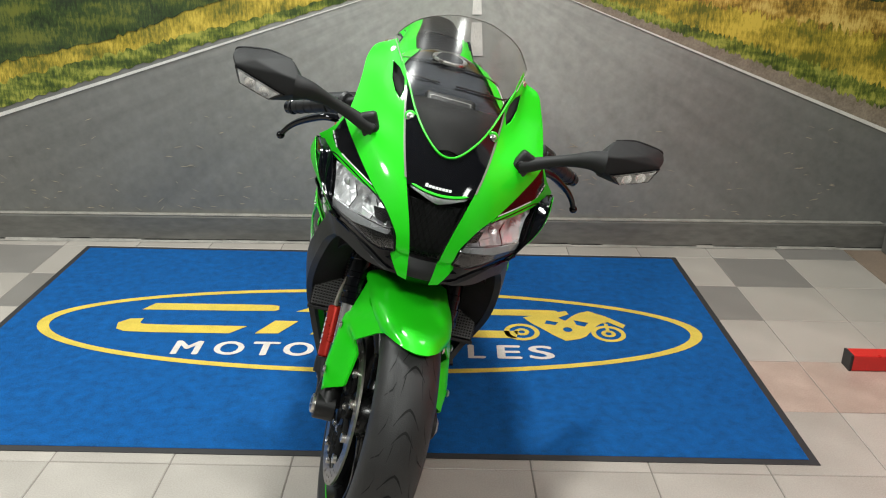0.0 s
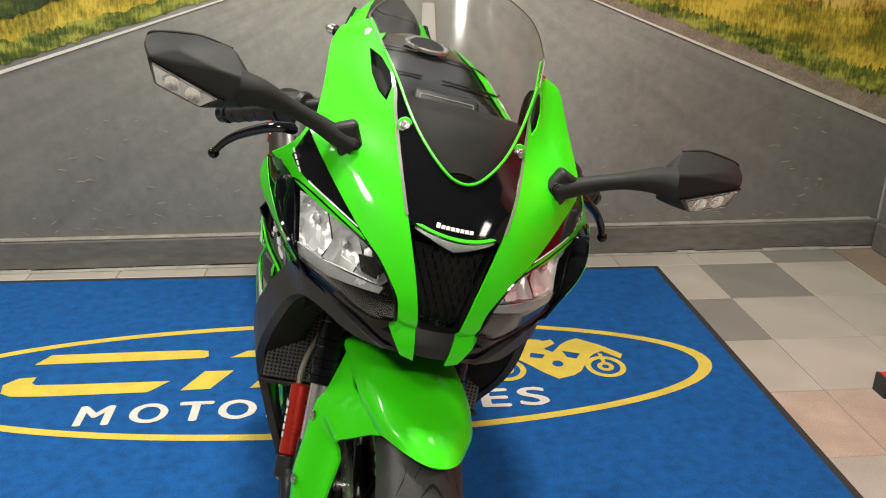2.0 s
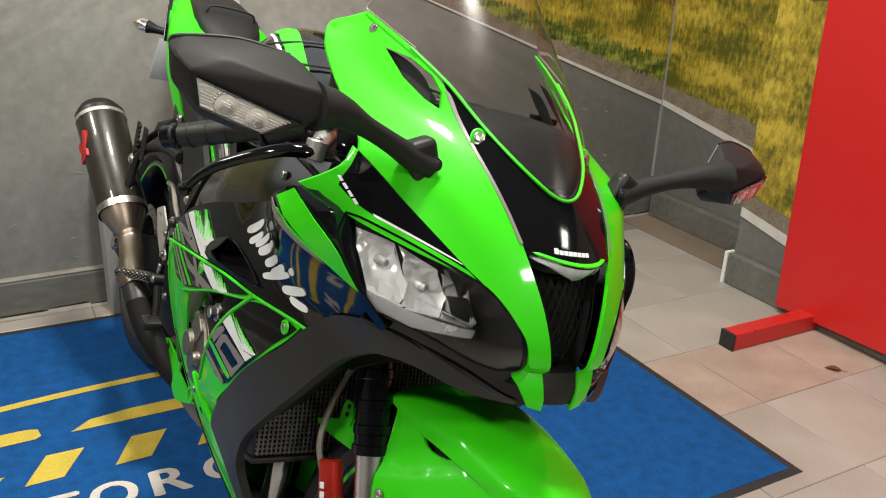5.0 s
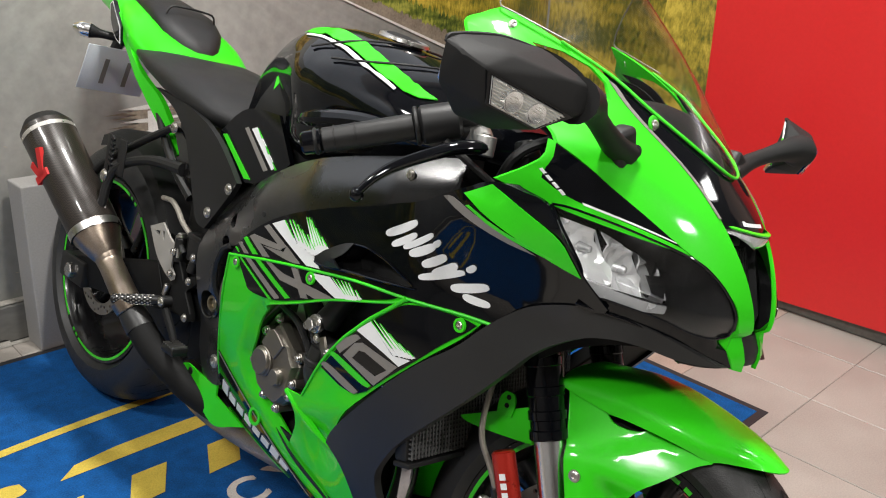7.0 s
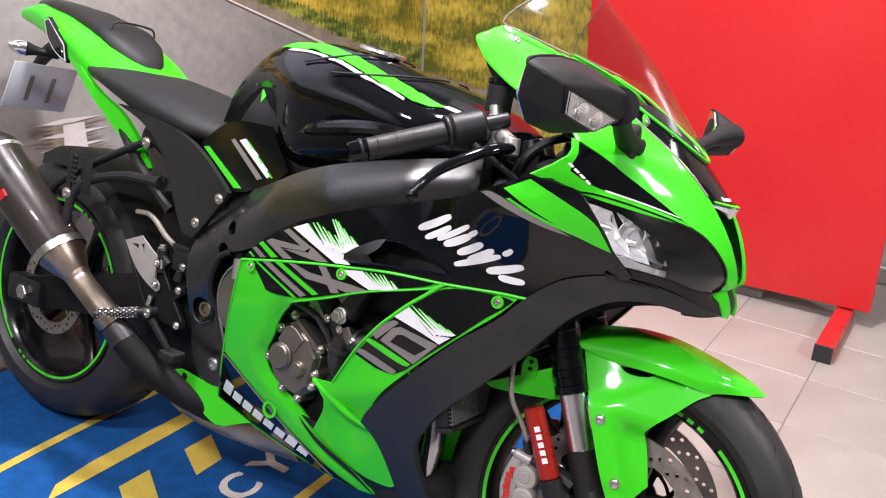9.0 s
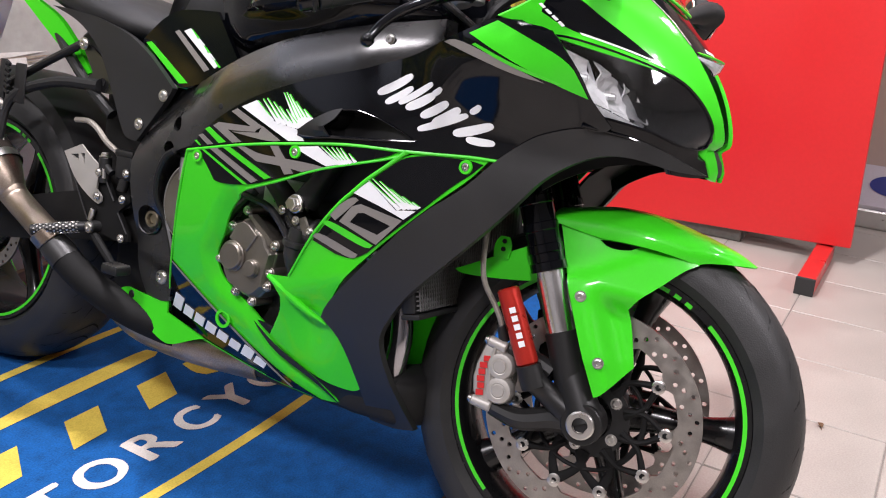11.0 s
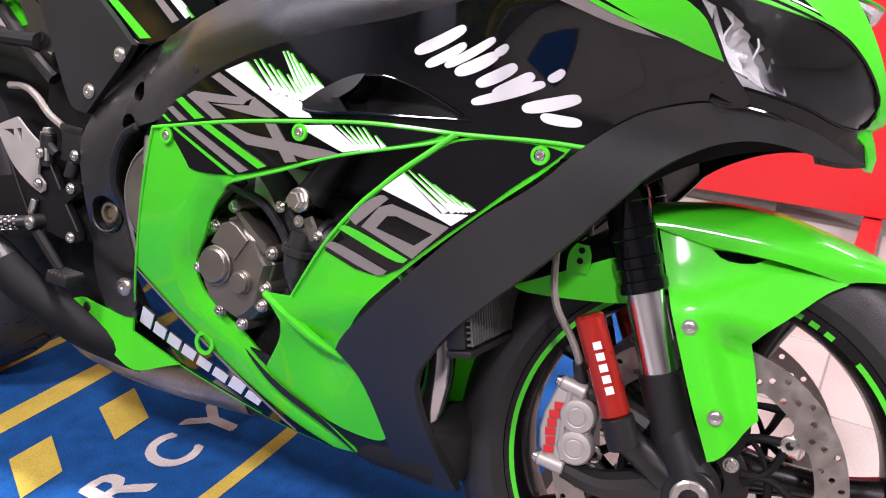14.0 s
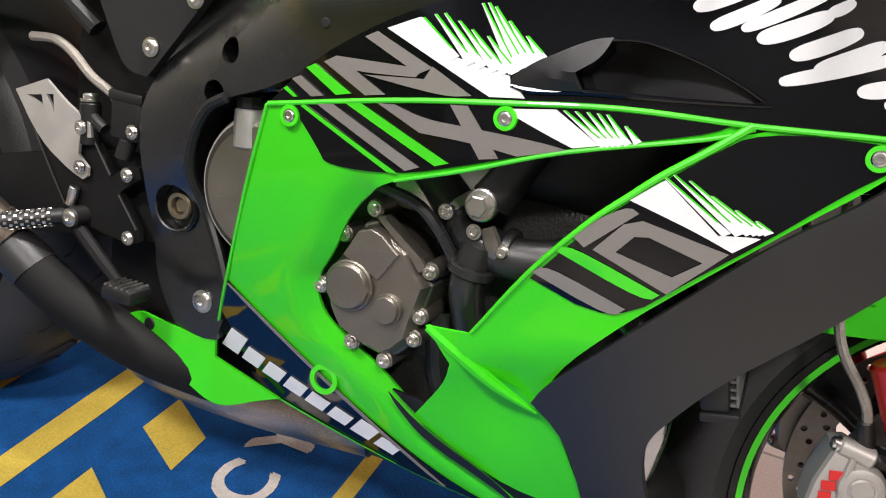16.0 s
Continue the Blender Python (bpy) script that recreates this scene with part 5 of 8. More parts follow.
    mark("black_field", [(0.386, 0.535), (0.429, 0.478), (0.356, 0.455), (0.296, 0.516), (0.262, 0.548), (0.214, 0.598), (0.190, 0.618), (0.176, 0.634), (0.199, 0.638), (0.282, 0.631), (0.311, 0.607), (0.338, 0.583), (0.361, 0.561)], GLOSS, s, mid, 0.0036)
    for p in ([(0.644, 0.584), (0.627, 0.587), (0.538, 0.550), (0.551, 0.544)], [(0.583, 0.596), (0.567, 0.598), (0.538, 0.591), (0.498, 0.592), (0.436, 0.592), (0.416, 0.590), (0.455, 0.577), (0.493, 0.580), (0.541, 0.579)],
              [(0.517, 0.607), (0.502, 0.609), (0.474, 0.577), (0.470, 0.572), (0.486, 0.568)]):
        mark("grey_bar", p, GREY, s, rear, 0.0042, soft=20)
    mark("green_bar", [(0.614, 0.590), (0.599, 0.593), (0.512, 0.559), (0.524, 0.554)], GREEN_TRIM, s, rear, 0.0042, soft=20)
    mark("green_line", [(0.661, 0.579), (0.657, 0.581), (0.558, 0.540), (0.568, 0.539)], GREEN_TRIM, s, rear, 0.0042, soft=20)
    mark("white_flash", [(0.474, 0.612), (0.430, 0.6195), (0.392, 0.5985), (0.412, 0.5925), (0.430, 0.5975)], WHITE, s, rear, 0.0042, soft=15)
    for (y, z), (by, bz) in (((0.424, 0.620), (0.388, 0.599)), ((0.415, 0.621), (0.384, 0.600)), ((0.406, 0.622), (0.380, 0.601)), ((0.398, 0.6225), (0.376, 0.602)), ((0.391, 0.623), (0.371, 0.6035)), ((0.376, 0.617), (0.364, 0.606))):
        spike(y, z, by, bz, s, rear, 0.0044, 0.0024)
    for p in ([(0.674, 0.601), (0.665, 0.605), (0.639, 0.592), (0.652, 0.589)], [(0.603, 0.648), (0.592, 0.654), (0.538, 0.633), (0.550, 0.626)], [(0.641, 0.621), (0.629, 0.628), (0.545, 0.631), (0.552, 0.623), (0.608, 0.618)],
              [(0.641, 0.621), (0.613, 0.621), (0.578, 0.604), (0.597, 0.600)], [(0.600, 0.617), (0.544, 0.623), (0.538, 0.634), (0.501, 0.617), (0.524, 0.612)]):
        mark("grey_bar", p, GREY, s, upper, soft=20)
    mark("green_bar", [(0.659, 0.613), (0.650, 0.618), (0.611, 0.599), (0.626, 0.595)], GREEN_TRIM, s, upper, soft=20)
    mark("green_line", [(0.683, 0.591), (0.679, 0.593), (0.667, 0.586), (0.671, 0.585)], GREEN_TRIM, s, upper, soft=20)
    mark("white_flash", [(0.583, 0.658), (0.555, 0.671), (0.548, 0.669), (0.519, 0.645), (0.472, 0.638), (0.470, 0.631), (0.461, 0.627), (0.457, 0.623), (0.486, 0.619)], WHITE, s, upper, soft=15)
    # feathered edge: long spikes that run together at the scoop
    for (y, z), (by, bz) in SPIKES:
        spike(y, z, by, bz, s, upper, 0.0022)
    # row of white brush strokes on the upper panel
    for y0, z0, y1, z1, w in BRUSH:
        d = V((y1 - y0, z1 - z0)).normalized()
        n = V((-d.y, d.x)) * w * 0.86
        a, b = V((y0, z0)), V((y1, z1))
        m = a.lerp(b, 0.5) + n * 0.15
        mark("brush_stroke", [a - d * w * 0.7, a - n * 0.8, m - n, b - n * 0.9, b + d * w * 0.5, b + n * 0.7, m + n, a + n], WHITE, s, upper, 0.0018, soft=85)
    # number on the mid panel as bars
    for p in ([(0.428, 0.484), (0.418, 0.494), (0.348, 0.472), (0.357, 0.461)], [(0.402, 0.525), (0.362, 0.558), (0.352, 0.553), (0.389, 0.516)]):
        mark("grey_bar", p, GREY, s, mid, 0.0052)
    mark("green_bar", [(0.412, 0.508), (0.402, 0.516), (0.324, 0.491), (0.333, 0.482)], GREEN_TRIM, s, mid, 0.0052)
    ring = shell([(0.382, 0.516), (0.362, 0.542), (0.348, 0.548), (0.281, 0.536), (0.319, 0.493)], on_side(s, 0.0052), OUT[-s], 0.001, 0.02,
                 holes=[[(0.364, 0.518), (0.352, 0.534), (0.341, 0.536), (0.298, 0.525), (0.318, 0.508)]], soft=False)
    part("grey_ring", ring, GREY, mid)
    mark("white_flash", [(0.361, 0.562), (0.344, 0.578), (0.338, 0.583), (0.292, 0.549), (0.268, 0.553), (0.262, 0.553), (0.279, 0.538), (0.311, 0.549)], WHITE, s, mid, 0.0052, soft=15)
    for (y, z), (by, bz) in (((0.339, 0.585), (0.286, 0.551)), ((0.333, 0.588), (0.277, 0.553)), ((0.321, 0.586), (0.270, 0.555)), ((0.303, 0.578), (0.265, 0.556)), ((0.284, 0.571), (0.261, 0.557)), ((0.268, 0.566), (0.257, 0.558))):
        spike(y, z, by, bz, s, mid, 0.0056, 0.0028)
    # belly: pale word as plain blocks along the sill, thin lines, ring
    for k in range(8):
        f0, f1 = k / 8 + 0.008, (k + 0.86) / 8
        tall = 1.0 if k in (0, 6) else 0.74
        q = [(0.799 - 0.240 * f, 0.276 - 0.057 * f) for f in (f0, f1)]
        u = [(-0.024 + 0.008 * f, 0.032 - 0.012 * f) for f in (f0, f1)]
        mark("word_block", [q[0], q[1], (q[1][0] + u[1][0] * tall, q[1][1] + u[1][1] * tall), (q[0][0] + u[0][0] * tall, q[0][1] + u[0][1] * tall)], WHITE, s, rear, 0.0042, soft=20)
    mark("grey_line", [(0.768, 0.368), (0.762, 0.370), (0.500, 0.204), (0.508, 0.203)], GREY, s, rear, 0.0042)
    mark("green_line", [(0.820, 0.244), (0.822, 0.240), (0.600, 0.212), (0.560, 0.208)], GREEN_TRIM, s, rear, 0.0046)
    part("sill_ring", moved(lathe([(0, 0.011), (0, 0.0165), (0.003, 0.0165), (0.003, 0.011)], 28), Matrix.Translation((s * (side_x(0.642, 0.293) + 0.004), 0.642, 0.293)) @ Matrix.Diagonal((s, 1, 1, 1))), GREEN_TRIM, rear)
    # belly fin and rear wing
    wing = side_panel("belly_wing", [(0.937, 0.272), (0.908, 0.288), (0.884, 0.284), (0.822, 0.279), (0.799, 0.283), (0.797, 0.262), (0.715, 0.232), (0.742, 0.222), (0.775, 0.206), (0.798, 0.204), (0.843, 0.223), (0.894, 0.247)], GREEN, s, rear,
                      flat=lambda y, z: 0.144 - 0.16 * max(0.0, 0.80 - y), label="green belly wing", sharp=40)
    part("wing_hole", rod((s * 0.142, 0.893, 0.275), (s * 0.1452, 0.893, 0.275), 0.008), SATIN, rear)
    # inner sill below the mid panel
    side_panel("sill", [(0.535, 0.292), (0.449, 0.240), (0.400, 0.206), (0.344, 0.195), (0.352, 0.250), (0.449, 0.262), (0.520, 0.310), (0.560, 0.312)], SATIN, s, mid, lift=-0.001)
    mark("seam_gap", [(0.561, 0.312), (0.520, 0.277), (0.449, 0.247), (0.405, 0.211), (0.400, 0.205), (0.449, 0.236), (0.522, 0.264), (0.553, 0.297)], SATIN, s, mid, 0.0065)
    # mid panel crease
    part("crease", tube([(s * (side_x(y, z) + 0.002), y, z) for y, z in ((0.520, 0.401), (0.490, 0.385), (0.450, 0.362), (0.408, 0.345))], [0.004, 0.007, 0.006, 0.002], 8), GREEN, mid)
    for y, z, up in ((0.469, 0.605, rear), (0.199, 0.627, mid), (0.672, 0.568, rear)):
        boss = part("screw_boss", moved(lathe([(0, 0.0065), (0, 0.0102), (0.003, 0.0096), (0.003, 0.0062)], 24), Matrix.Translation((s * (side_x(y, z) + 0.003), y, z)) @ Matrix.Diagonal((s, 1, 1, 1))), GREEN_TRIM, up)
        part("screw", bolt((s * (side_x(y, z) + 0.003), y, z), (s, 0, 0), 0.0052, 0.004), STEEL, boss)
    # green and grey stripes by the lamp
    mark("green_stripe", [(0.201, 0.801), (0.165, 0.821), (0.125, 0.805), (0.068, 0.781), (0.053, 0.758), (0.044, 0.740), (0.081, 0.750), (0.144, 0.774)], GREEN, s, upper, 0.0022, soft=35)
    mark("grey_stripe", [(0.242, 0.788), (0.222, 0.794), (0.160, 0.774), (0.098, 0.7515), (0.136, 0.756), (0.190, 0.772)], GREY, s, upper, soft=35)
    mark("green_line", [(0.194, 0.787), (0.189, 0.789), (0.136, 0.7685), (0.077, 0.7535), (0.082, 0.7515), (0.136, 0.7635)], GREEN_TRIM, s, upper, 0.0022, soft=20)

# ---- nose ----
COWL = [(0.144, 1.042), (0.161, 1.030), (0.184, 1.019), (0.194, 1.008), (0.201, 0.986), (0.200, 0.963), (0.200, 0.940), (0.202, 0.920), (0.205, 0.902), (0.210, 0.885), (0.173, 0.846), (0.122, 0.800), (0.108, 0.790), (0.088, 0.774),
        (0.075, 0.759), (0.063, 0.744), (0.058, 0.730), (0.054, 0.706), (0.064, 0.699), (0.040, 0.664), (0.022, 0.661), (0.029, 0.712), (0.032, 0.728), (0.042, 0.766), (0.056, 0.806), (0.063, 0.826), (0.067, 0.838), (0.082, 0.885), (0.098, 0.945), (0.102, 0.975), (0.116, 1.000), (0.134, 1.030)]
LEFT_EDGE = [(0.144, 1.042), (0.152, 1.022), (0.169, 1.014), (0.186, 1.008), (0.196, 0.996), (0.201, 0.979), (0.207, 0.962), (0.212, 0.945), (0.213, 0.918), (0.210, 0.902), (0.210, 0.885)]
SLOT = [(0.143, 1.003), (0.126, 0.999), (0.112, 0.986), (0.107, 0.969), (0.112, 0.950), (0.124, 0.957), (0.136, 0.974)]
PATCH = [(0.212, 0.885), (0.173, 0.846), (0.122, 0.800), (0.168, 0.813), (0.214, 0.827), (0.231, 0.842), (0.227, 0.858)]
TRIMG = [(0.256, 0.828), (0.228, 0.860), (0.214, 0.888), (0.211, 0.886), (0.224, 0.856), (0.227, 0.842), (0.211, 0.826), (0.166, 0.813), (0.121, 0.799), (0.114, 0.792), (0.165, 0.800), (0.215, 0.811)]
LAMP = [(0.219, 0.815), (0.208, 0.816), (0.184, 0.811), (0.164, 0.806), (0.127, 0.795), (0.103, 0.786), (0.086, 0.770), (0.074, 0.755), (0.064, 0.736), (0.058, 0.707), (0.077, 0.700), (0.105, 0.701), (0.139, 0.713), (0.177, 0.720), (0.198, 0.723), (0.205, 0.757), (0.210, 0.782)]


def lamp_depth(x):
    """How far the reflectors lie behind the lens: deeper towards the nose."""
    return 0.010 + 0.56 * max(0.0, 0.205 - x)


def in_lamp(s, x, z, deep):
    """A place inside the lamp behind the lens point (x, z)."""
    d = lamp_depth(x)
    return (s * (x - 0.17 * d), nose_y(x, z) + d + deep, z - 0.28 * d)


UNDER = [(0.224, 0.820), (0.214, 0.782), (0.209, 0.757), (0.2015, 0.7255), (0.188, 0.7165), (0.176, 0.7085), (0.157, 0.701), (0.138, 0.695), (0.118, 0.688), (0.100, 0.662), (0.077, 0.661), (0.041, 0.666), (0.055, 0.702), (0.060, 0.738), (0.070, 0.758), (0.083, 0.773), (0.101, 0.789), (0.121, 0.799), (0.165, 0.811), (0.209, 0.822)]
SHELF = material("lamp_shelf_grey", (0.46, 0.46, 0.47), 0.22, metal=0.5, var=0.15, scale=20)
REAR_LAMP = material("lamp_housing", (0.012, 0.012, 0.013), 0.2, var=0.1)
for s in (-1, 1):
    outline = COWL if s < 0 else LEFT_EDGE + COWL[10:]       # the left cheek stands a little wider
    cowl = nose_panel("front_cowl", outline, GREEN, s, label="glossy green front cowl", holes=[SLOT], thick=0.006, step=0.013, sharp=38)
    part("slot_lining", shell(SLOT, on_nose(s, -0.030), (0, 1, 0), 0.002, 0.02), RECESS_SHADE, cowl)
    nose_panel("cowl_patch", PATCH, GLOSS, s, cowl, lift=0.0005, label="black patch beside the lamp")
    nose_panel("cowl_edge", TRIMG, GREEN, s, cowl, lift=0.001)
    nose_panel("white_line", [(0.199, 0.8245), (0.198, 0.8215), (0.165, 0.8135), (0.126, 0.8025), (0.127, 0.8045), (0.165, 0.8160)], WHITE, s, cowl, thick=0.001, lift=0.0015)
    for k in range(4):
        x, z = 0.2285 - 0.0042 * k, 0.8515 - 0.0065 * k
        nose_panel("mark", [(x, z), (x - 0.0030, z - 0.0048), (x - 0.0052, z - 0.0030), (x - 0.0022, z + 0.0018)], WHITE, s, cowl, thick=0.001, lift=0.0015, sharp=20)
    under = nose_panel("lamp_surround", UNDER, GLOSS, s, label="gloss black lamp surround", holes=[rounded(LAMP, 40)], lift=-0.0015, sharp=40)
    rim = [(s * q.x, nose_y(q.x, q.y) - 0.0005, q.y) for q in rounded(LAMP, 40, 1)]
    part("lamp_rim", tube(rim + rim[:1], 0.0016, 6, 2), GLOSS, under)
    ring_pts = rounded(LAMP, 40, 1)
    part("lamp_wall", loft([[V((s * q.x, nose_y(q.x, q.y) + 0.001, q.y)) for q in ring_pts], [V(in_lamp(s, q.x, q.y, 0.032)) for q in ring_pts]], cap=False), REAR_LAMP, under)
    lamp = part("headlight", shell(LAMP, lambda x, z: in_lamp(s, x, z, 0.032), (0, 1, 0), 0.003, 0.02), REAR_LAMP, bike, "clear headlight with bright reflectors in a black housing")
    part("lens", shell(LAMP, on_nose(s, -0.0012), (0, 1, 0), 0.002, 0.02, sharp=40), LENS, lamp, "clear lamp lens").visible_shadow = False
    # reflectors: three scooped facets, a bright shelf under them
    for poly, cx, cz, wd in (([(0.207, 0.804), (0.170, 0.802), (0.156, 0.764), (0.166, 0.740), (0.196, 0.742)], 0.180, 0.777, 0.032), ([(0.168, 0.802), (0.126, 0.790), (0.114, 0.762), (0.124, 0.738), (0.164, 0.740), (0.154, 0.764)], 0.140, 0.766, 0.030),
                             ([(0.125, 0.789), (0.100, 0.779), (0.084, 0.762), (0.078, 0.746), (0.084, 0.738), (0.122, 0.738), (0.112, 0.762)], 0.102, 0.760, 0.025)):
        part("reflector", shell(poly, lambda x, z, c=cx, e=cz, w=wd: in_lamp(s, x, z, 0.024 * max(0.0, 1 - ((x - c) ** 2 + (z - e) ** 2) / (w * w)) ** 0.8 + 0.0035 * abs(math.sin(190 * (x - c) + 70 * (z - e)))), (0, 1, 0), 0.002, 0.006, sharp=20), REFLECT, lamp, "bright fluted lamp reflector", angle=9)
        part("bulb_cap", rod(in_lamp(s, cx, cz, 0.026), in_lamp(s, cx - 0.003, cz, 0.010), 0.0065, 0.0045), SHELF, lamp)
    part("lamp_shelf", shell([(0.198, 0.742), (0.166, 0.739), (0.126, 0.737), (0.082, 0.737), (0.086, 0.728), (0.128, 0.724), (0.172, 0.717), (0.190, 0.712)], lambda x, z: in_lamp(s, x, z, -0.004), (0, 1, 0), 0.003, 0.01, sharp=20), SHELF, lamp, "grey lower lamp shelf")
    part("lamp_mask", shell([(0.122, 0.768), (0.097, 0.772), (0.088, 0.757), (0.092, 0.746), (0.114, 0.749)], lambda x, z: in_lamp(s, x, z, -0.006), (0, 1, 0), 0.003, 0.01, sharp=30), REAR_LAMP, lamp, "black projector mask")
    wall = bmesh.new()
    rows = [[wall.verts.new((s * x, y, z)) for x, y, z in row] for row in (((0.078, 0.049, 0.793), (0.081, 0.022, 0.760), (0.079, 0.000, 0.725)), ((0.090, 0.050, 0.790), (0.092, 0.028, 0.759), (0.091, 0.012, 0.728)), ((0.101, 0.056, 0.786), (0.103, 0.036, 0.758), (0.102, 0.022, 0.731)))]
    for r0, r1 in zip(rows, rows[1:]):
        for k in range(2):
            wall.faces.new((r0[k], r0[k + 1], r1[k + 1], r1[k]))
    geo = bmesh.ops.extrude_face_region(wall, geom=wall.faces[:])
    bmesh.ops.translate(wall, verts=[g for g in geo["geom"] if isinstance(g, bmesh.types.BMVert)], vec=(0, 0.003, 0))
    part("lamp_panel", wall, SHELF, lamp, "pale grey side wall of the lamp")
    for line in (((0.078, 0.048, 0.793), (0.081, 0.021, 0.760), (0.079, -0.001, 0.725)), ((0.079, -0.001, 0.725), (0.110, 0.023, 0.731), (0.147, 0.053, 0.740))):
        part("bezel", tube([(s * x, y, z) for x, y, z in line], 0.0013, 6, 3), SHELF, lamp)
    for x0, z0, x1, z1 in ((0.196, 0.743, 0.164, 0.740), (0.162, 0.739, 0.082, 0.738)):
        part("reflector_fold", tube([in_lamp(s, x0, z0, -0.002), in_lamp(s, x1, z1, -0.002)], 0.0016, 5, smooth_line=False), CHROME, lamp)
    # cheek between the lamp and the side panel
    fore = [(0.164, 0.824), (0.120, 0.819), (0.098, 0.818), (0.075, 0.794), (0.054, 0.766), (0.046, 0.743), (0.042, 0.736)]
    lampside = [(0.238, 0.828), (0.223, 0.818), (0.217, 0.812), (0.211, 0.786), (0.206, 0.762), (0.202, 0.744), (0.201, 0.738)]
    A_ = [V((s * (side_x(y, z) - 0.004), y, z)) for y, z in fore]
    B_ = [V((s * x, nose_y(x, z) + 0.001, z)) for x, z in lampside]
    cheek = bmesh.new()
    rows = []
    for a, b in zip(A_, B_):
        m = (a + b) / 2 + V((s * 0.001, -0.001, 0))
        rows.append([cheek.verts.new(v) for v in (a, a * 0.5 + m * 0.5 + (m - (a + b) / 2) * 0.25, m, b * 0.5 + m * 0.5 + (m - (a + b) / 2) * 0.25, b)])
    for r0, r1 in zip(rows, rows[1:]):
        for k in range(4):
            cheek.faces.new((r0[k], r0[k + 1], r1[k + 1], r1[k]))
    geo = bmesh.ops.extrude_face_region(cheek, geom=cheek.faces[:])
    bmesh.ops.translate(cheek, verts=[g for g in geo["geom"] if isinstance(g, bmesh.types.BMVert)], vec=(-s * 0.003, 0.004, 0))
    part("lamp_cheek", cheek, GLOSS, under, angle=60)
    part("edge_lip", tube([(s * x, nose_y(x, z) - 0.001, z) for x, z in ((0.196, 0.707), (0.175, 0.704), (0.157, 0.701), (0.138, 0.695), (0.118, 0.688), (0.101, 0.663))], 0.0022, 8, 4), GLOSS, under)
    part("screw", bolt((s * 0.086, nose_y(0.086, 0.932) - 0.002, 0.932), (s * 0.3, -1, 0.5), 0.0062), STEEL, cowl)
    part("screw_boss", rod((s * 0.085, nose_y(0.085, 0.932) + 0.001, 0.932), (s * 0.0853, nose_y(0.085, 0.932) - 0.002, 0.933), 0.0115), GREEN_TRIM, cowl)
    part("screw", bolt((s * 0.147, nose_y(0.147, 1.021) - 0.001, 1.021), (s * 0.6, -1, 0.4), 0.005), STEEL, cowl)

full = lambda half: half + [(-x, z) for x, z in reversed(half)]
for s in (-1, 1):
    lining = part("inner_cowl", shell([(0.196, 0.895), (0.190, 0.935), (0.186, 0.975), (0.172, 1.005), (0.128, 1.005), (0.108, 0.985), (0.098, 0.940), (0.070, 0.850), (0.060, 0.800), (0.120, 0.810), (0.180, 0.850)], lambda x, z: (s * x * 0.93, nose_y(x, z) + 0.030, z - 0.012), (0, 1, 0), 0.003, 0.02), MATT, bike, "black inner lining of the cowl")
    part("wire_loom", tube([(s * 0.060, 0.120, 0.860), (s * 0.105, 0.165, 0.850), (s * 0.140, 0.200, 0.835), (s * 0.130, 0.240, 0.800), (s * 0.090, 0.27, 0.76)], 0.011, 10), RUBBER, lining)
    part("wire_loom", tube([(s * 0.080, 0.150, 0.900), (s * 0.125, 0.200, 0.880), (s * 0.150, 0.228, 0.850), (s * 0.150, 0.25, 0.80)], 0.007, 8), RUBBER, lining)
    part("bracket", tube([(s * 0.050, 0.060, 0.870), (s * 0.090, 0.130, 0.890), (s * 0.120, 0.190, 0.900)], 0.009, 8), FRAME, lining)
inner_box = part("inner_duct_box", loft([[V((x, y, z)) for x, z in ((-w, z0), (w, z0), (w, z1), (-w, z1))] for y, w, z0, z1 in ((0.020, 0.090, 0.700, 0.850), (0.100, 0.120, 0.700, 0.870), (0.180, 0.125, 0.710, 0.880))]), MATT, bike, "black air duct behind the nose")
CENTRE = full([(0.067, 0.830), (0.082, 0.885), (0.098, 0.945), (0.103, 0.984), (0.083, 0.950), (0.060, 0.923), (0.031, 0.900), (0.010, 0.8905)])
centre = nose_panel("nose_panel", CENTRE, GLOSS, label="gloss black nose panel under the screen", lift=-0.001)
for s in (-1, 1):
    nose_panel("grey_line", [(0.067, 0.840), (0.071, 0.840), (0.086, 0.885), (0.102, 0.945), (0.105, 0.975), (0.100, 0.970), (0.098, 0.945), (0.082, 0.885)], GREY, s, centre, thick=0.001, lift=0.002)
for k in range(8):
    x = -0.030 + 0.0065 * k
    nose_panel("mark", [(x, 0.836), (x + 0.0052, 0.836), (x + 0.0056, 0.8400 if k else 0.8415), (x + 0.0004, 0.8400 if k else 0.8415)], WHITE, 1, centre, thick=0.001, lift=0.001, sharp=20)
def brow_line(x, back=0.0, drop=0.0):
    return V((x, -0.070 + 8.6 * x * x + back, 0.829 + 1.1 * x * x - drop))


def brow_sheet(rows, half_w, thick, n=16):
    """A sheet hung from the brow's curved edge: rows of (set back, drop, taper)."""
    bm = bmesh.new()
    grid = [[bm.verts.new(brow_line(half_w * (-1 + 2 * k / n), b * (1 - t * abs(-1 + 2 * k / n)), d * (1 - t * abs(-1 + 2 * k / n)))) for k in range(n + 1)] for b, d, t in rows]
    for r0, r1 in zip(grid, grid[1:]):
        for k in range(n):
            bm.faces.new((r0[k], r0[k + 1], r1[k + 1], r1[k]))
    geo = bmesh.ops.extrude_face_region(bm, geom=bm.faces[:])
    bmesh.ops.translate(bm, verts=[g for g in geo["geom"] if isinstance(g, bmesh.types.BMVert)], vec=(0, thick, thick * 0.3))
    return bm


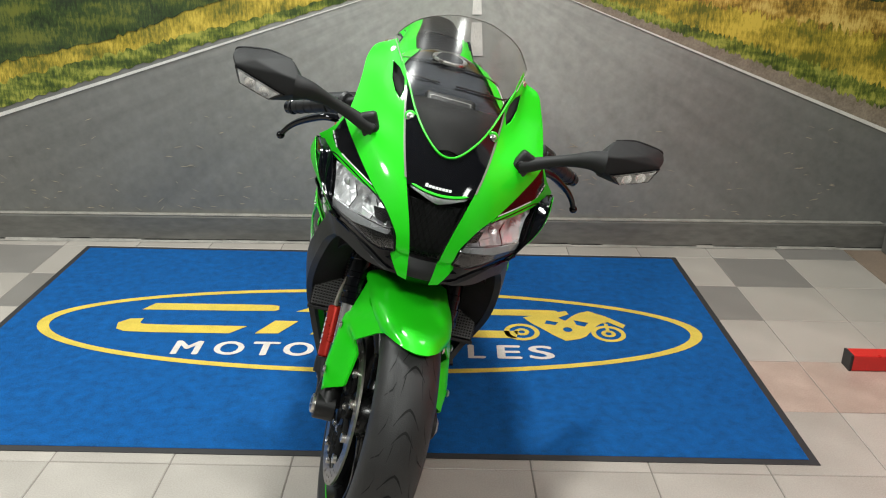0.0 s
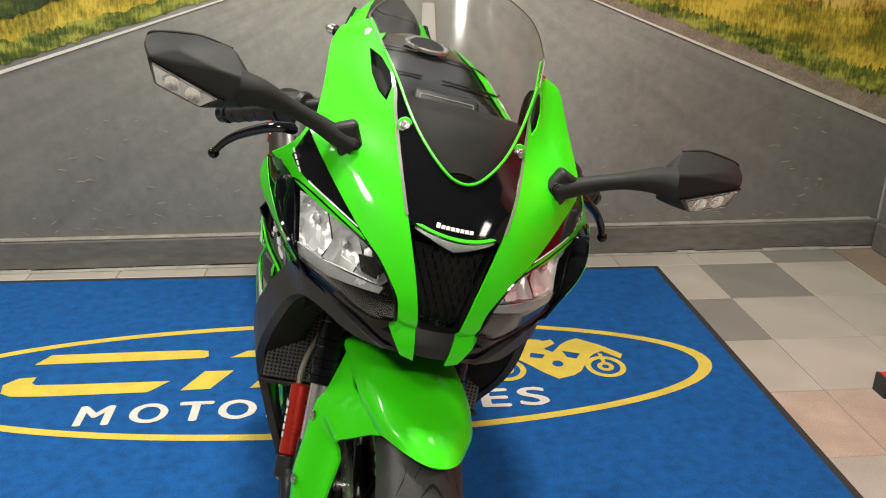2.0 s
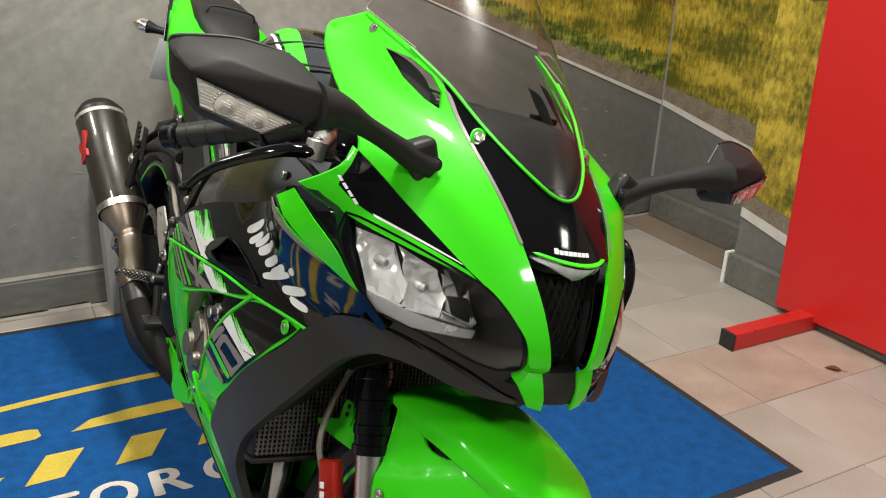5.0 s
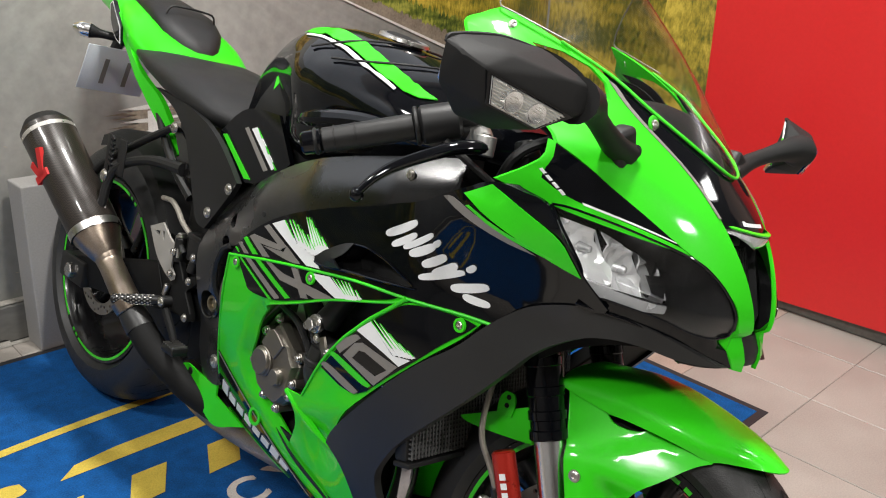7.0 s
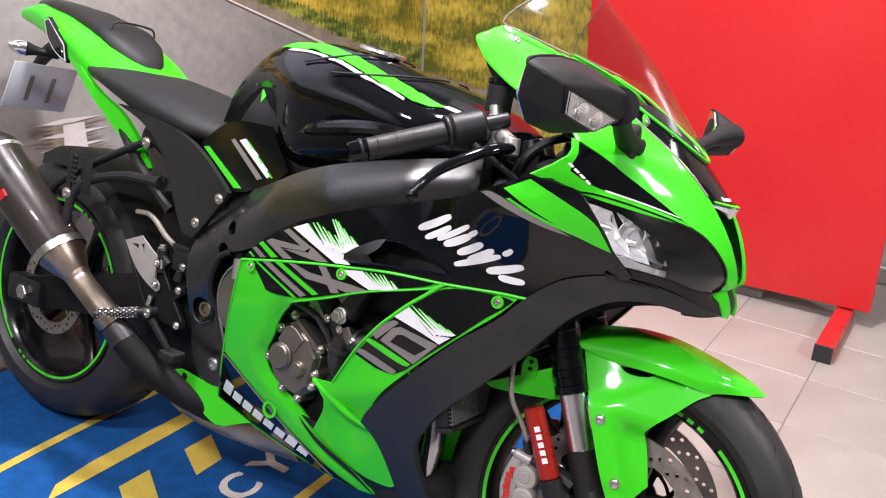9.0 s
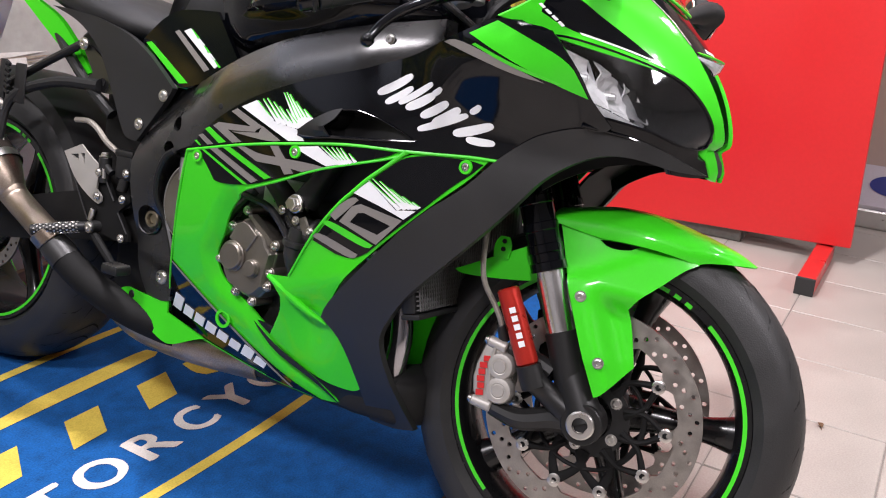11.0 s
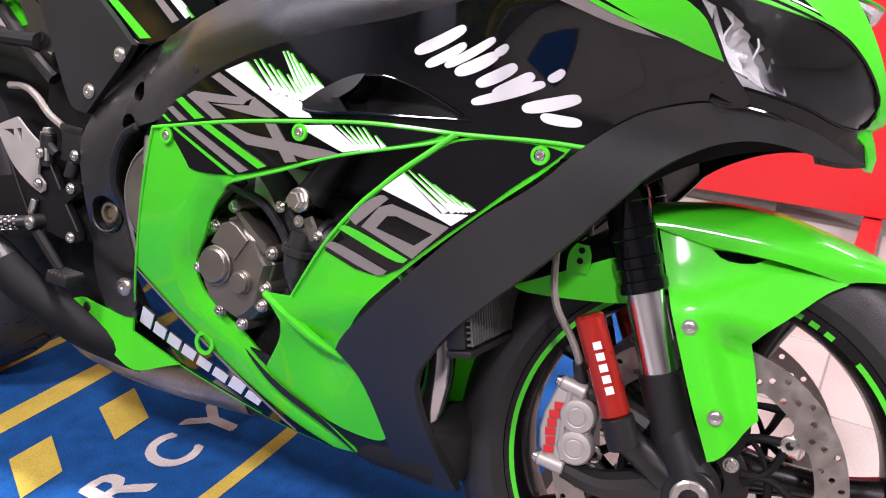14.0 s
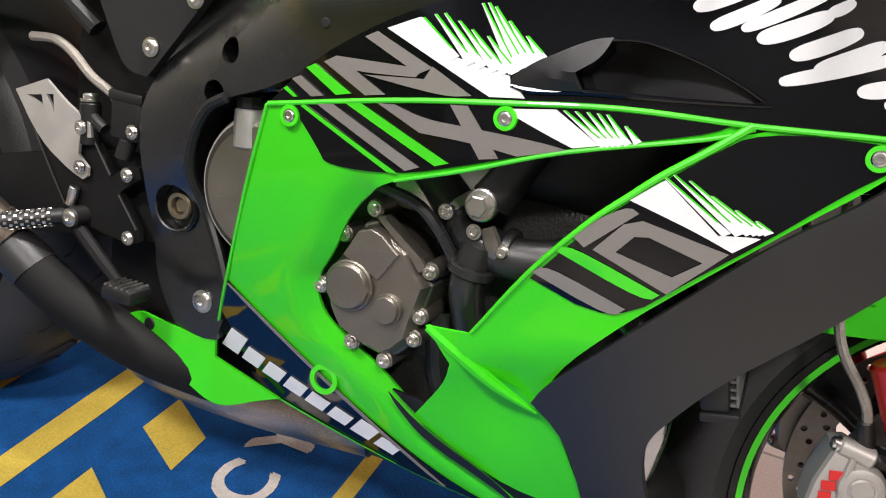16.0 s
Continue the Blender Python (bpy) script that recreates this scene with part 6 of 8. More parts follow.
brow = part("light_brow", brow_sheet([(0.003, -0.0022, 0.0), (-0.001, -0.0005, 0.0), (0.000, 0.0012, 0.0), (0.004, 0.0014, 0.0)], 0.066, 0.0015), GREEN, bike, "green brow over the nose light")
light = part("position_light", brow_sheet([(0.003, 0.004, 0.1), (0.006, 0.013, 0.5), (0.012, 0.019, 0.8)], 0.055, 0.002), PALELENS, bike, "clear position light in the nose")
part("lens", brow_sheet([(-0.001, 0.003, 0.1), (0.003, 0.014, 0.5), (0.010, 0.021, 0.8)], 0.057, 0.0025), LENS, light, "clear lens").visible_shadow = False
for k in range(9):
    x = -0.040 + 0.010 * k
    f = 1 - abs(x) / 0.055
    part("prism", rod(brow_line(x, 0.0045, 0.005), brow_line(x, 0.0045 + 0.004 * f, 0.005 + 0.008 * f), 0.0012, segs=6), STEEL, light)
GR = full([(0.052, 0.800), (0.044, 0.776), (0.035, 0.728), (0.032, 0.700)])
grille = nose_panel("intake_grille", GR, RECESS_SHADE, label="black intake grille", lift=-0.046)
mesh_bm = bmesh.new()
for i in range(-9, 10):
    for d in (-1, 1):
        pts = []
        for k in range(9):
            z = 0.700 + 0.104 * k / 8
            x = i * 0.012 + d * (k - 4) * 0.0065
            lim = lerp_table(z, [(0.700, 0.029), (0.728, 0.033), (0.776, 0.047), (0.818, 0.056)])
            if abs(x) < lim:
                pts.append((x, nose_y(x, z) + 0.038, z))
        if len(pts) > 1:
            t = tube(pts, 0.0012, 5, smooth_line=False)
            me = bpy.data.meshes.new("t")
            t.to_mesh(me)
            t.free()
            mesh_bm.from_mesh(me)
            bpy.data.meshes.remove(me)
part("grille_mesh", mesh_bm, MATT, grille)
part("duct_roof", shell(full([(0.056, 0.815), (0.020, 0.806), (0.010, 0.806)]), lambda x, z: (x, nose_y(x, z) + 0.042 - 0.2 * (0.815 - z), z), (0, 1, 0), 0.004, 0.01), SATIN, grille)
for s in (-1, 1):
    part("duct_side", loft([[V((s * x, nose_y(x, z) + d, z)) for x, z in ((0.056, 0.812), (0.044, 0.766), (0.034, 0.728), (0.030, 0.668), (0.033, 0.668), (0.037, 0.728), (0.047, 0.766), (0.059, 0.812))] for d in (0.022, 0.050)]), SATIN, grille)
part("chin", shell([(-0.034, 0.703), (-0.028, 0.668), (0.028, 0.668), (0.034, 0.703)], on_nose(1, -0.004), (0, 1, 0), 0.02, 0.015), SATIN, grille, "black chin block")

# ---- windscreen: a clear bubble ----
half = [(0.010, 0.8915), (0.030, 0.901), (0.058, 0.924), (0.081, 0.951), (0.101, 0.982), (0.124, 1.012), (0.144, 1.036), (0.149, 1.048), (0.123, 1.084), (0.091, 1.108), (0.047, 1.126), (0.020, 1.131)]
SCR = half + [(-x, z) for x, z in reversed(half)]


def bubble(x, z):
    return (x, nose_y(x, z) - 0.006 - 0.012 * math.sin(math.pi * min(1, max(0, (z - 0.89) / 0.23))), z)


screen = part("windscreen", shell(SCR, bubble, (0, 1, 0), 0.003, 0.018), SCREEN, bike, "clear lightly smoked windscreen")
screen.visible_shadow = False
lower = [(x, z) for x, z in half if z < 1.02]
part("edge_piping", tube([(x, nose_y(x, z) - 0.005, z - 0.001) for x, z in lower[::-1]] + [(-x, nose_y(x, z) - 0.005, z - 0.001) for x, z in lower], 0.0021, 8, 3), GREEN_TRIM, screen, "green edge piping")
upper_edge = [(x, z) for x, z in half if z >= 1.0]
part("screen_edge", tube([bubble(x, z) for x, z in upper_edge] + [bubble(-x, z) for x, z in upper_edge[::-1]], 0.0012, 6, 3), GREY, screen, "pale polished screen edge")
# dark hood inside the screen, rolling over towards the rider
hood = bmesh.new()
rows = []
for dy, z, half_w in ((0.010, 0.898, 0.030), (0.010, 0.915, 0.062), (0.011, 0.935, 0.080), (0.014, 0.948, 0.090), (0.024, 0.958, 0.097), (0.045, 0.963, 0.101), (0.085, 0.963, 0.103), (0.125, 0.957, 0.102), (0.130, 0.940, 0.098)):
    row = []
    for k in range(17):
        u = -1 + k / 8
        x = half_w * u
        row.append(hood.verts.new((x, nose_y(x * 0.75, z) + dy, z - 0.010 * u * u)))
    rows.append(row)
for r0, r1 in zip(rows, rows[1:]):
    for k in range(16):
        hood.faces.new((r0[k], r0[k + 1], r1[k + 1], r1[k]))
geo = bmesh.ops.extrude_face_region(hood, geom=hood.faces[:])
bmesh.ops.translate(hood, verts=[g for g in geo["geom"] if isinstance(g, bmesh.types.BMVert)], vec=(0, 0.004, -0.004))
dash = part("dash_hood", hood, MATT, bike, "black dash hood behind the screen", angle=60)
part("instrument", moved(box(-0.058, 0.058, -0.012, 0.012, -0.035, 0.035, 0.010, 3), Matrix.Translation((0, 0.268, 0.925)) @ Matrix.Rotation(radians(-42), 4, "X")), SATIN, dash, "black instrument cluster")
# pale strips stand in for the light along the cluster's edges
for u0, u1, w0, w1 in ((-0.046, 0.046, 0.021, 0.0222), (-0.046, -0.0446, -0.012, 0.021), (0.0446, 0.046, -0.012, 0.021)):
    part("lit_outline", moved(box(u0, u1, -0.0128, -0.0118, w0, w1), Matrix.Translation((0, 0.268, 0.925)) @ Matrix.Rotation(radians(-42), 4, "X")), ALLOY, dash)

# ---- mirrors ----
def hull(points, bevel=0.004):
    bm = bmesh.new()
    for p in points:
        bm.verts.new(p)
    bmesh.ops.convex_hull(bm, input=bm.verts[:])
    bmesh.ops.dissolve_limit(bm, angle_limit=radians(4), verts=bm.verts[:], edges=bm.edges[:])
    bmesh.ops.bevel(bm, geom=bm.edges[:], offset=bevel, segments=3, affect="EDGES", profile=0.6, clamp_overlap=True)
    return bm


def mirror(s):
    reach, lift, fore = (1.0, 0.0, 0.0) if s < 0 else (0.97, 0.060, 0.045)     # the left one is folded a little up and forward

    def P(x, y, z):
        out = -x - 0.148
        return V((s * (0.148 + out * reach), y - fore * max(0.0, out), z + lift * max(0.0, out)))
    back = [P(-0.447, 0.114, 0.964), P(-0.436, 0.113, 0.972), P(-0.380, 0.104, 0.982), P(-0.330, 0.082, 0.980), P(-0.302, 0.066, 0.952), P(-0.312, 0.078, 0.902), P(-0.360, 0.108, 0.887), P(-0.402, 0.124, 0.894), P(-0.436, 0.126, 0.926)]
    front = [P(-0.433, 0.066, 0.945), P(-0.325, 0.031, 0.920), P(-0.357, 0.053, 0.897), P(-0.420, 0.070, 0.911), P(-0.446, 0.090, 0.956), P(-0.400, 0.066, 0.963), P(-0.335, 0.038, 0.955), P(-0.300, 0.030, 0.952), P(-0.302, 0.030, 0.926)]
    body = part("mirror", hull(back + front), MATT2, bike, "matt black mirror with a clear indicator", angle=25)
    ctr = sum(back, V()) / len(back)
    part("mirror_glass", loft([[ctr + (p - ctr) * 0.92 + V((0, d, 0)) for p in back] for d in (0.001, 0.004)]), CHROME, body, "mirror glass")
    part("brow", tube([P(-0.446, 0.114, 0.962), P(-0.436, 0.114, 0.970), P(-0.380, 0.105, 0.980), P(-0.332, 0.084, 0.978)], [0.0015, 0.003, 0.003, 0.0015], 8), MATT2, body)
    c00, c10, c11, c01 = P(-0.420, 0.069, 0.912), P(-0.357, 0.053, 0.898), P(-0.325, 0.031, 0.918), P(-0.433, 0.066, 0.943)
    nrm = (c10 - c00).cross(c01 - c00).normalized()
    if nrm.y > 0:
        nrm = -nrm

    def face(u, v, d=0.0):
        return c00.lerp(c10, u).lerp(c01.lerp(c11, u), v) + nrm * d
    quad = [(0.05, 0.06), (0.96, 0.06), (0.90, 0.92), (0.05, 0.94)]
    part("indicator_rim", shell([(0.0, 0.0), (1.0, 0.0), (0.98, 1.0), (0.0, 1.0)], lambda u, v: face(u, v, 0.002), -nrm, 0.004, 0.1, holes=[quad], soft=False), GLOSS, body)
    part("indicator_bed", shell(quad, lambda u, v: face(u, v, 0.0012), -nrm, 0.003, 0.1, soft=False), PALELENS, body, "bright indicator reflector")
    part("indicator_lens", shell(quad, lambda u, v: face(u, v, 0.005 + 0.002 * math.sin(math.pi * u)), -nrm, 0.0015, 0.1, soft=False), LENS, body, "clear indicator lens").visible_shadow = False
    rot = nrm.to_track_quat("Z", "Y").to_matrix().to_4x4()
    for u in (0.36, 0.70):
        part("bulb_cup", moved(lathe([(0.001, 0.0), (0.0012, 0.005), (0.0035, 0.0095), (0.0035, 0.011), (0.0005, 0.0115)], 20, "Z", closed=False), Matrix.Translation(face(u, 0.5, 0.001)) @ rot), CHROME, body)
    for k in range(8):
        v = 0.12 + 0.107 * k
        part("prism", tube([face(0.07, v, 0.0018), face(0.93, v, 0.0018)], 0.0009, 5, smooth_line=False), STEEL, body)
    part("stalk", tube([P(-0.312, 0.044, 0.936), P(-0.285, 0.046, 0.936), P(-0.245, 0.058, 0.924), P(-0.205, 0.066, 0.910), P(-0.172, 0.068, 0.897), P(-0.148, 0.066, 0.890)], [0.030, 0.022, 0.0145, 0.0145, 0.0175, 0.019], 16, 5, flat=0.85), MATT2, body)
    part("foot", moved(box(-0.018, 0.018, -0.014, 0.014, -0.032, 0.030, 0.008, 3), Matrix.Translation(P(-0.156, 0.070, 0.892)) @ Matrix.Rotation(s * radians(24), 4, "Y")), SATIN, body)
    for dz in (-0.02, 0.012):
        part("bolt", bolt(P(-0.148, 0.054, 0.884 + dz), (s * 0.4, -1, 0.1), 0.006), SATIN, body)


mirror(-1)
mirror(1)

# ---- bars, grips, levers ----
for s in (-1, 1):
    a, b = V((s * 0.345, 0.405, 0.814)), V((s * 0.256, 0.318, 0.862))
    d = (a - b).normalized()
    grip = part("handgrip", rod(b, a - d * 0.012, 0.0175, 0.0165), GRIP, bike, "ribbed black rubber handgrip")
    for k in range(4):
        part("rib", rod(b + d * (0.02 + 0.028 * k), b + d * (0.022 + 0.028 * k), 0.0181), GRIP, grip)
    part("flange", rod(b - d * 0.006, b, 0.026), GRIP, grip)
    end = part("bar_end", rod(a - d * 0.012, a + d * 0.016, 0.0165, 0.0155, bevel=0.003), GLOSS, grip, "black bar-end weight")
    part("end_ring", rod(a - d * 0.006, a - d * 0.001, 0.0182), SATIN, grip)
    sw_ = part("switchgear", rod(b - d * 0.062, b - d * 0.006, 0.025, 0.026, bevel=0.005), SATIN, grip, "black switch block")
    part("switch", moved(box(-0.016, 0.016, -0.028, 0.0, -0.022, 0.014, 0.005, 3), Matrix.Translation(b - d * 0.035) @ d.to_track_quat("X", "Z").to_matrix().to_4x4()), SATIN, sw_)
    part("bar_tube", rod(b - d * 0.10, b, 0.012), FRAME, grip)
    lev = tube([(s * 0.205, 0.232, 0.854), (s * 0.226, 0.226, 0.856), (s * 0.262, 0.240, 0.848), (s * 0.308, 0.274, 0.818), (s * 0.332, 0.290, 0.795), (s * 0.346, 0.300, 0.773)], [0.010, 0.012, 0.011, 0.0095, 0.008, 0.007], 12, 6, flat=0.8)
    lever = part("lever", lev, GLOSS, bike, "gloss black control lever")
    ball = bmesh.new()
    bmesh.ops.create_uvsphere(ball, u_segments=16, v_segments=10, radius=0.0095)
    part("lever_ball", moved(ball, Matrix.Translation((s * 0.348, 0.301, 0.769))), GLOSS, lever)
    mc = V((s * 0.190, 0.272, 0.876))
    pump = part("master_cylinder", rod((s * 0.192, 0.258, 0.846), (s * 0.188, 0.276, 0.902), 0.017, 0.015, bevel=0.004), ALLOY, bike, "silver master cylinder")
    part("pump_neck", rod((s * 0.188, 0.276, 0.902), (s * 0.187, 0.280, 0.916), 0.010), STEEL, pump)
    part("clamp", rod((s * 0.176, 0.276, 0.872), (s * 0.214, 0.284, 0.872), 0.016), FRAME, pump)
    part("pivot_ear", rod((s * 0.218, 0.226, 0.846), (s * 0.216, 0.228, 0.872), 0.014), ALLOY, pump)
    part("pump_arm", tube([(s * 0.190, 0.262, 0.872), (s * 0.206, 0.240, 0.866), (s * 0.217, 0.227, 0.860)], [0.015, 0.013, 0.011], 12), ALLOY, pump)
    part("pivot_bolt", bolt((s * 0.216, 0.228, 0.872), (0, 0, 1), 0.006), STEEL, pump)
    cup = part("fluid_cup", rod(mc + V((-s * 0.02, 0.012, 0.030)), mc + V((-s * 0.02, 0.012, 0.072)), 0.021, 0.021), SATIN, pump, "black fluid reservoir")
    part("cup_lid", rod(mc + V((-s * 0.02, 0.012, 0.072)), mc + V((-s * 0.02, 0.012, 0.082)), 0.0225), GLOSS, cup)
    part("cup_hose", tube([mc + V((0, 0, 0.01)), mc + V((-s * 0.03, 0.03, 0.02)), mc + V((-s * 0.02, 0.012, 0.034))], 0.006, 8), RUBBER, pump)
    part("cable", tube([b - d * 0.03 + V((0, -0.02, -0.02)), (s * 0.17, 0.215, 0.80), (s * 0.11, 0.22, 0.76), (s * 0.06, 0.26, 0.72)], 0.005, 8), RUBBER, bike, "black control cable")

part("top_clamp", shell(full([(0.135, 0.215), (0.140, 0.250), (0.08, 0.275), (0.03, 0.27)]), lambda x, y: (x, y, 0.845 - 0.35 * (y - 0.24)), (0, 0, -1), 0.022, 0.03), FRAME, bike, "black fork top clamp")
part("lower_clamp", box(-0.14, 0.14, 0.145, 0.205, 0.655, 0.69, 0.012), FRAME, bike, "black lower fork clamp")
for s in (-1, 1):
    part("fork_cap", rod((s * 0.105, 0.238, 0.845), (s * 0.105, 0.249, 0.872), 0.020, 0.016), FRAME, bike, "black fork cap")
part("ignition", rod((0, 0.262, 0.845), (0, 0.275, 0.878), 0.017), STEEL, bike, "steel ignition lock")

# ---- tank ----
TOP = [(0.30, 0.885), (0.36, 0.918), (0.44, 0.940), (0.52, 0.953), (0.62, 0.975), (0.72, 0.987), (0.80, 0.985), (0.86, 0.968), (0.91, 0.925), (0.945, 0.855), (0.95, 0.80)]
HALF = [(0.30, 0.125), (0.36, 0.165), (0.44, 0.188), (0.52, 0.196), (0.62, 0.194), (0.70, 0.182), (0.76, 0.158), (0.82, 0.128), (0.88, 0.105), (0.95, 0.085)]
LOW = [(0.30, 0.79), (0.5, 0.755), (0.70, 0.725), (0.80, 0.735), (0.88, 0.75), (0.95, 0.77)]
rings = []
for i in range(27):
    y = 0.30 + 0.65 * i / 26
    h, t, l = lerp_table(y, HALF), lerp_table(y, TOP), lerp_table(y, LOW)
    ring = []
    for k in range(40):
        a = 2 * math.pi * k / 40
        c, sn = math.cos(a), math.sin(a)
        p = 3.0 if sn > 0 else 3.6
        hh = h * (1 - 0.24 * max(0, sn) ** 2 - 0.16 * max(0.0, -sn) - 0.10 * math.exp(-((sn + 0.15) / 0.28) ** 2) * min(1, max(0, (y - 0.42) / 0.15)))
        ring.append(V((hh * math.copysign(abs(c) ** (2 / p), c), y, (t + l) / 2 + (t - l) / 2 * math.copysign(abs(sn) ** (2 / 2.4), sn))))
    rings.append(ring)
tank = part("fuel_tank", loft(rings), GLOSS, bike, "gloss black fuel tank with green stripes", angle=60)
cap = part("filler_cap", rod((0, 0.640, 0.980), (0, 0.638, 0.988), 0.036, 0.035, 32), SATIN, tank, "black filler cap in a bright ring")
part("cap_ring", moved(lathe([(0, 0.036), (0.0, 0.047), (0.005, 0.046), (0.007, 0.041), (0.005, 0.036)], 40, "Z"), Matrix.Translation((0, 0.640, 0.982)) @ Matrix.Rotation(radians(8), 4, "X")), STEEL, cap, "bright steel ring")


def tank_top(x, y):
    """Height of the tank's skin over x and y."""
    h, t, l = lerp_table(y, HALF), lerp_table(y, TOP), lerp_table(y, LOW)
    best = (t + l) / 2
    for k in range(46):
        a = math.pi / 2 * k / 45
        c, sn = math.cos(a), math.sin(a)
        hh = h * (1 - 0.24 * sn ** 2 - 0.10 * math.exp(-((sn + 0.15) / 0.28) ** 2) * min(1, max(0, (y - 0.42) / 0.15)))
        if hh * c ** (2 / 3.0) <= abs(x):
            return (t + l) / 2 + (t - l) / 2 * sn ** (2 / 2.4)
    return t


for s in (-1, 1):
    for nm, poly, m in (("green_stripe", [(0.072, 0.828), (0.078, 0.711), (0.104, 0.620), (0.134, 0.490), (0.148, 0.430), (0.143, 0.395), (0.163, 0.420), (0.166, 0.450), (0.157, 0.500), (0.145, 0.565), (0.126, 0.655), (0.096, 0.785)], GREEN),
                        ("white_line", [(0.101, 0.785), (0.130, 0.660), (0.148, 0.572), (0.161, 0.500), (0.168, 0.460), (0.1715, 0.460), (0.1645, 0.505), (0.1515, 0.585), (0.1325, 0.672), (0.1045, 0.780)], WHITE)):
        part(nm, shell(poly, lambda x, y: (s * x, y, tank_top(x, y) + 0.003), (0, 0, -1), 0.0015, 0.014), m, tank)
    for line in (((0.02, 0.600), (0.06, 0.605), (0.10, 0.625), (0.13, 0.650), (0.150, 0.700)), ((0.02, 0.470), (0.07, 0.480), (0.12, 0.515), (0.150, 0.560), (0.168, 0.620))):
        part("seam", tube([(s * x, y, tank_top(x, y) + 0.0035) for x, y in line], 0.0022, 6, 3), SATIN, tank)
    # knee cover behind the tank with a white flash and green line
    KX = lambda y, z: 0.142 - 0.06 * (y - 0.80)
    kc = side_panel("knee_cover", [(0.700, 0.735), (0.740, 0.700), (0.815, 0.672), (0.850, 0.672), (0.950, 0.745), (0.900, 0.790), (0.850, 0.810), (0.760, 0.810)], GLOSS, s, flat=KX, label="gloss black knee cover", thick=0.01)
    mark("green_line", [(0.937, 0.743), (0.923, 0.746), (0.815, 0.681), (0.836, 0.678)], GREEN_TRIM, s, kc, 0.0016, flat=KX, soft=20)
    mark("grey_bar", [(0.862, 0.768), (0.852, 0.772), (0.764, 0.710), (0.776, 0.705)], GREY, s, kc, 0.0016, flat=KX, soft=20)
    mark("white_flash", [(0.838, 0.771), (0.822, 0.777), (0.742, 0.719), (0.751, 0.713)], WHITE, s, kc, 0.0018, flat=KX, soft=20)
    for k in range(5):
        y, z = 0.818 - 0.015 * k, 0.776 - 0.0112 * k
        mark("white_streak", [(y, z), (y - 0.022, z - 0.0145), (y - 0.017, z - 0.0165)], WHITE if k % 2 else GREEN_TRIM, s, kc, 0.0018, flat=KX, soft=20)
    pad_x = lambda y, z: 0.138 - 0.30 * max(0.0, z - 0.83)
    tp = side_panel("tank_pad", [(0.852, 0.798), (0.832, 0.831), (0.802, 0.905), (0.776, 0.918), (0.750, 0.885), (0.744, 0.802), (0.772, 0.757), (0.800, 0.760)], SATIN, s, flat=pad_x, label="matt black tank pad", thick=0.008)
    mark("green_mark", [(0.812, 0.872), (0.806, 0.886), (0.792, 0.892), (0.796, 0.868), (0.806, 0.850)], GREEN_TRIM, s, tp, 0.0016, flat=pad_x, soft=20)
    # airbox ridges beside the grip
    part("tank_ridge", tube([(s * 0.192, 0.36, 0.846), (s * 0.202, 0.48, 0.845), (s * 0.200, 0.60, 0.828), (s * 0.180, 0.66, 0.815)], [0.006, 0.013, 0.013, 0.004], 10, 5), GLOSS, tank)

# ---- seat, tail ----
rings = []
SEAT_TOP = [(0.835, 0.800), (0.90, 0.792), (0.97, 0.806), (1.03, 0.825), (1.10, 0.844), (1.16, 0.855), (1.25, 0.866), (1.33, 0.870), (1.365, 0.862)]
SEAT_HALF = [(0.835, 0.060), (0.90, 0.106), (1.00, 0.143), (1.12, 0.156), (1.25, 0.152), (1.33, 0.136), (1.365, 0.105)]
SEAT_LOW = [(0.835, 0.745), (0.90, 0.735), (1.00, 0.736), (1.10, 0.752), (1.17, 0.772), (1.27, 0.812), (1.365, 0.848)]
for i in range(22):
    y = 0.835 + 0.53 * i / 21
    rings.append(oval(y, lerp_table(y, SEAT_HALF), lerp_table(y, SEAT_LOW), lerp_table(y, SEAT_TOP), 2.6, 36))
seat = part("rider_seat", loft(rings), VINYL, bike, "black vinyl rider seat", angle=60)
TAIL_TOP = [(1.13, 0.826), (1.16, 0.842), (1.22, 0.860), (1.28, 0.878), (1.33, 0.908), (1.38, 0.936), (1.50, 0.968), (1.65, 0.988), (1.73, 0.972)]
TAIL_HALF = [(1.13, 0.014), (1.16, 0.055), (1.22, 0.100), (1.28, 0.130), (1.34, 0.142), (1.42, 0.128), (1.50, 0.104), (1.60, 0.078), (1.73, 0.040)]
TAIL_LOW = [(1.13, 0.800), (1.20, 0.800), (1.28, 0.810), (1.39, 0.840), (1.50, 0.880), (1.62, 0.912), (1.73, 0.935)]
rings = []
for i in range(26):
    y = 1.13 + 0.60 * i / 25
    rings.append(oval(y, lerp_table(y, TAIL_HALF), lerp_table(y, TAIL_LOW), lerp_table(y, TAIL_TOP), 3.2, 40, top=2.3))
tail = part("tail_cowl", loft(rings), GREEN, bike, "glossy green tail cowl", angle=60)
rings = []
for i in range(20):
    y = 1.268 + 0.417 * i / 19
    half = lerp_table(y, [(1.268, 0.020), (1.285, 0.042), (1.33, 0.074), (1.38, 0.082), (1.50, 0.066), (1.60, 0.050), (1.685, 0.028)])
    top = lerp_table(y, [(1.268, 0.884), (1.285, 0.901), (1.33, 0.936), (1.38, 0.962), (1.48, 0.986), (1.60, 0.999), (1.685, 0.994)])
    rings.append(oval(y, half, top - 0.06, top, 3.0, 28))
pad = part("tail_pad", loft(rings), VINYL, bike, "black pillion pad on the tail", angle=60)
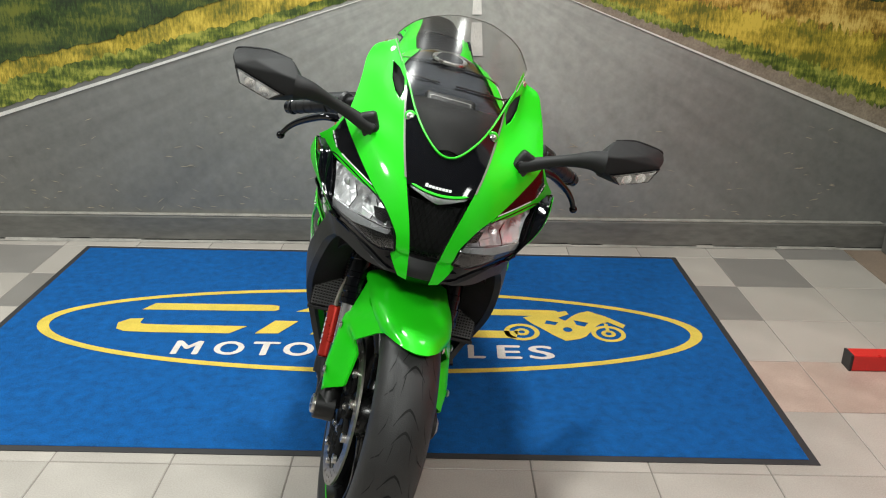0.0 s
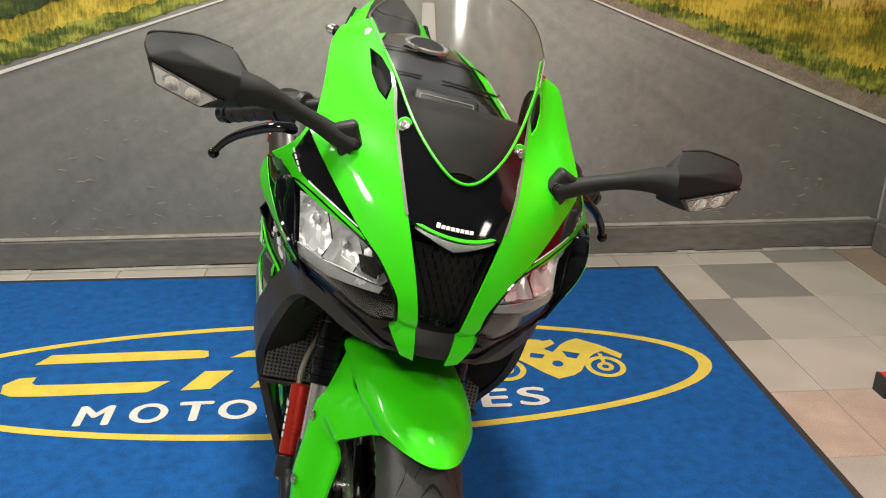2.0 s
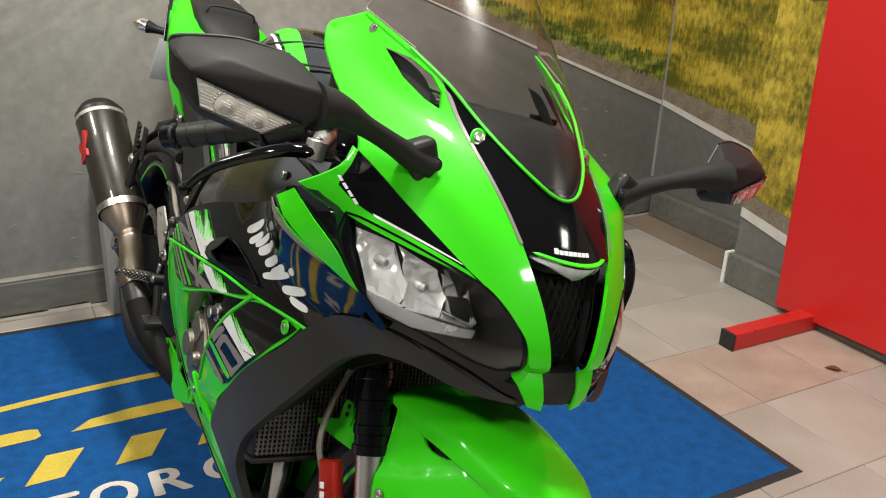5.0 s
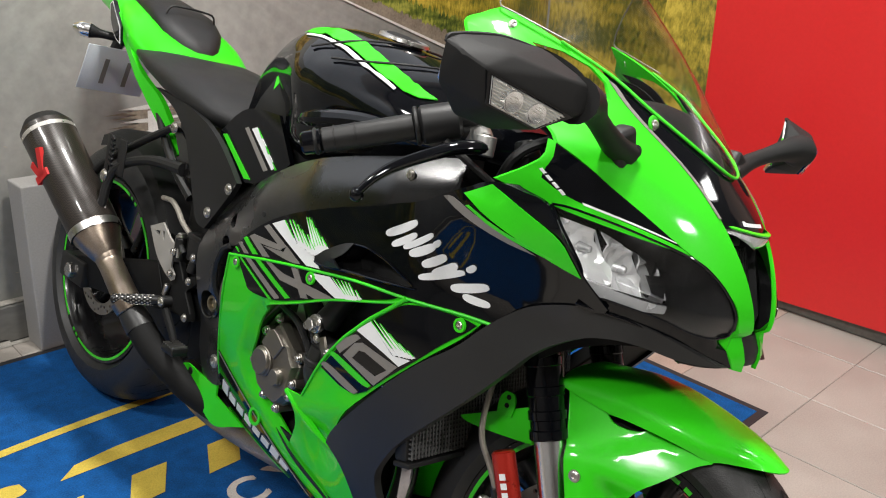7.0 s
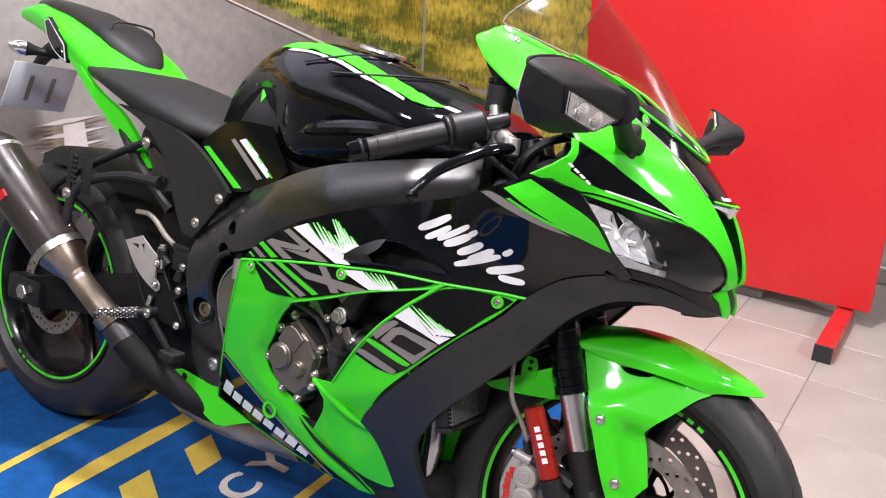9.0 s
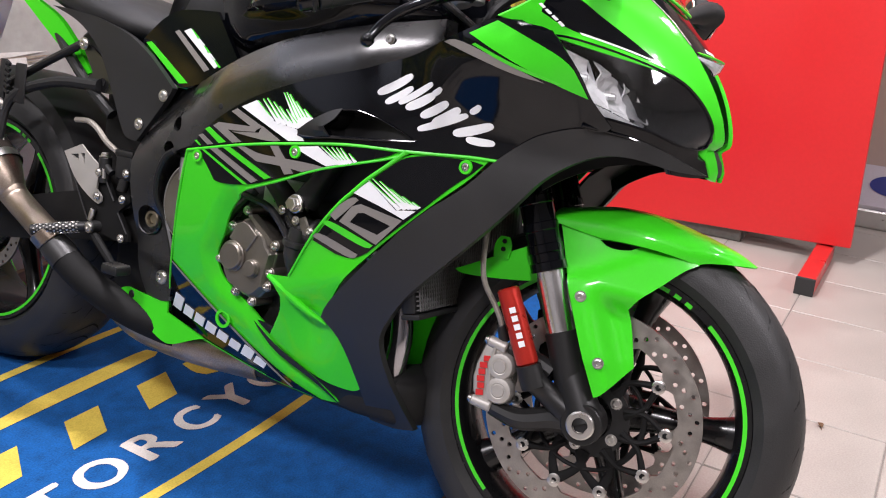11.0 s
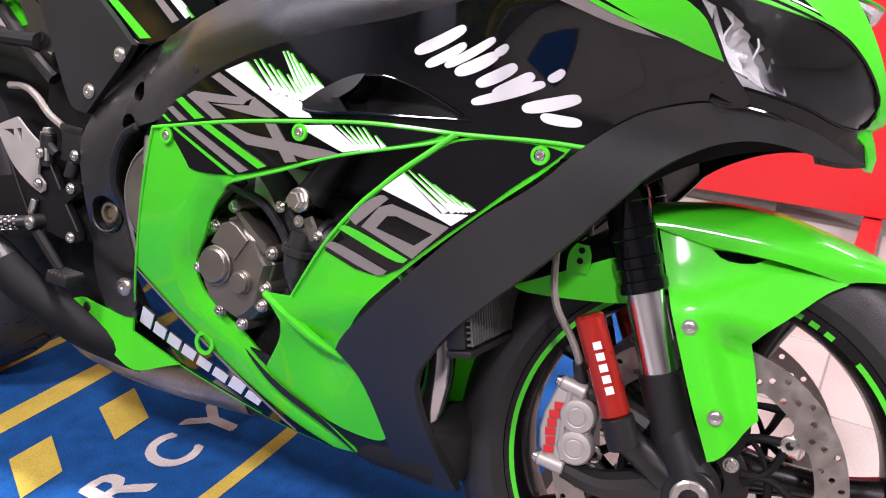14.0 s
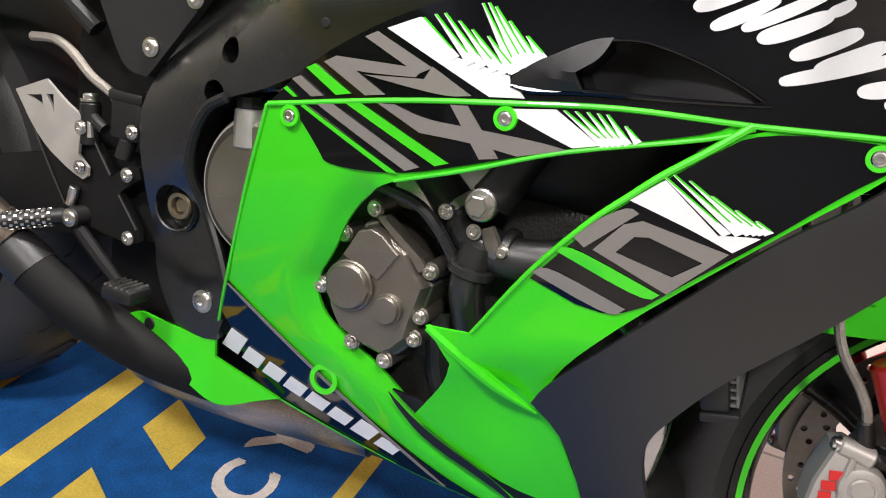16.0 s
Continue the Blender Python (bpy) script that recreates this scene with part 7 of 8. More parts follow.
part("pad_seam", tube([(-0.062, 1.355, 0.945), (-0.052, 1.352, 0.962), (-0.02, 1.350, 0.966), (0.02, 1.350, 0.966), (0.052, 1.352, 0.962), (0.062, 1.355, 0.945)], 0.0025, 6), SATIN, pad)
for s in (-1, 1):
    side_panel("tail_skirt", [(1.515, 0.945), (1.44, 0.915), (1.37, 0.872), (1.30, 0.828), (1.252, 0.800), (1.19, 0.775), (1.145, 0.740), (1.088, 0.672), (1.105, 0.664), (1.153, 0.700), (1.25, 0.768), (1.352, 0.842), (1.46, 0.895), (1.520, 0.930)], GREEN, s, tail,
               flat=lambda y, z: lerp_table(y, [(1.08, 0.125), (1.15, 0.138), (1.30, 0.146), (1.42, 0.128), (1.52, 0.106)]), thick=0.012, label="green tail side", step=0.02)
    tail_x = lambda y, z: lerp_table(y, [(1.15, 0.142), (1.30, 0.146), (1.42, 0.128), (1.50, 0.110), (1.55, 0.098)]) + 0.006
    tp_ = part("tail_panel", shell([(1.535, 0.939), (1.509, 0.949), (1.409, 0.894), (1.392, 0.853), (1.444, 0.865), (1.503, 0.895)], on_side(s, 0.0, tail_x), OUT[-s], 0.010, 0.02, sharp=30), GLOSS, tail, "gloss black tail side panel")
    part("white_outline", shell([(1.531, 0.939), (1.509, 0.9465), (1.411, 0.8925), (1.395, 0.8555), (1.4435, 0.867), (1.501, 0.897)], on_side(s, 0.0008, tail_x), OUT[-s], 0.0006, 0.02, sharp=30), WHITE, tp_)
    part("panel_face", shell([(1.524, 0.938), (1.507, 0.943), (1.414, 0.890), (1.401, 0.8595), (1.442, 0.8695), (1.499, 0.8995)], on_side(s, 0.0016, tail_x), OUT[-s], 0.0006, 0.02, sharp=30), GLOSS, tp_)
    stem = part("rear_indicator", tube([(s * 0.085, 1.50, 0.865), (s * 0.125, 1.515, 0.866), (s * 0.150, 1.525, 0.868)], [0.010, 0.010, 0.017], 12), SATIN, bike, "rear indicator with clear lens on a black stem")
    part("lens", tube([(s * 0.150, 1.525, 0.868), (s * 0.166, 1.535, 0.869), (s * 0.180, 1.545, 0.870)], [0.0175, 0.017, 0.008], 14), CHROME, stem, "clear indicator lens")
    side_panel("seat_side_cover", [(1.192, 0.790), (1.114, 0.768), (1.060, 0.735), (1.030, 0.705), (0.988, 0.641), (0.956, 0.587), (0.938, 0.564), (0.908, 0.562), (0.845, 0.648), (0.836, 0.668), (0.870, 0.695), (0.920, 0.730), (0.974, 0.756), (1.077, 0.782)], SATIN, s,
               flat=lambda y, z: 0.148 + 0.05 * (0.8 - z), thick=0.012, label="satin black cover under the seat", step=0.02)
    for y, z in ((0.855, 0.652), (0.906, 0.594)):
        part("cover_bolt", bolt((s * (0.149 + 0.05 * (0.8 - z)), y, z), (s, 0, 0), 0.008, 0.005), STEEL, bike)
plate = part("number_plate", moved(box(-0.088, 0.088, -0.0015, 0.0015, -0.062, 0.062, 0.001), Matrix.Translation((0.005, 1.690, 0.775)) @ Matrix.Rotation(radians(20), 4, "X")), material("plate_back", (0.60, 0.63, 0.68), 0.4, var=0.08), bike, "pale grey number plate below the tail")
part("plate_bracket", tube([(0, 1.60, 0.90), (0, 1.66, 0.87), (0, 1.71, 0.82)], [0.02, 0.018, 0.012], 10), SATIN, bike, "black plate bracket")
for x in (-0.03, 0.03):
    part("plate_mark", moved(box(x - 0.006, x + 0.006, -0.0025, -0.0018, -0.04, 0.03), Matrix.Translation((0.005, 1.690, 0.775)) @ Matrix.Rotation(radians(20), 4, "X")), GREY, plate)

# ---- frame ----
def spar_x(y, z):
    """The spar's outer face: a convex beam along its middle line."""
    zc = lerp_table(y, [(0.25, 0.79), (0.40, 0.762), (0.55, 0.718), (0.70, 0.660), (0.80, 0.600), (0.95, 0.50)])
    up = z - zc
    return lerp_table(y, [(0.25, 0.164), (0.40, 0.204), (0.55, 0.221), (0.70, 0.203), (0.80, 0.176), (0.95, 0.158)]) - (0.25 * max(0.0, up) + 3.5 * up * up if up > 0 else 0.03 * min(1.0, (-up / 0.15) ** 2))


SPAR = [(0.300, 0.832), (0.285, 0.768), (0.388, 0.735), (0.495, 0.700), (0.560, 0.668), (0.650, 0.625), (0.735, 0.580), (0.790, 0.562), (0.816, 0.546), (0.836, 0.509), (0.842, 0.469), (0.828, 0.430), (0.802, 0.385), (0.780, 0.340), (0.795, 0.285), (0.850, 0.272), (0.900, 0.330), (0.905, 0.430),
        (0.915, 0.520), (0.895, 0.590), (0.880, 0.665), (0.812, 0.680), (0.720, 0.705), (0.635, 0.751), (0.515, 0.786), (0.400, 0.812)]
for s in (-1, 1):
    round_hole = lambda y, z, r: [(y + r * math.cos(2 * math.pi * k / 16), z + r * math.sin(2 * math.pi * k / 16)) for k in range(16)]
    spar = side_panel("frame_spar", SPAR, SPARBLACK, s, flat=spar_x, thick=0.035, label="matt black cast frame spar", step=0.022, holes=[round_hole(0.790, 0.609, 0.0135), round_hole(0.808, 0.563, 0.0135), round_hole(0.868, 0.424, 0.026)])
    part("frame_hole", rod((s * (spar_x(0.668, 0.652) - 0.004), 0.668, 0.652), (s * (spar_x(0.668, 0.652) + 0.0012), 0.668, 0.652), 0.005), RECESS_SHADE, spar)
    px_ = spar_x(0.868, 0.424)
    piv = part("pivot_plate", rod((s * (px_ - 0.034), 0.868, 0.424), (s * (px_ - 0.014), 0.868, 0.424), 0.0265), FRAME, spar, "black recessed swingarm pivot")
    part("pivot_nut", moved(lathe([(0, 0.0115), (0, 0.0165), (0.008, 0.0165), (0.010, 0.0150), (0.010, 0.0105), (0.002, 0.0095)], 24), Matrix.Translation((s * (px_ - 0.014), 0.868, 0.424)) @ Matrix.Diagonal((s, 1, 1, 1))), BRASS, piv, "dull brass pivot nut")
    part("pivot_core", rod((s * (px_ - 0.016), 0.868, 0.424), (s * (px_ - 0.009), 0.868, 0.424), 0.0095, segs=6), BRASS, piv)
    part("recess_rim", moved(lathe([(-0.004, 0.0255), (0.0015, 0.0258), (0.0025, 0.0275), (-0.002, 0.0300)], 32), Matrix.Translation((s * px_, 0.868, 0.424)) @ Matrix.Diagonal((s, 1, 1, 1))), SPARBLACK, spar)
    for y, z, r in ((0.820, 0.324, 0.010), (0.37, 0.79, 0.006)):
        part("frame_bolt", bolt((s * (spar_x(y, z) + 0.001), y, z), (s, 0, 0), r, 0.005), STEEL, spar)
    part("recess_lip", tube([(s * (spar_x(y, z) + 0.001), y, z) for y, z in ((0.790, 0.562), (0.816, 0.546), (0.836, 0.509), (0.842, 0.469), (0.828, 0.430), (0.802, 0.385), (0.782, 0.345))], 0.006, 8, 4), FRAME, spar)
    # subframe strut and exhaust hanger
    part("subframe_strut", tube([(s * 0.130, 1.20, 0.745), (s * 0.140, 1.14, 0.70), (s * 0.150, 1.06, 0.645), (s * 0.140, 1.00, 0.60)], [0.008, 0.010, 0.010, 0.012], 10), FRAME, bike, "black subframe strut")
hanger = part("exhaust_hanger", tube([(-0.150, 1.096, 0.722), (-0.160, 1.20, 0.668), (-0.175, 1.305, 0.603), (-0.180, 1.345, 0.565)], [0.008, 0.008, 0.008, 0.009], 10), SATIN, bike, "black exhaust hanger")
side_panel("hanger_plate", [(1.100, 0.727), (1.078, 0.727), (0.997, 0.678), (0.984, 0.640), (1.020, 0.636), (1.100, 0.648), (1.060, 0.672)], SPARBLACK, -1, hanger, flat=lambda y, z: 0.146, thick=0.006, sharp=40, label="black bracket plate")
part("bracket_hole", rod((-0.1455, 1.030, 0.657), (-0.1468, 1.030, 0.657), 0.008), RECESS_SHADE, hanger)
part("hanger_bolt", bolt((-0.152, 1.084, 0.724), (-1, 0, 0), 0.009, 0.006), STEEL, hanger)

part("lower_arm", tube([(-0.150, 1.030, 0.650), (-0.162, 1.130, 0.645), (-0.178, 1.215, 0.618), (-0.188, 1.250, 0.580), (-0.195, 1.256, 0.515)], [0.013, 0.011, 0.010, 0.010, 0.010], 10), SATIN, hanger)
part("toothed_plate", box(-0.196, -0.190, 1.252, 1.268, 0.570, 0.672, 0.002), SATIN, hanger)
for k in range(6):
    part("tooth", moved(box(-0.003, 0.003, -0.007, 0.007, -0.0035, 0.0035, 0.001), Matrix.Translation((-0.193, 1.247, 0.610 + 0.011 * k)) @ Matrix.Rotation(0.5, 4, "X")), SATIN, hanger)
part("side_leaf", box(-0.188, -0.184, 1.200, 1.232, 0.590, 0.668, 0.002), SATIN, hanger)
part("pivot_bolt", bolt((-0.197, 1.258, 0.582), (-1, 0, 0), 0.010, 0.006), STEEL, hanger)

# ---- engine ----
engine = part("engine_block", box(-0.135, 0.135, 0.36, 0.80, 0.25, 0.55, 0.04, 3), material("dark_engine_casting", (0.035, 0.034, 0.033), 0.5, metal=0.6, var=0.25, scale=16, bump=0.4, grain=300), bike, "dark cast engine block")
part("cylinder_head", box(-0.150, 0.150, 0.34, 0.60, 0.52, 0.70, 0.03, 3), SATIN, engine)
part("airbox", box(-0.12, 0.12, 0.22, 0.82, 0.62, 0.80, 0.03, 3), SATIN, engine, "black airbox")
part("under_tray", box(-0.10, 0.10, 0.36, 0.86, 0.175, 0.27, 0.03, 3), SATIN, engine)
COVER = [(0.648, 0.408), (0.640, 0.424), (0.625, 0.446), (0.613, 0.472), (0.598, 0.479), (0.584, 0.474), (0.557, 0.462), (0.545, 0.442), (0.533, 0.430), (0.537, 0.410), (0.542, 0.388), (0.545, 0.368), (0.558, 0.353), (0.570, 0.345), (0.597, 0.350), (0.625, 0.361), (0.638, 0.380)]


def casting(poly, s, levels):
    """A faceted cast cover: the outline stepped inwards level by level."""
    c = sum((V(p) for p in poly), V((0, 0))) / len(poly)
    rings = []
    for x, k in levels:
        rings.append([V((s * x, c.x + (p[0] - c.x) * k, c.y + (p[1] - c.y) * k)) for p in poly])
    return loft(rings)


for s in (-1, 1):
    cov = part("engine_cover", casting(COVER, s, [(0.130, 1.02), (0.176, 1.02), (0.179, 1.0), (0.181, 0.965), (0.191, 0.88), (0.1925, 0.86), (0.193, 0.2)]), CAST, engine, "grey faceted cast engine cover", angle=12)
    part("cover_step", casting([(0.612, 0.468), (0.598, 0.474), (0.585, 0.470), (0.565, 0.455), (0.584, 0.424), (0.604, 0.432), (0.626, 0.440)], s, [(0.184, 1.0), (0.1955, 0.95), (0.1965, 0.90), (0.197, 0.2)]), CAST, cov, angle=12)
    part("cover_bar", casting([(0.598, 0.484), (0.590, 0.486), (0.545, 0.455), (0.536, 0.444), (0.545, 0.440), (0.556, 0.452)], s, [(0.172, 1.02), (0.186, 1.0), (0.189, 0.9), (0.1895, 0.2)]), CAST, cov, angle=12)
    for y, z, r in ((0.613, 0.412, 0.0235), (0.569, 0.400, 0.0140)):
        part("round_plug", moved(lathe([(0.188, r * 1.12), (0.197, r * 1.10), (0.1985, r * 1.04), (0.1985, r * 0.99), (0.202, r * 0.95), (0.2035, r * 0.88), (0.2035, 0.0)], 36, closed=False), Matrix.Translation((0, y, z)) @ Matrix.Diagonal((s, 1, 1, 1))), CAST, cov)
    for y, z in ((0.603, 0.490), (0.537, 0.444), (0.543, 0.374), (0.608, 0.352), (0.650, 0.400), (0.570, 0.343), (0.632, 0.458), (0.540, 0.398)):
        part("lug", rod((s * 0.140, y, z), (s * 0.184, y, z), 0.0098, 0.0090), CAST, cov)
        part("cover_bolt", bolt((s * 0.184, y, z), (s, 0, 0), 0.0056, 0.006), STEEL, cov)
    clutch = part("clutch_cover", moved(lathe([(0.0, 0.084), (0.020, 0.084), (0.026, 0.080), (0.034, 0.076), (0.042, 0.066), (0.044, 0.0)], 56, closed=False), Matrix.Translation((s * 0.124, 0.746, 0.472)) @ Matrix.Diagonal((s, 1, 1, 1))), CAST, engine, "round cast clutch cover")
    part("cover_rim", moved(lathe([(0.020, 0.0845), (0.0275, 0.0815), (0.0325, 0.0785), (0.0330, 0.0745), (0.024, 0.076)], 56), Matrix.Translation((s * 0.124, 0.746, 0.472)) @ Matrix.Diagonal((s, 1, 1, 1))), CASTALU, clutch, "paler alloy ring round the cover's edge")
    for k in range(7):
        a = 2.6 + 0.42 * k
        y, z = 0.746 + 0.080 * math.cos(a - 1.6), 0.472 + 0.080 * math.sin(a - 1.6)
        part("lug", rod((s * 0.118, y, z), (s * 0.152, y, z), 0.0095, 0.009), CASTALU, clutch)
    part("neck", rod((s * 0.152, 0.772, 0.512), (s * 0.152, 0.776, 0.552), 0.019, 0.017), ALLOY, clutch, "bright filler neck")
    part("filler_cap", rod((s * 0.152, 0.776, 0.552), (s * 0.152, 0.777, 0.566), 0.0155, segs=10), SATIN, clutch, "black oil filler cap")
    # coolant hoses and engine bolt
    part("coolant_hose", tube([(s * 0.130, 0.62, 0.560), (s * 0.150, 0.560, 0.530), (s * 0.165, 0.500, 0.480), (s * 0.165, 0.440, 0.475), (s * 0.13, 0.38, 0.50)], 0.021, 14), HOSE, engine, "thick black coolant hose")
    part("coolant_hose", tube([(s * 0.178, 0.495, 0.480), (s * 0.180, 0.500, 0.44), (s * 0.165, 0.495, 0.40)], 0.017, 12), HOSE, engine, "black coolant hose")
    for p, d in (((0.157, 0.528, 0.505), (0.005, -0.035, -0.029)), ((0.1655, 0.470, 0.478), (0.0, -0.045, -0.003)), ((0.179, 0.4985, 0.456), (0.0, 0.002, -0.014))):
        c, a = V((s * p[0], p[1], p[2])), V((s * d[0], d[1], d[2])).normalized() * 0.005
        part("hose_clamp", rod(c - a, c + a, 0.0226), STEEL if d[0] else HOSE, engine)
    part("casting_web", box(min(s * 0.146, s * 0.156), max(s * 0.146, s * 0.156), 0.505, 0.600, 0.490, 0.552, 0.006, 2), ALLOY, engine, "pale cast web behind the hoses")
    part("frame_arm", tube([(s * 0.150, 0.42, 0.66), (s * 0.172, 0.46, 0.58), (s * 0.182, 0.490, 0.524)], [0.018, 0.017, 0.021], 12), FRAME, engine)
    part("engine_bolt_washer", rod((s * 0.196, 0.492, 0.522), (s * 0.206, 0.492, 0.522), 0.0150), STEEL, engine)
    part("engine_bolt", rod((s * 0.206, 0.492, 0.522), (s * 0.217, 0.492, 0.522), 0.0105, segs=6), STEEL, engine, "steel hex engine bolt")
    part("bracket", tube([(s * 0.184, 0.474, 0.468), (s * 0.186, 0.480, 0.484), (s * 0.186, 0.488, 0.500)], [0.006, 0.009, 0.007], 8, flat=0.5), CAST, engine)
    for k in range(3):
        part("small_bolt", bolt((s * 0.186, 0.53 - 0.03 * k, 0.505 - 0.012 * k), (s, 0, 0), 0.0055, 0.005), STEEL, engine)
    part("wire_loom", tube([(s * 0.176, 0.63, 0.515), (s * 0.186, 0.59, 0.512), (s * 0.186, 0.55, 0.500), (s * 0.178, 0.515, 0.455), (s * 0.170, 0.505, 0.40)], 0.006, 8), HOSE, engine)
    part("wiring", tube([(s * 0.15, 0.66, 0.35), (s * 0.17, 0.672, 0.42), (s * 0.165, 0.655, 0.47), (s * 0.15, 0.62, 0.52)], 0.007, 8), RUBBER, engine)
    part("drain_hose", tube([(s * 0.140, 0.535, 0.395), (s * 0.140, 0.528, 0.345), (s * 0.130, 0.515, 0.300), (s * 0.11, 0.50, 0.26)], 0.015, 10), RUBBER, engine)
# radiator behind the front wheel
RADM = Matrix.Translation((0, 0.285, 0.50)) @ Matrix.Rotation(radians(-14), 4, "X")
rad = part("radiator", moved(box(-0.200, 0.200, -0.010, 0.014, -0.104, 0.104, 0.004), RADM), SATIN, bike, "black radiator with a fine mesh guard")
for k in range(30):
    z = -0.098 + 0.196 * k / 29
    part("fin", moved(box(-0.196, 0.196, -0.0150, -0.0105, z - 0.0011, z + 0.0011), RADM), RADFIN, rad, smooth=False)
for k in range(57):
    x = -0.194 + 0.388 * k / 56
    part("fin", moved(box(x - 0.0011, x + 0.0011, -0.0172, -0.0152, -0.100, 0.100), RADM), RADFIN, rad, smooth=False)
for z in (-0.108, 0.108):
    part("tank_bar", moved(box(-0.202, 0.202, -0.018, 0.014, z - 0.004, z + 0.004, 0.002), RADM), SATIN, rad)
pan = loft([oval(y, hw, z0, z1, 4.0, 32) for y, hw, z0, z1 in ((0.262, 0.060, 0.205, 0.262), (0.272, 0.112, 0.192, 0.282), (0.300, 0.140, 0.186, 0.290), (0.380, 0.140, 0.186, 0.262), (0.450, 0.120, 0.188, 0.240))])
part("belly_pan", pan, MATT2, bike, "dull black front of the belly pan", angle=50)
for k in range(4):
    x = -0.118 + 0.0787 * k
    part("header_pipe", tube([(x, 0.40, 0.47), (x, 0.340, 0.42), (x, 0.318, 0.365), (x, 0.316, 0.315), (x * 0.95, 0.335, 0.255), (x * 0.6, 0.42, 0.215)], 0.0195, 16), HEADER, bike, "heat-tinted steel header pipe")
for s in (-1, 1):
    side_panel("inner_duct", [(0.365, 0.376), (0.266, 0.394), (0.276, 0.335), (0.289, 0.285), (0.284, 0.262), (0.292, 0.236), (0.350, 0.226), (0.365, 0.300)], GREEN, s, flat=lambda y, z: 0.060, label="green inner duct")

# ---- exhaust, swingarm, rearset ----
A, B = V((-0.195, 1.248, 0.447)), V((-0.241, 1.464, 0.634))
ax = (B - A).normalized()
q = ax.to_track_quat("Z", "X").to_matrix().to_4x4()


def can(profile, mat, name, parent, label="", squash=0.92):
    bm = lathe(profile, 40, "Z", closed=False)
    bm.transform(Matrix.Translation(A) @ q @ Matrix.Diagonal((squash, 1.0, 1, 1)))
    return part(name, bm, mat, parent, label)


L = (B - A).length
lx0 = q @ V((1, 0, 0))
wy0 = q @ V((0, 1, 0))
silencer = can([(0.0, 0.050), (0.01, 0.056), (L - 0.012, 0.060), (L, 0.060)], CARBON, "silencer", bike, "carbon silencer with steel bands")
can([(-0.055, 0.026), (-0.05, 0.030), (-0.012, 0.047), (0.004, 0.053), (0.006, 0.045)], TITAN, "inlet_cone", silencer, "titanium inlet cone")
can([(0.004, 0.0575), (0.022, 0.0575), (0.022, 0.055)], STEEL, "band", silencer, "steel band")
can([(L - 0.022, 0.0608), (L - 0.012, 0.0610), (L - 0.012, 0.059)], CASTALU, "band", silencer, "thin riveted band")
for k in range(10):
    a = 2 * math.pi * k / 10
    d = lx0 * math.cos(a) * 0.92 + wy0 * math.sin(a)
    part("rivet", bolt(A + ax * (L - 0.017) + d * 0.0608, d, 0.0025, 0.0015), STEEL, silencer)
can([(L - 0.012, 0.0585), (L + 0.006, 0.056), (L + 0.024, 0.044), (L + 0.026, 0.034), (L + 0.01, 0.030), (L - 0.03, 0.028)], SATIN, "end_cap", silencer, "dark carbon end cap")
lx = V((-1, 0, 0)) - ax * V((-1, 0, 0)).dot(ax)
lx.normalize()
wy = ax.cross(lx)
for k, (u, v, w_, h_) in enumerate(((0.196, 0.012, 0.060, 0.017), (0.168, -0.004, 0.017, 0.050), (0.190, -0.014, 0.044, 0.015))):
    c = A + ax * u + wy * v + lx * 0.0565
    part("red_mark", moved(box(-w_ / 2, w_ / 2, -h_ / 2, h_ / 2, -0.006, 0.003), Matrix.Translation(c) @ Matrix((ax, wy, lx)).transposed().to_4x4() @ Matrix.Rotation(0.5 - 0.4 * k, 4, "Z")), REDMARK, silencer)
strap = part("strap_bolt", rod((-0.185, 1.255, 0.510), (-0.215, 1.265, 0.512), 0.010), STEEL, silencer)
part("link_pipe", tube([A - ax * 0.045, A - ax * 0.075, (-0.190, 1.125, 0.372), (-0.192, 1.075, 0.350)], [0.028, 0.026, 0.026, 0.027], 18), TITAN, bike, "bronze-tinted titanium link pipe")
part("pipe_collar", rod((-0.202, 1.085, 0.362), (-0.192, 1.070, 0.344), 0.030), TITAN, bike)
mid_pipe = part("mid_pipe", tube([(-0.195, 1.078, 0.350), (-0.184, 1.050, 0.322), (-0.170, 0.985, 0.280), (-0.140, 0.90, 0.240), (-0.10, 0.80, 0.215)], [0.026, 0.028, 0.029, 0.030, 0.032], 18), MATT, bike, "dark exhaust mid pipe cover")
part("cover_end", tube([(-0.191, 1.068, 0.340), (-0.186, 1.056, 0.328), (-0.181, 1.036, 0.311)], [0.0275, 0.0295, 0.0300], 18), FLAREGREY, mid_pipe, "grey end of the pipe cover")
part("collector_box", tube([(-0.10, 0.98, 0.235), (-0.095, 0.90, 0.215), (-0.080, 0.78, 0.205), (-0.06, 0.62, 0.205)], [0.030, 0.042, 0.044, 0.040], 16), TITAN, bike, "bronze-tinted exhaust collector")
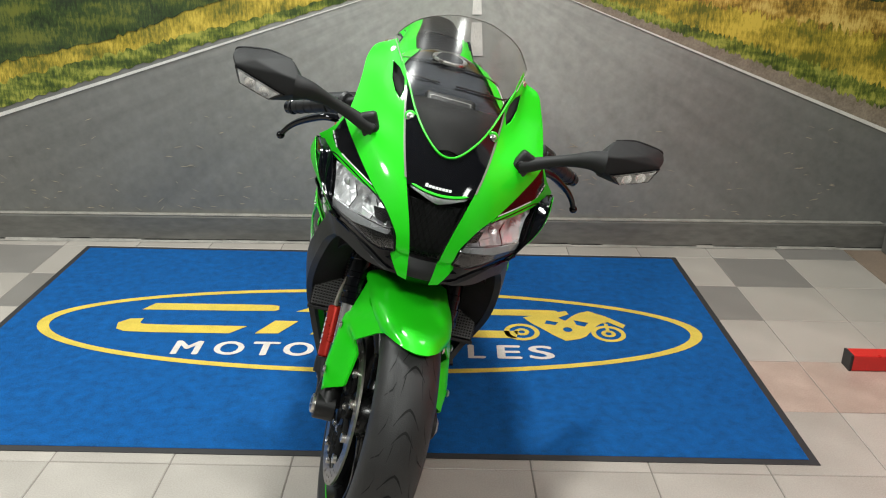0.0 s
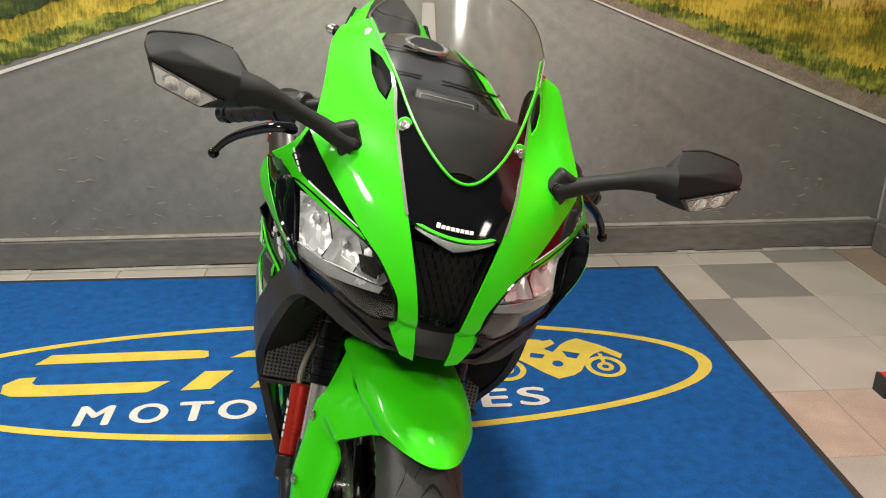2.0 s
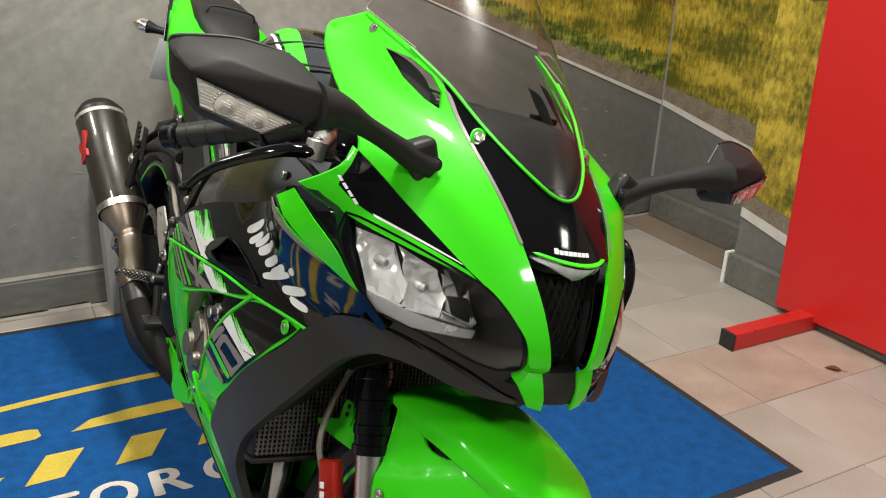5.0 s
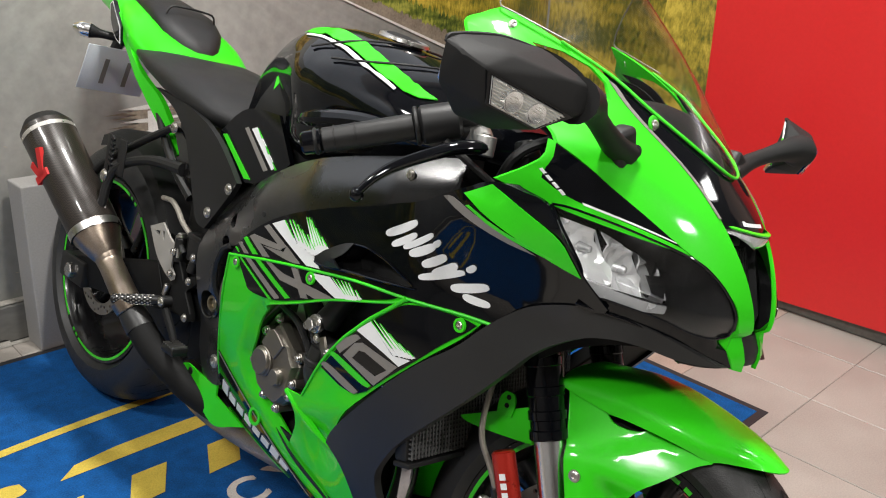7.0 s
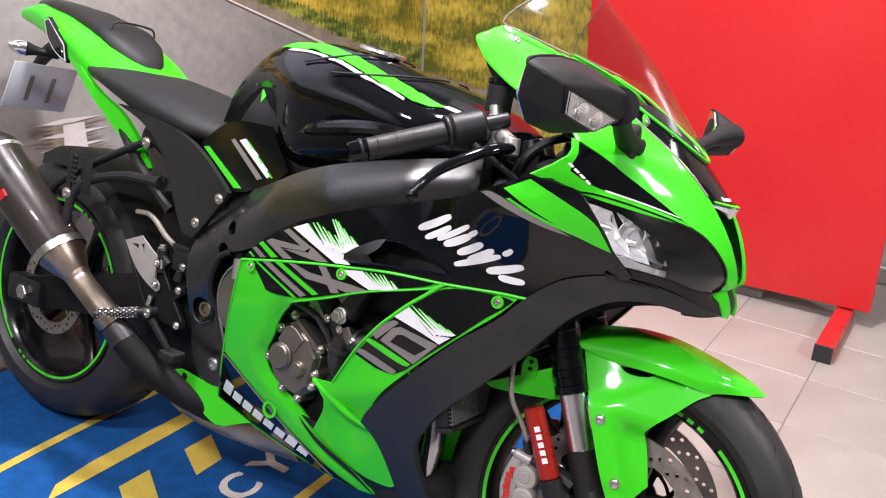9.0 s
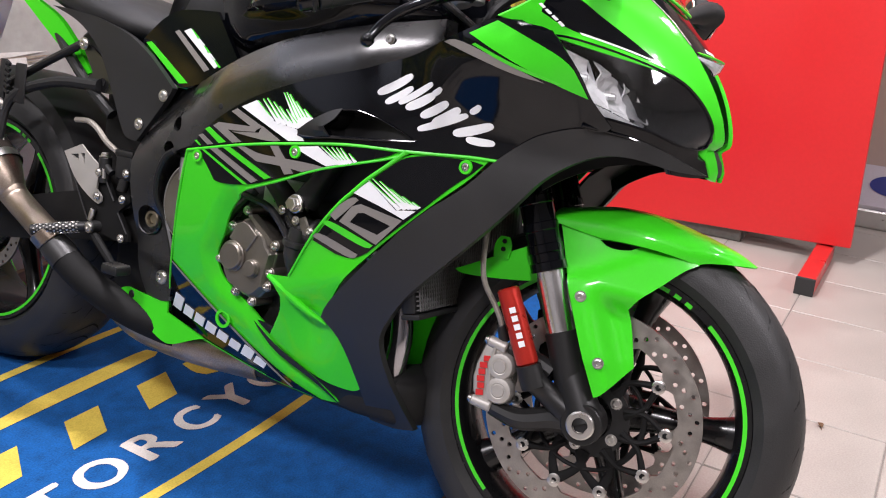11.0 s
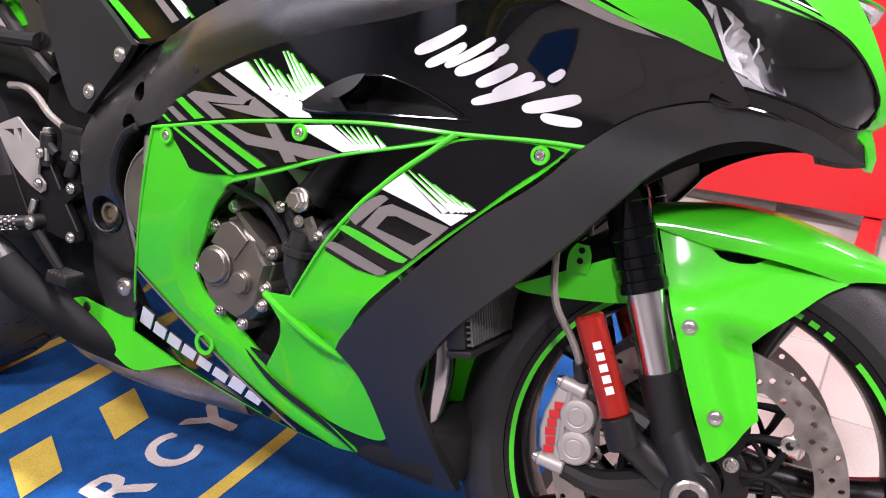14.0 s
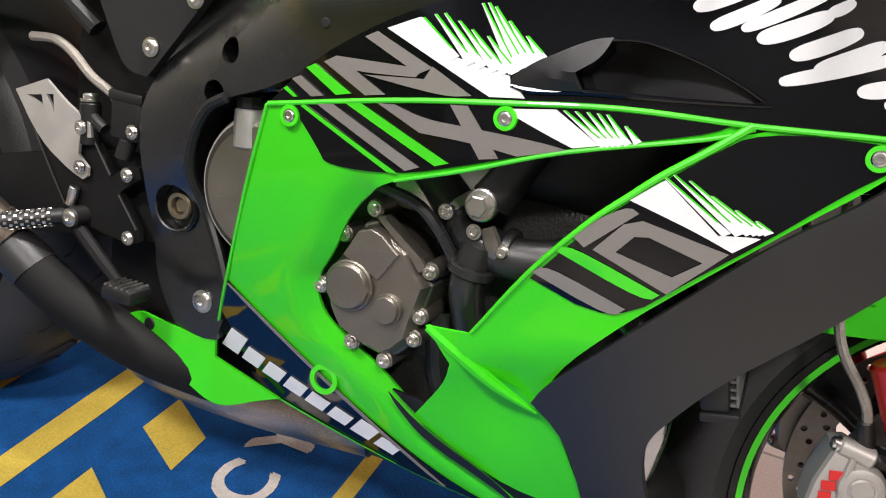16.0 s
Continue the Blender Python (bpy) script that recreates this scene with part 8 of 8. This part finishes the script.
for s in (-1, 1):
    sw = side_panel("swingarm", [(0.86, 0.455), (0.93, 0.470), (1.02, 0.455), (1.15, 0.425), (1.30, 0.385), (1.42, 0.352), (1.48, 0.340), (1.48, 0.296), (1.40, 0.288), (1.25, 0.310), (1.10, 0.338), (0.98, 0.360), (0.86, 0.375)], MATT, s, flat=lambda y, z: lerp_table(y, [(0.86, 0.112), (1.0, 0.122), (1.3, 0.136), (1.48, 0.142)]) + 0.012 * math.sin(math.pi * max(0, min(1, (z - 0.29) / 0.17))), thick=0.04, label="black aluminium swingarm", step=0.03)
    part("axle_block", box(s * 0.137 - 0.022, s * 0.137 + 0.022, 1.37, 1.49, RR_Z - 0.03, RR_Z + 0.03, 0.006), FRAME, sw)
    part("axle_nut", rod((s * 0.155, RR_Y, RR_Z), (s * 0.172, RR_Y, RR_Z), 0.018, segs=6), STEEL, sw)
    # rearset plate, heel guard, peg, lever
    rs_ = side_panel("rearset_plate", [(0.996, 0.493), (0.956, 0.440), (0.934, 0.457), (0.918, 0.458), (0.914, 0.446), (0.939, 0.428), (0.943, 0.422), (0.913, 0.386), (0.911, 0.372), (0.923, 0.366), (0.991, 0.373), (1.022, 0.391), (1.060, 0.447), (1.092, 0.500), (1.040, 0.515)], MATT, s, flat=lambda y, z: 0.152, thick=0.010, label="black footrest plate", sharp=30)
    for line in (((0.996, 0.493), (0.976, 0.466), (0.957, 0.441)), ((0.943, 0.421), (0.928, 0.403), (0.914, 0.386)), ((1.092, 0.499), (1.060, 0.447), (1.023, 0.392))):
        part("plate_rib", tube([(s * 0.153, y, z) for y, z in line], 0.0018, 6, 3), FRAME, rs_)
    heel = side_panel("heel_guard", [(1.097, 0.515), (1.050, 0.535), (1.020, 0.515), (0.984, 0.496), (0.982, 0.480), (0.997, 0.479), (0.998, 0.458), (0.984, 0.445), (0.984, 0.435), (0.990, 0.430), (1.005, 0.435), (1.057, 0.463)], CASTALU, s, rs_, flat=lambda y, z: 0.163 - 0.10 * max(0.0, 1.012 - y), thick=0.004, label="silver heel guard", holes=[[(1.079, 0.512), (1.056, 0.516), (1.053, 0.504)], [(1.049, 0.518), (1.038, 0.5195), (1.036, 0.498)]], sharp=45, step=0.03)
    part("brake_cylinder", rod((s * 0.150, 0.992, 0.470), (s * 0.150, 0.995, 0.518), 0.012), SATIN, rs_, "black rear brake cylinder")
    part("cylinder_bolt", bolt((s * 0.150, 0.995, 0.519), (0, 0.1, 1), 0.0085, 0.009), STEEL, rs_)
    part("banjo", tube([(s * 0.152, 0.988, 0.503), (s * 0.154, 0.978, 0.497), (s * 0.154, 0.968, 0.492)], 0.007, 10), FRAME, rs_)
    tank_ = part("fluid_tank", box(s * 0.140 - 0.016, s * 0.140 + 0.016, 0.917, 0.962, 0.484, 0.534, 0.006, 3), SATIN, rs_, "black rear brake fluid tank")
    part("tank_lid", box(s * 0.140 - 0.018, s * 0.140 + 0.018, 0.915, 0.964, 0.528, 0.540, 0.003), FRAME, tank_)
    part("tank_spout", rod((s * 0.148, 0.945, 0.462), (s * 0.146, 0.940, 0.486), 0.010), FRAME, tank_)
    part("push_rod", rod((s * 0.158, 1.010, 0.394), (s * 0.158, 1.004, 0.418), 0.006), STEEL, rs_)
    for y, z in ((0.994, 0.490), (0.993, 0.444), (0.916, 0.378), (0.920, 0.499), (0.923, 0.450)):
        part("bolt", bolt((s * 0.1635, y, z), (s, 0, 0), 0.0062, 0.005), STEEL, rs_)
    p0, p1 = V((s * 0.166, 1.008, 0.383)), V((s * 0.226, 1.088, 0.362))
    peg = part("footpeg", rod(p0, p1, 0.0098, 0.0105, bevel=0.002), FRAME, bike, "black footpeg with worn bright knurling")
    part("peg_boss", rod((s * 0.150, 0.996, 0.384), (s * 0.172, 0.996, 0.384), 0.013, 0.012), FRAME, peg)
    part("peg_bolt", bolt((s * 0.172, 0.996, 0.384), (s, 0, 0), 0.008, 0.004), STEEL, peg)
    turn = (p1 - p0).to_track_quat("Z", "Y").to_matrix().to_4x4()
    for k in range(14):
        studs = [moved(box(0.0094, 0.0112, -0.0013, 0.0013, -0.0016, 0.0016), Matrix.Translation(p0.lerp(p1, 0.16 + 0.058 * k)) @ turn @ Matrix.Rotation(2 * math.pi * (j + 0.5 * (k % 2)) / 9, 4, "Z")) for j in range(9)]
        part("knurl", join(*studs), STEEL, peg)
    pedal = part("pedal", tube([(s * 0.160, 1.00, 0.375), (s * 0.168, 0.95, 0.345), (s * 0.180, 0.905, 0.325)], [0.008, 0.008, 0.006], 8), MATT, bike, "black foot pedal")
    part("pedal_pad", box(min(s * 0.172, s * 0.208), max(s * 0.172, s * 0.208), 0.868, 0.910, 0.318, 0.334, 0.004), FRAME, pedal)
    for k in range(5):
        part("pad_rib", box(min(s * 0.174, s * 0.206), max(s * 0.174, s * 0.206), 0.872 + 0.008 * k, 0.875 + 0.008 * k, 0.334, 0.3362), STEEL, pedal)
part("rear_brake_hose", tube([(-0.145, 0.955, 0.515), (-0.150, 0.964, 0.533), (-0.152, 0.994, 0.548), (-0.152, 1.024, 0.570), (-0.150, 1.053, 0.580), (-0.150, 1.088, 0.578)], 0.0055, 8), WIRE, bike, "braided rear brake hose")
bm = lathe([(-0.098, 0.300), (-0.090, 0.326), (-0.05, 0.344), (0.05, 0.344), (0.090, 0.326), (0.098, 0.300), (0.095, 0.300), (0.087, 0.323), (0.048, 0.340), (-0.048, 0.340), (-0.087, 0.323), (-0.095, 0.300)], 24, start=radians(75), end=radians(165))
part("rear_hugger", moved(bm, Matrix.Translation((0, RR_Y, RR_Z))), SATIN, bike, "black rear tyre hugger")
part("sprocket", moved(lathe([(0.085, 0.05), (0.085, 0.105), (0.092, 0.105), (0.092, 0.05)], 44), Matrix.Translation((0, RR_Y, RR_Z))), STEEL, bike, "steel rear sprocket")
part("inner_guard", box(-0.095, 0.095, 0.93, 1.09, 0.40, 0.67, 0.03, 3), MATT, bike, "black inner guard behind the engine")
part("shock_linkage", box(-0.085, 0.085, 0.78, 1.03, 0.235, 0.44, 0.03, 3), MATT, bike, "black linkage under the swingarm pivot")
part("shock", rod((0, 0.93, 0.42), (0, 0.90, 0.68), 0.032), SATIN, bike, "black rear shock absorber")
part("under_tail", box(-0.085, 0.085, 0.86, 1.20, 0.68, 0.76, 0.03, 3), SATIN, bike, "black under-tail tray")
stand = part("side_stand", tube([(0.125, 0.82, 0.27), (0.170, 0.80, 0.18), (0.236, 0.775, 0.070)], [0.014, 0.012, 0.011], 12), FRAME, bike, "black side stand")
part("stand_foot", moved(box(-0.025, 0.025, -0.03, 0.03, -0.004, 0.004, 0.002), Matrix.Translation((0.238, 0.772, 0.066)) @ Matrix.Rotation(radians(-14), 4, "Y")), FRAME, stand)

# ---- floor: square tiles bedded in grout, laid last ----
FLOORBASE = material("plain_floor", (0.30, 0.27, 0.24), 0.5, var=0.15, scale=3)
floor = tagged(part("floor", box(-4.65, 4.55, -4.65, WALL_Y + 0.15, -0.06, -0.003), FLOORBASE, smooth=False), "beige tiled showroom floor with worn grout", "floor", kind="structure")
TS, GAP = 0.3035, 0.003
tile_mesh = {}
for key, m in (("plain", TILE), ("dark", TILE_DARK), ("brown", TILE_BROWN)):
    bm = box(0, TS - GAP, 0, TS - GAP, -0.012, 0.0, 0.0015, 1)
    me = bpy.data.meshes.new("tile")
    bm.to_mesh(me)
    bm.free()
    me.materials.append(m)
    tile_mesh[key] = me
DARK = {(0, 0), (-1, -1), (-10, 0), (1, 1), (-9, -1)}
wob = random.Random(21)
for i in range(-14, 6):
    for j in range(-14, 2):
        x, y = 1.322 + TS * i, 3.004 + TS * j
        if x < -3.1 or y < -1.1 or (x > SIDE_X - 0.2 and y > 1.5):
            continue
        key = "dark" if (i, j) in DARK else "brown" if (j == -3 and i >= -1) else "plain"
        t = new("tile", tile_mesh[key])
        t.parent = floor
        t.matrix_local = Matrix.Translation((x + GAP / 2, y + GAP / 2, (wob.random() - 0.5) * 0.001)) @ Matrix.Rotation((wob.random() - 0.5) * 0.004, 4, "Z")
part("grout_bed", box(-2.93, SIDE_X - 0.036, -0.945, WALL_Y - 0.036, -0.004, -0.0018), GROUT, floor, "dark worn grout", smooth=False)
strip = part("screed_strip", box(1.925, SIDE_X - 0.036, PIER_Y + 0.01, WALL_Y - 0.036, -0.003, 0.0035), SCREED, floor, "bare brown screed along the wall", smooth=False)
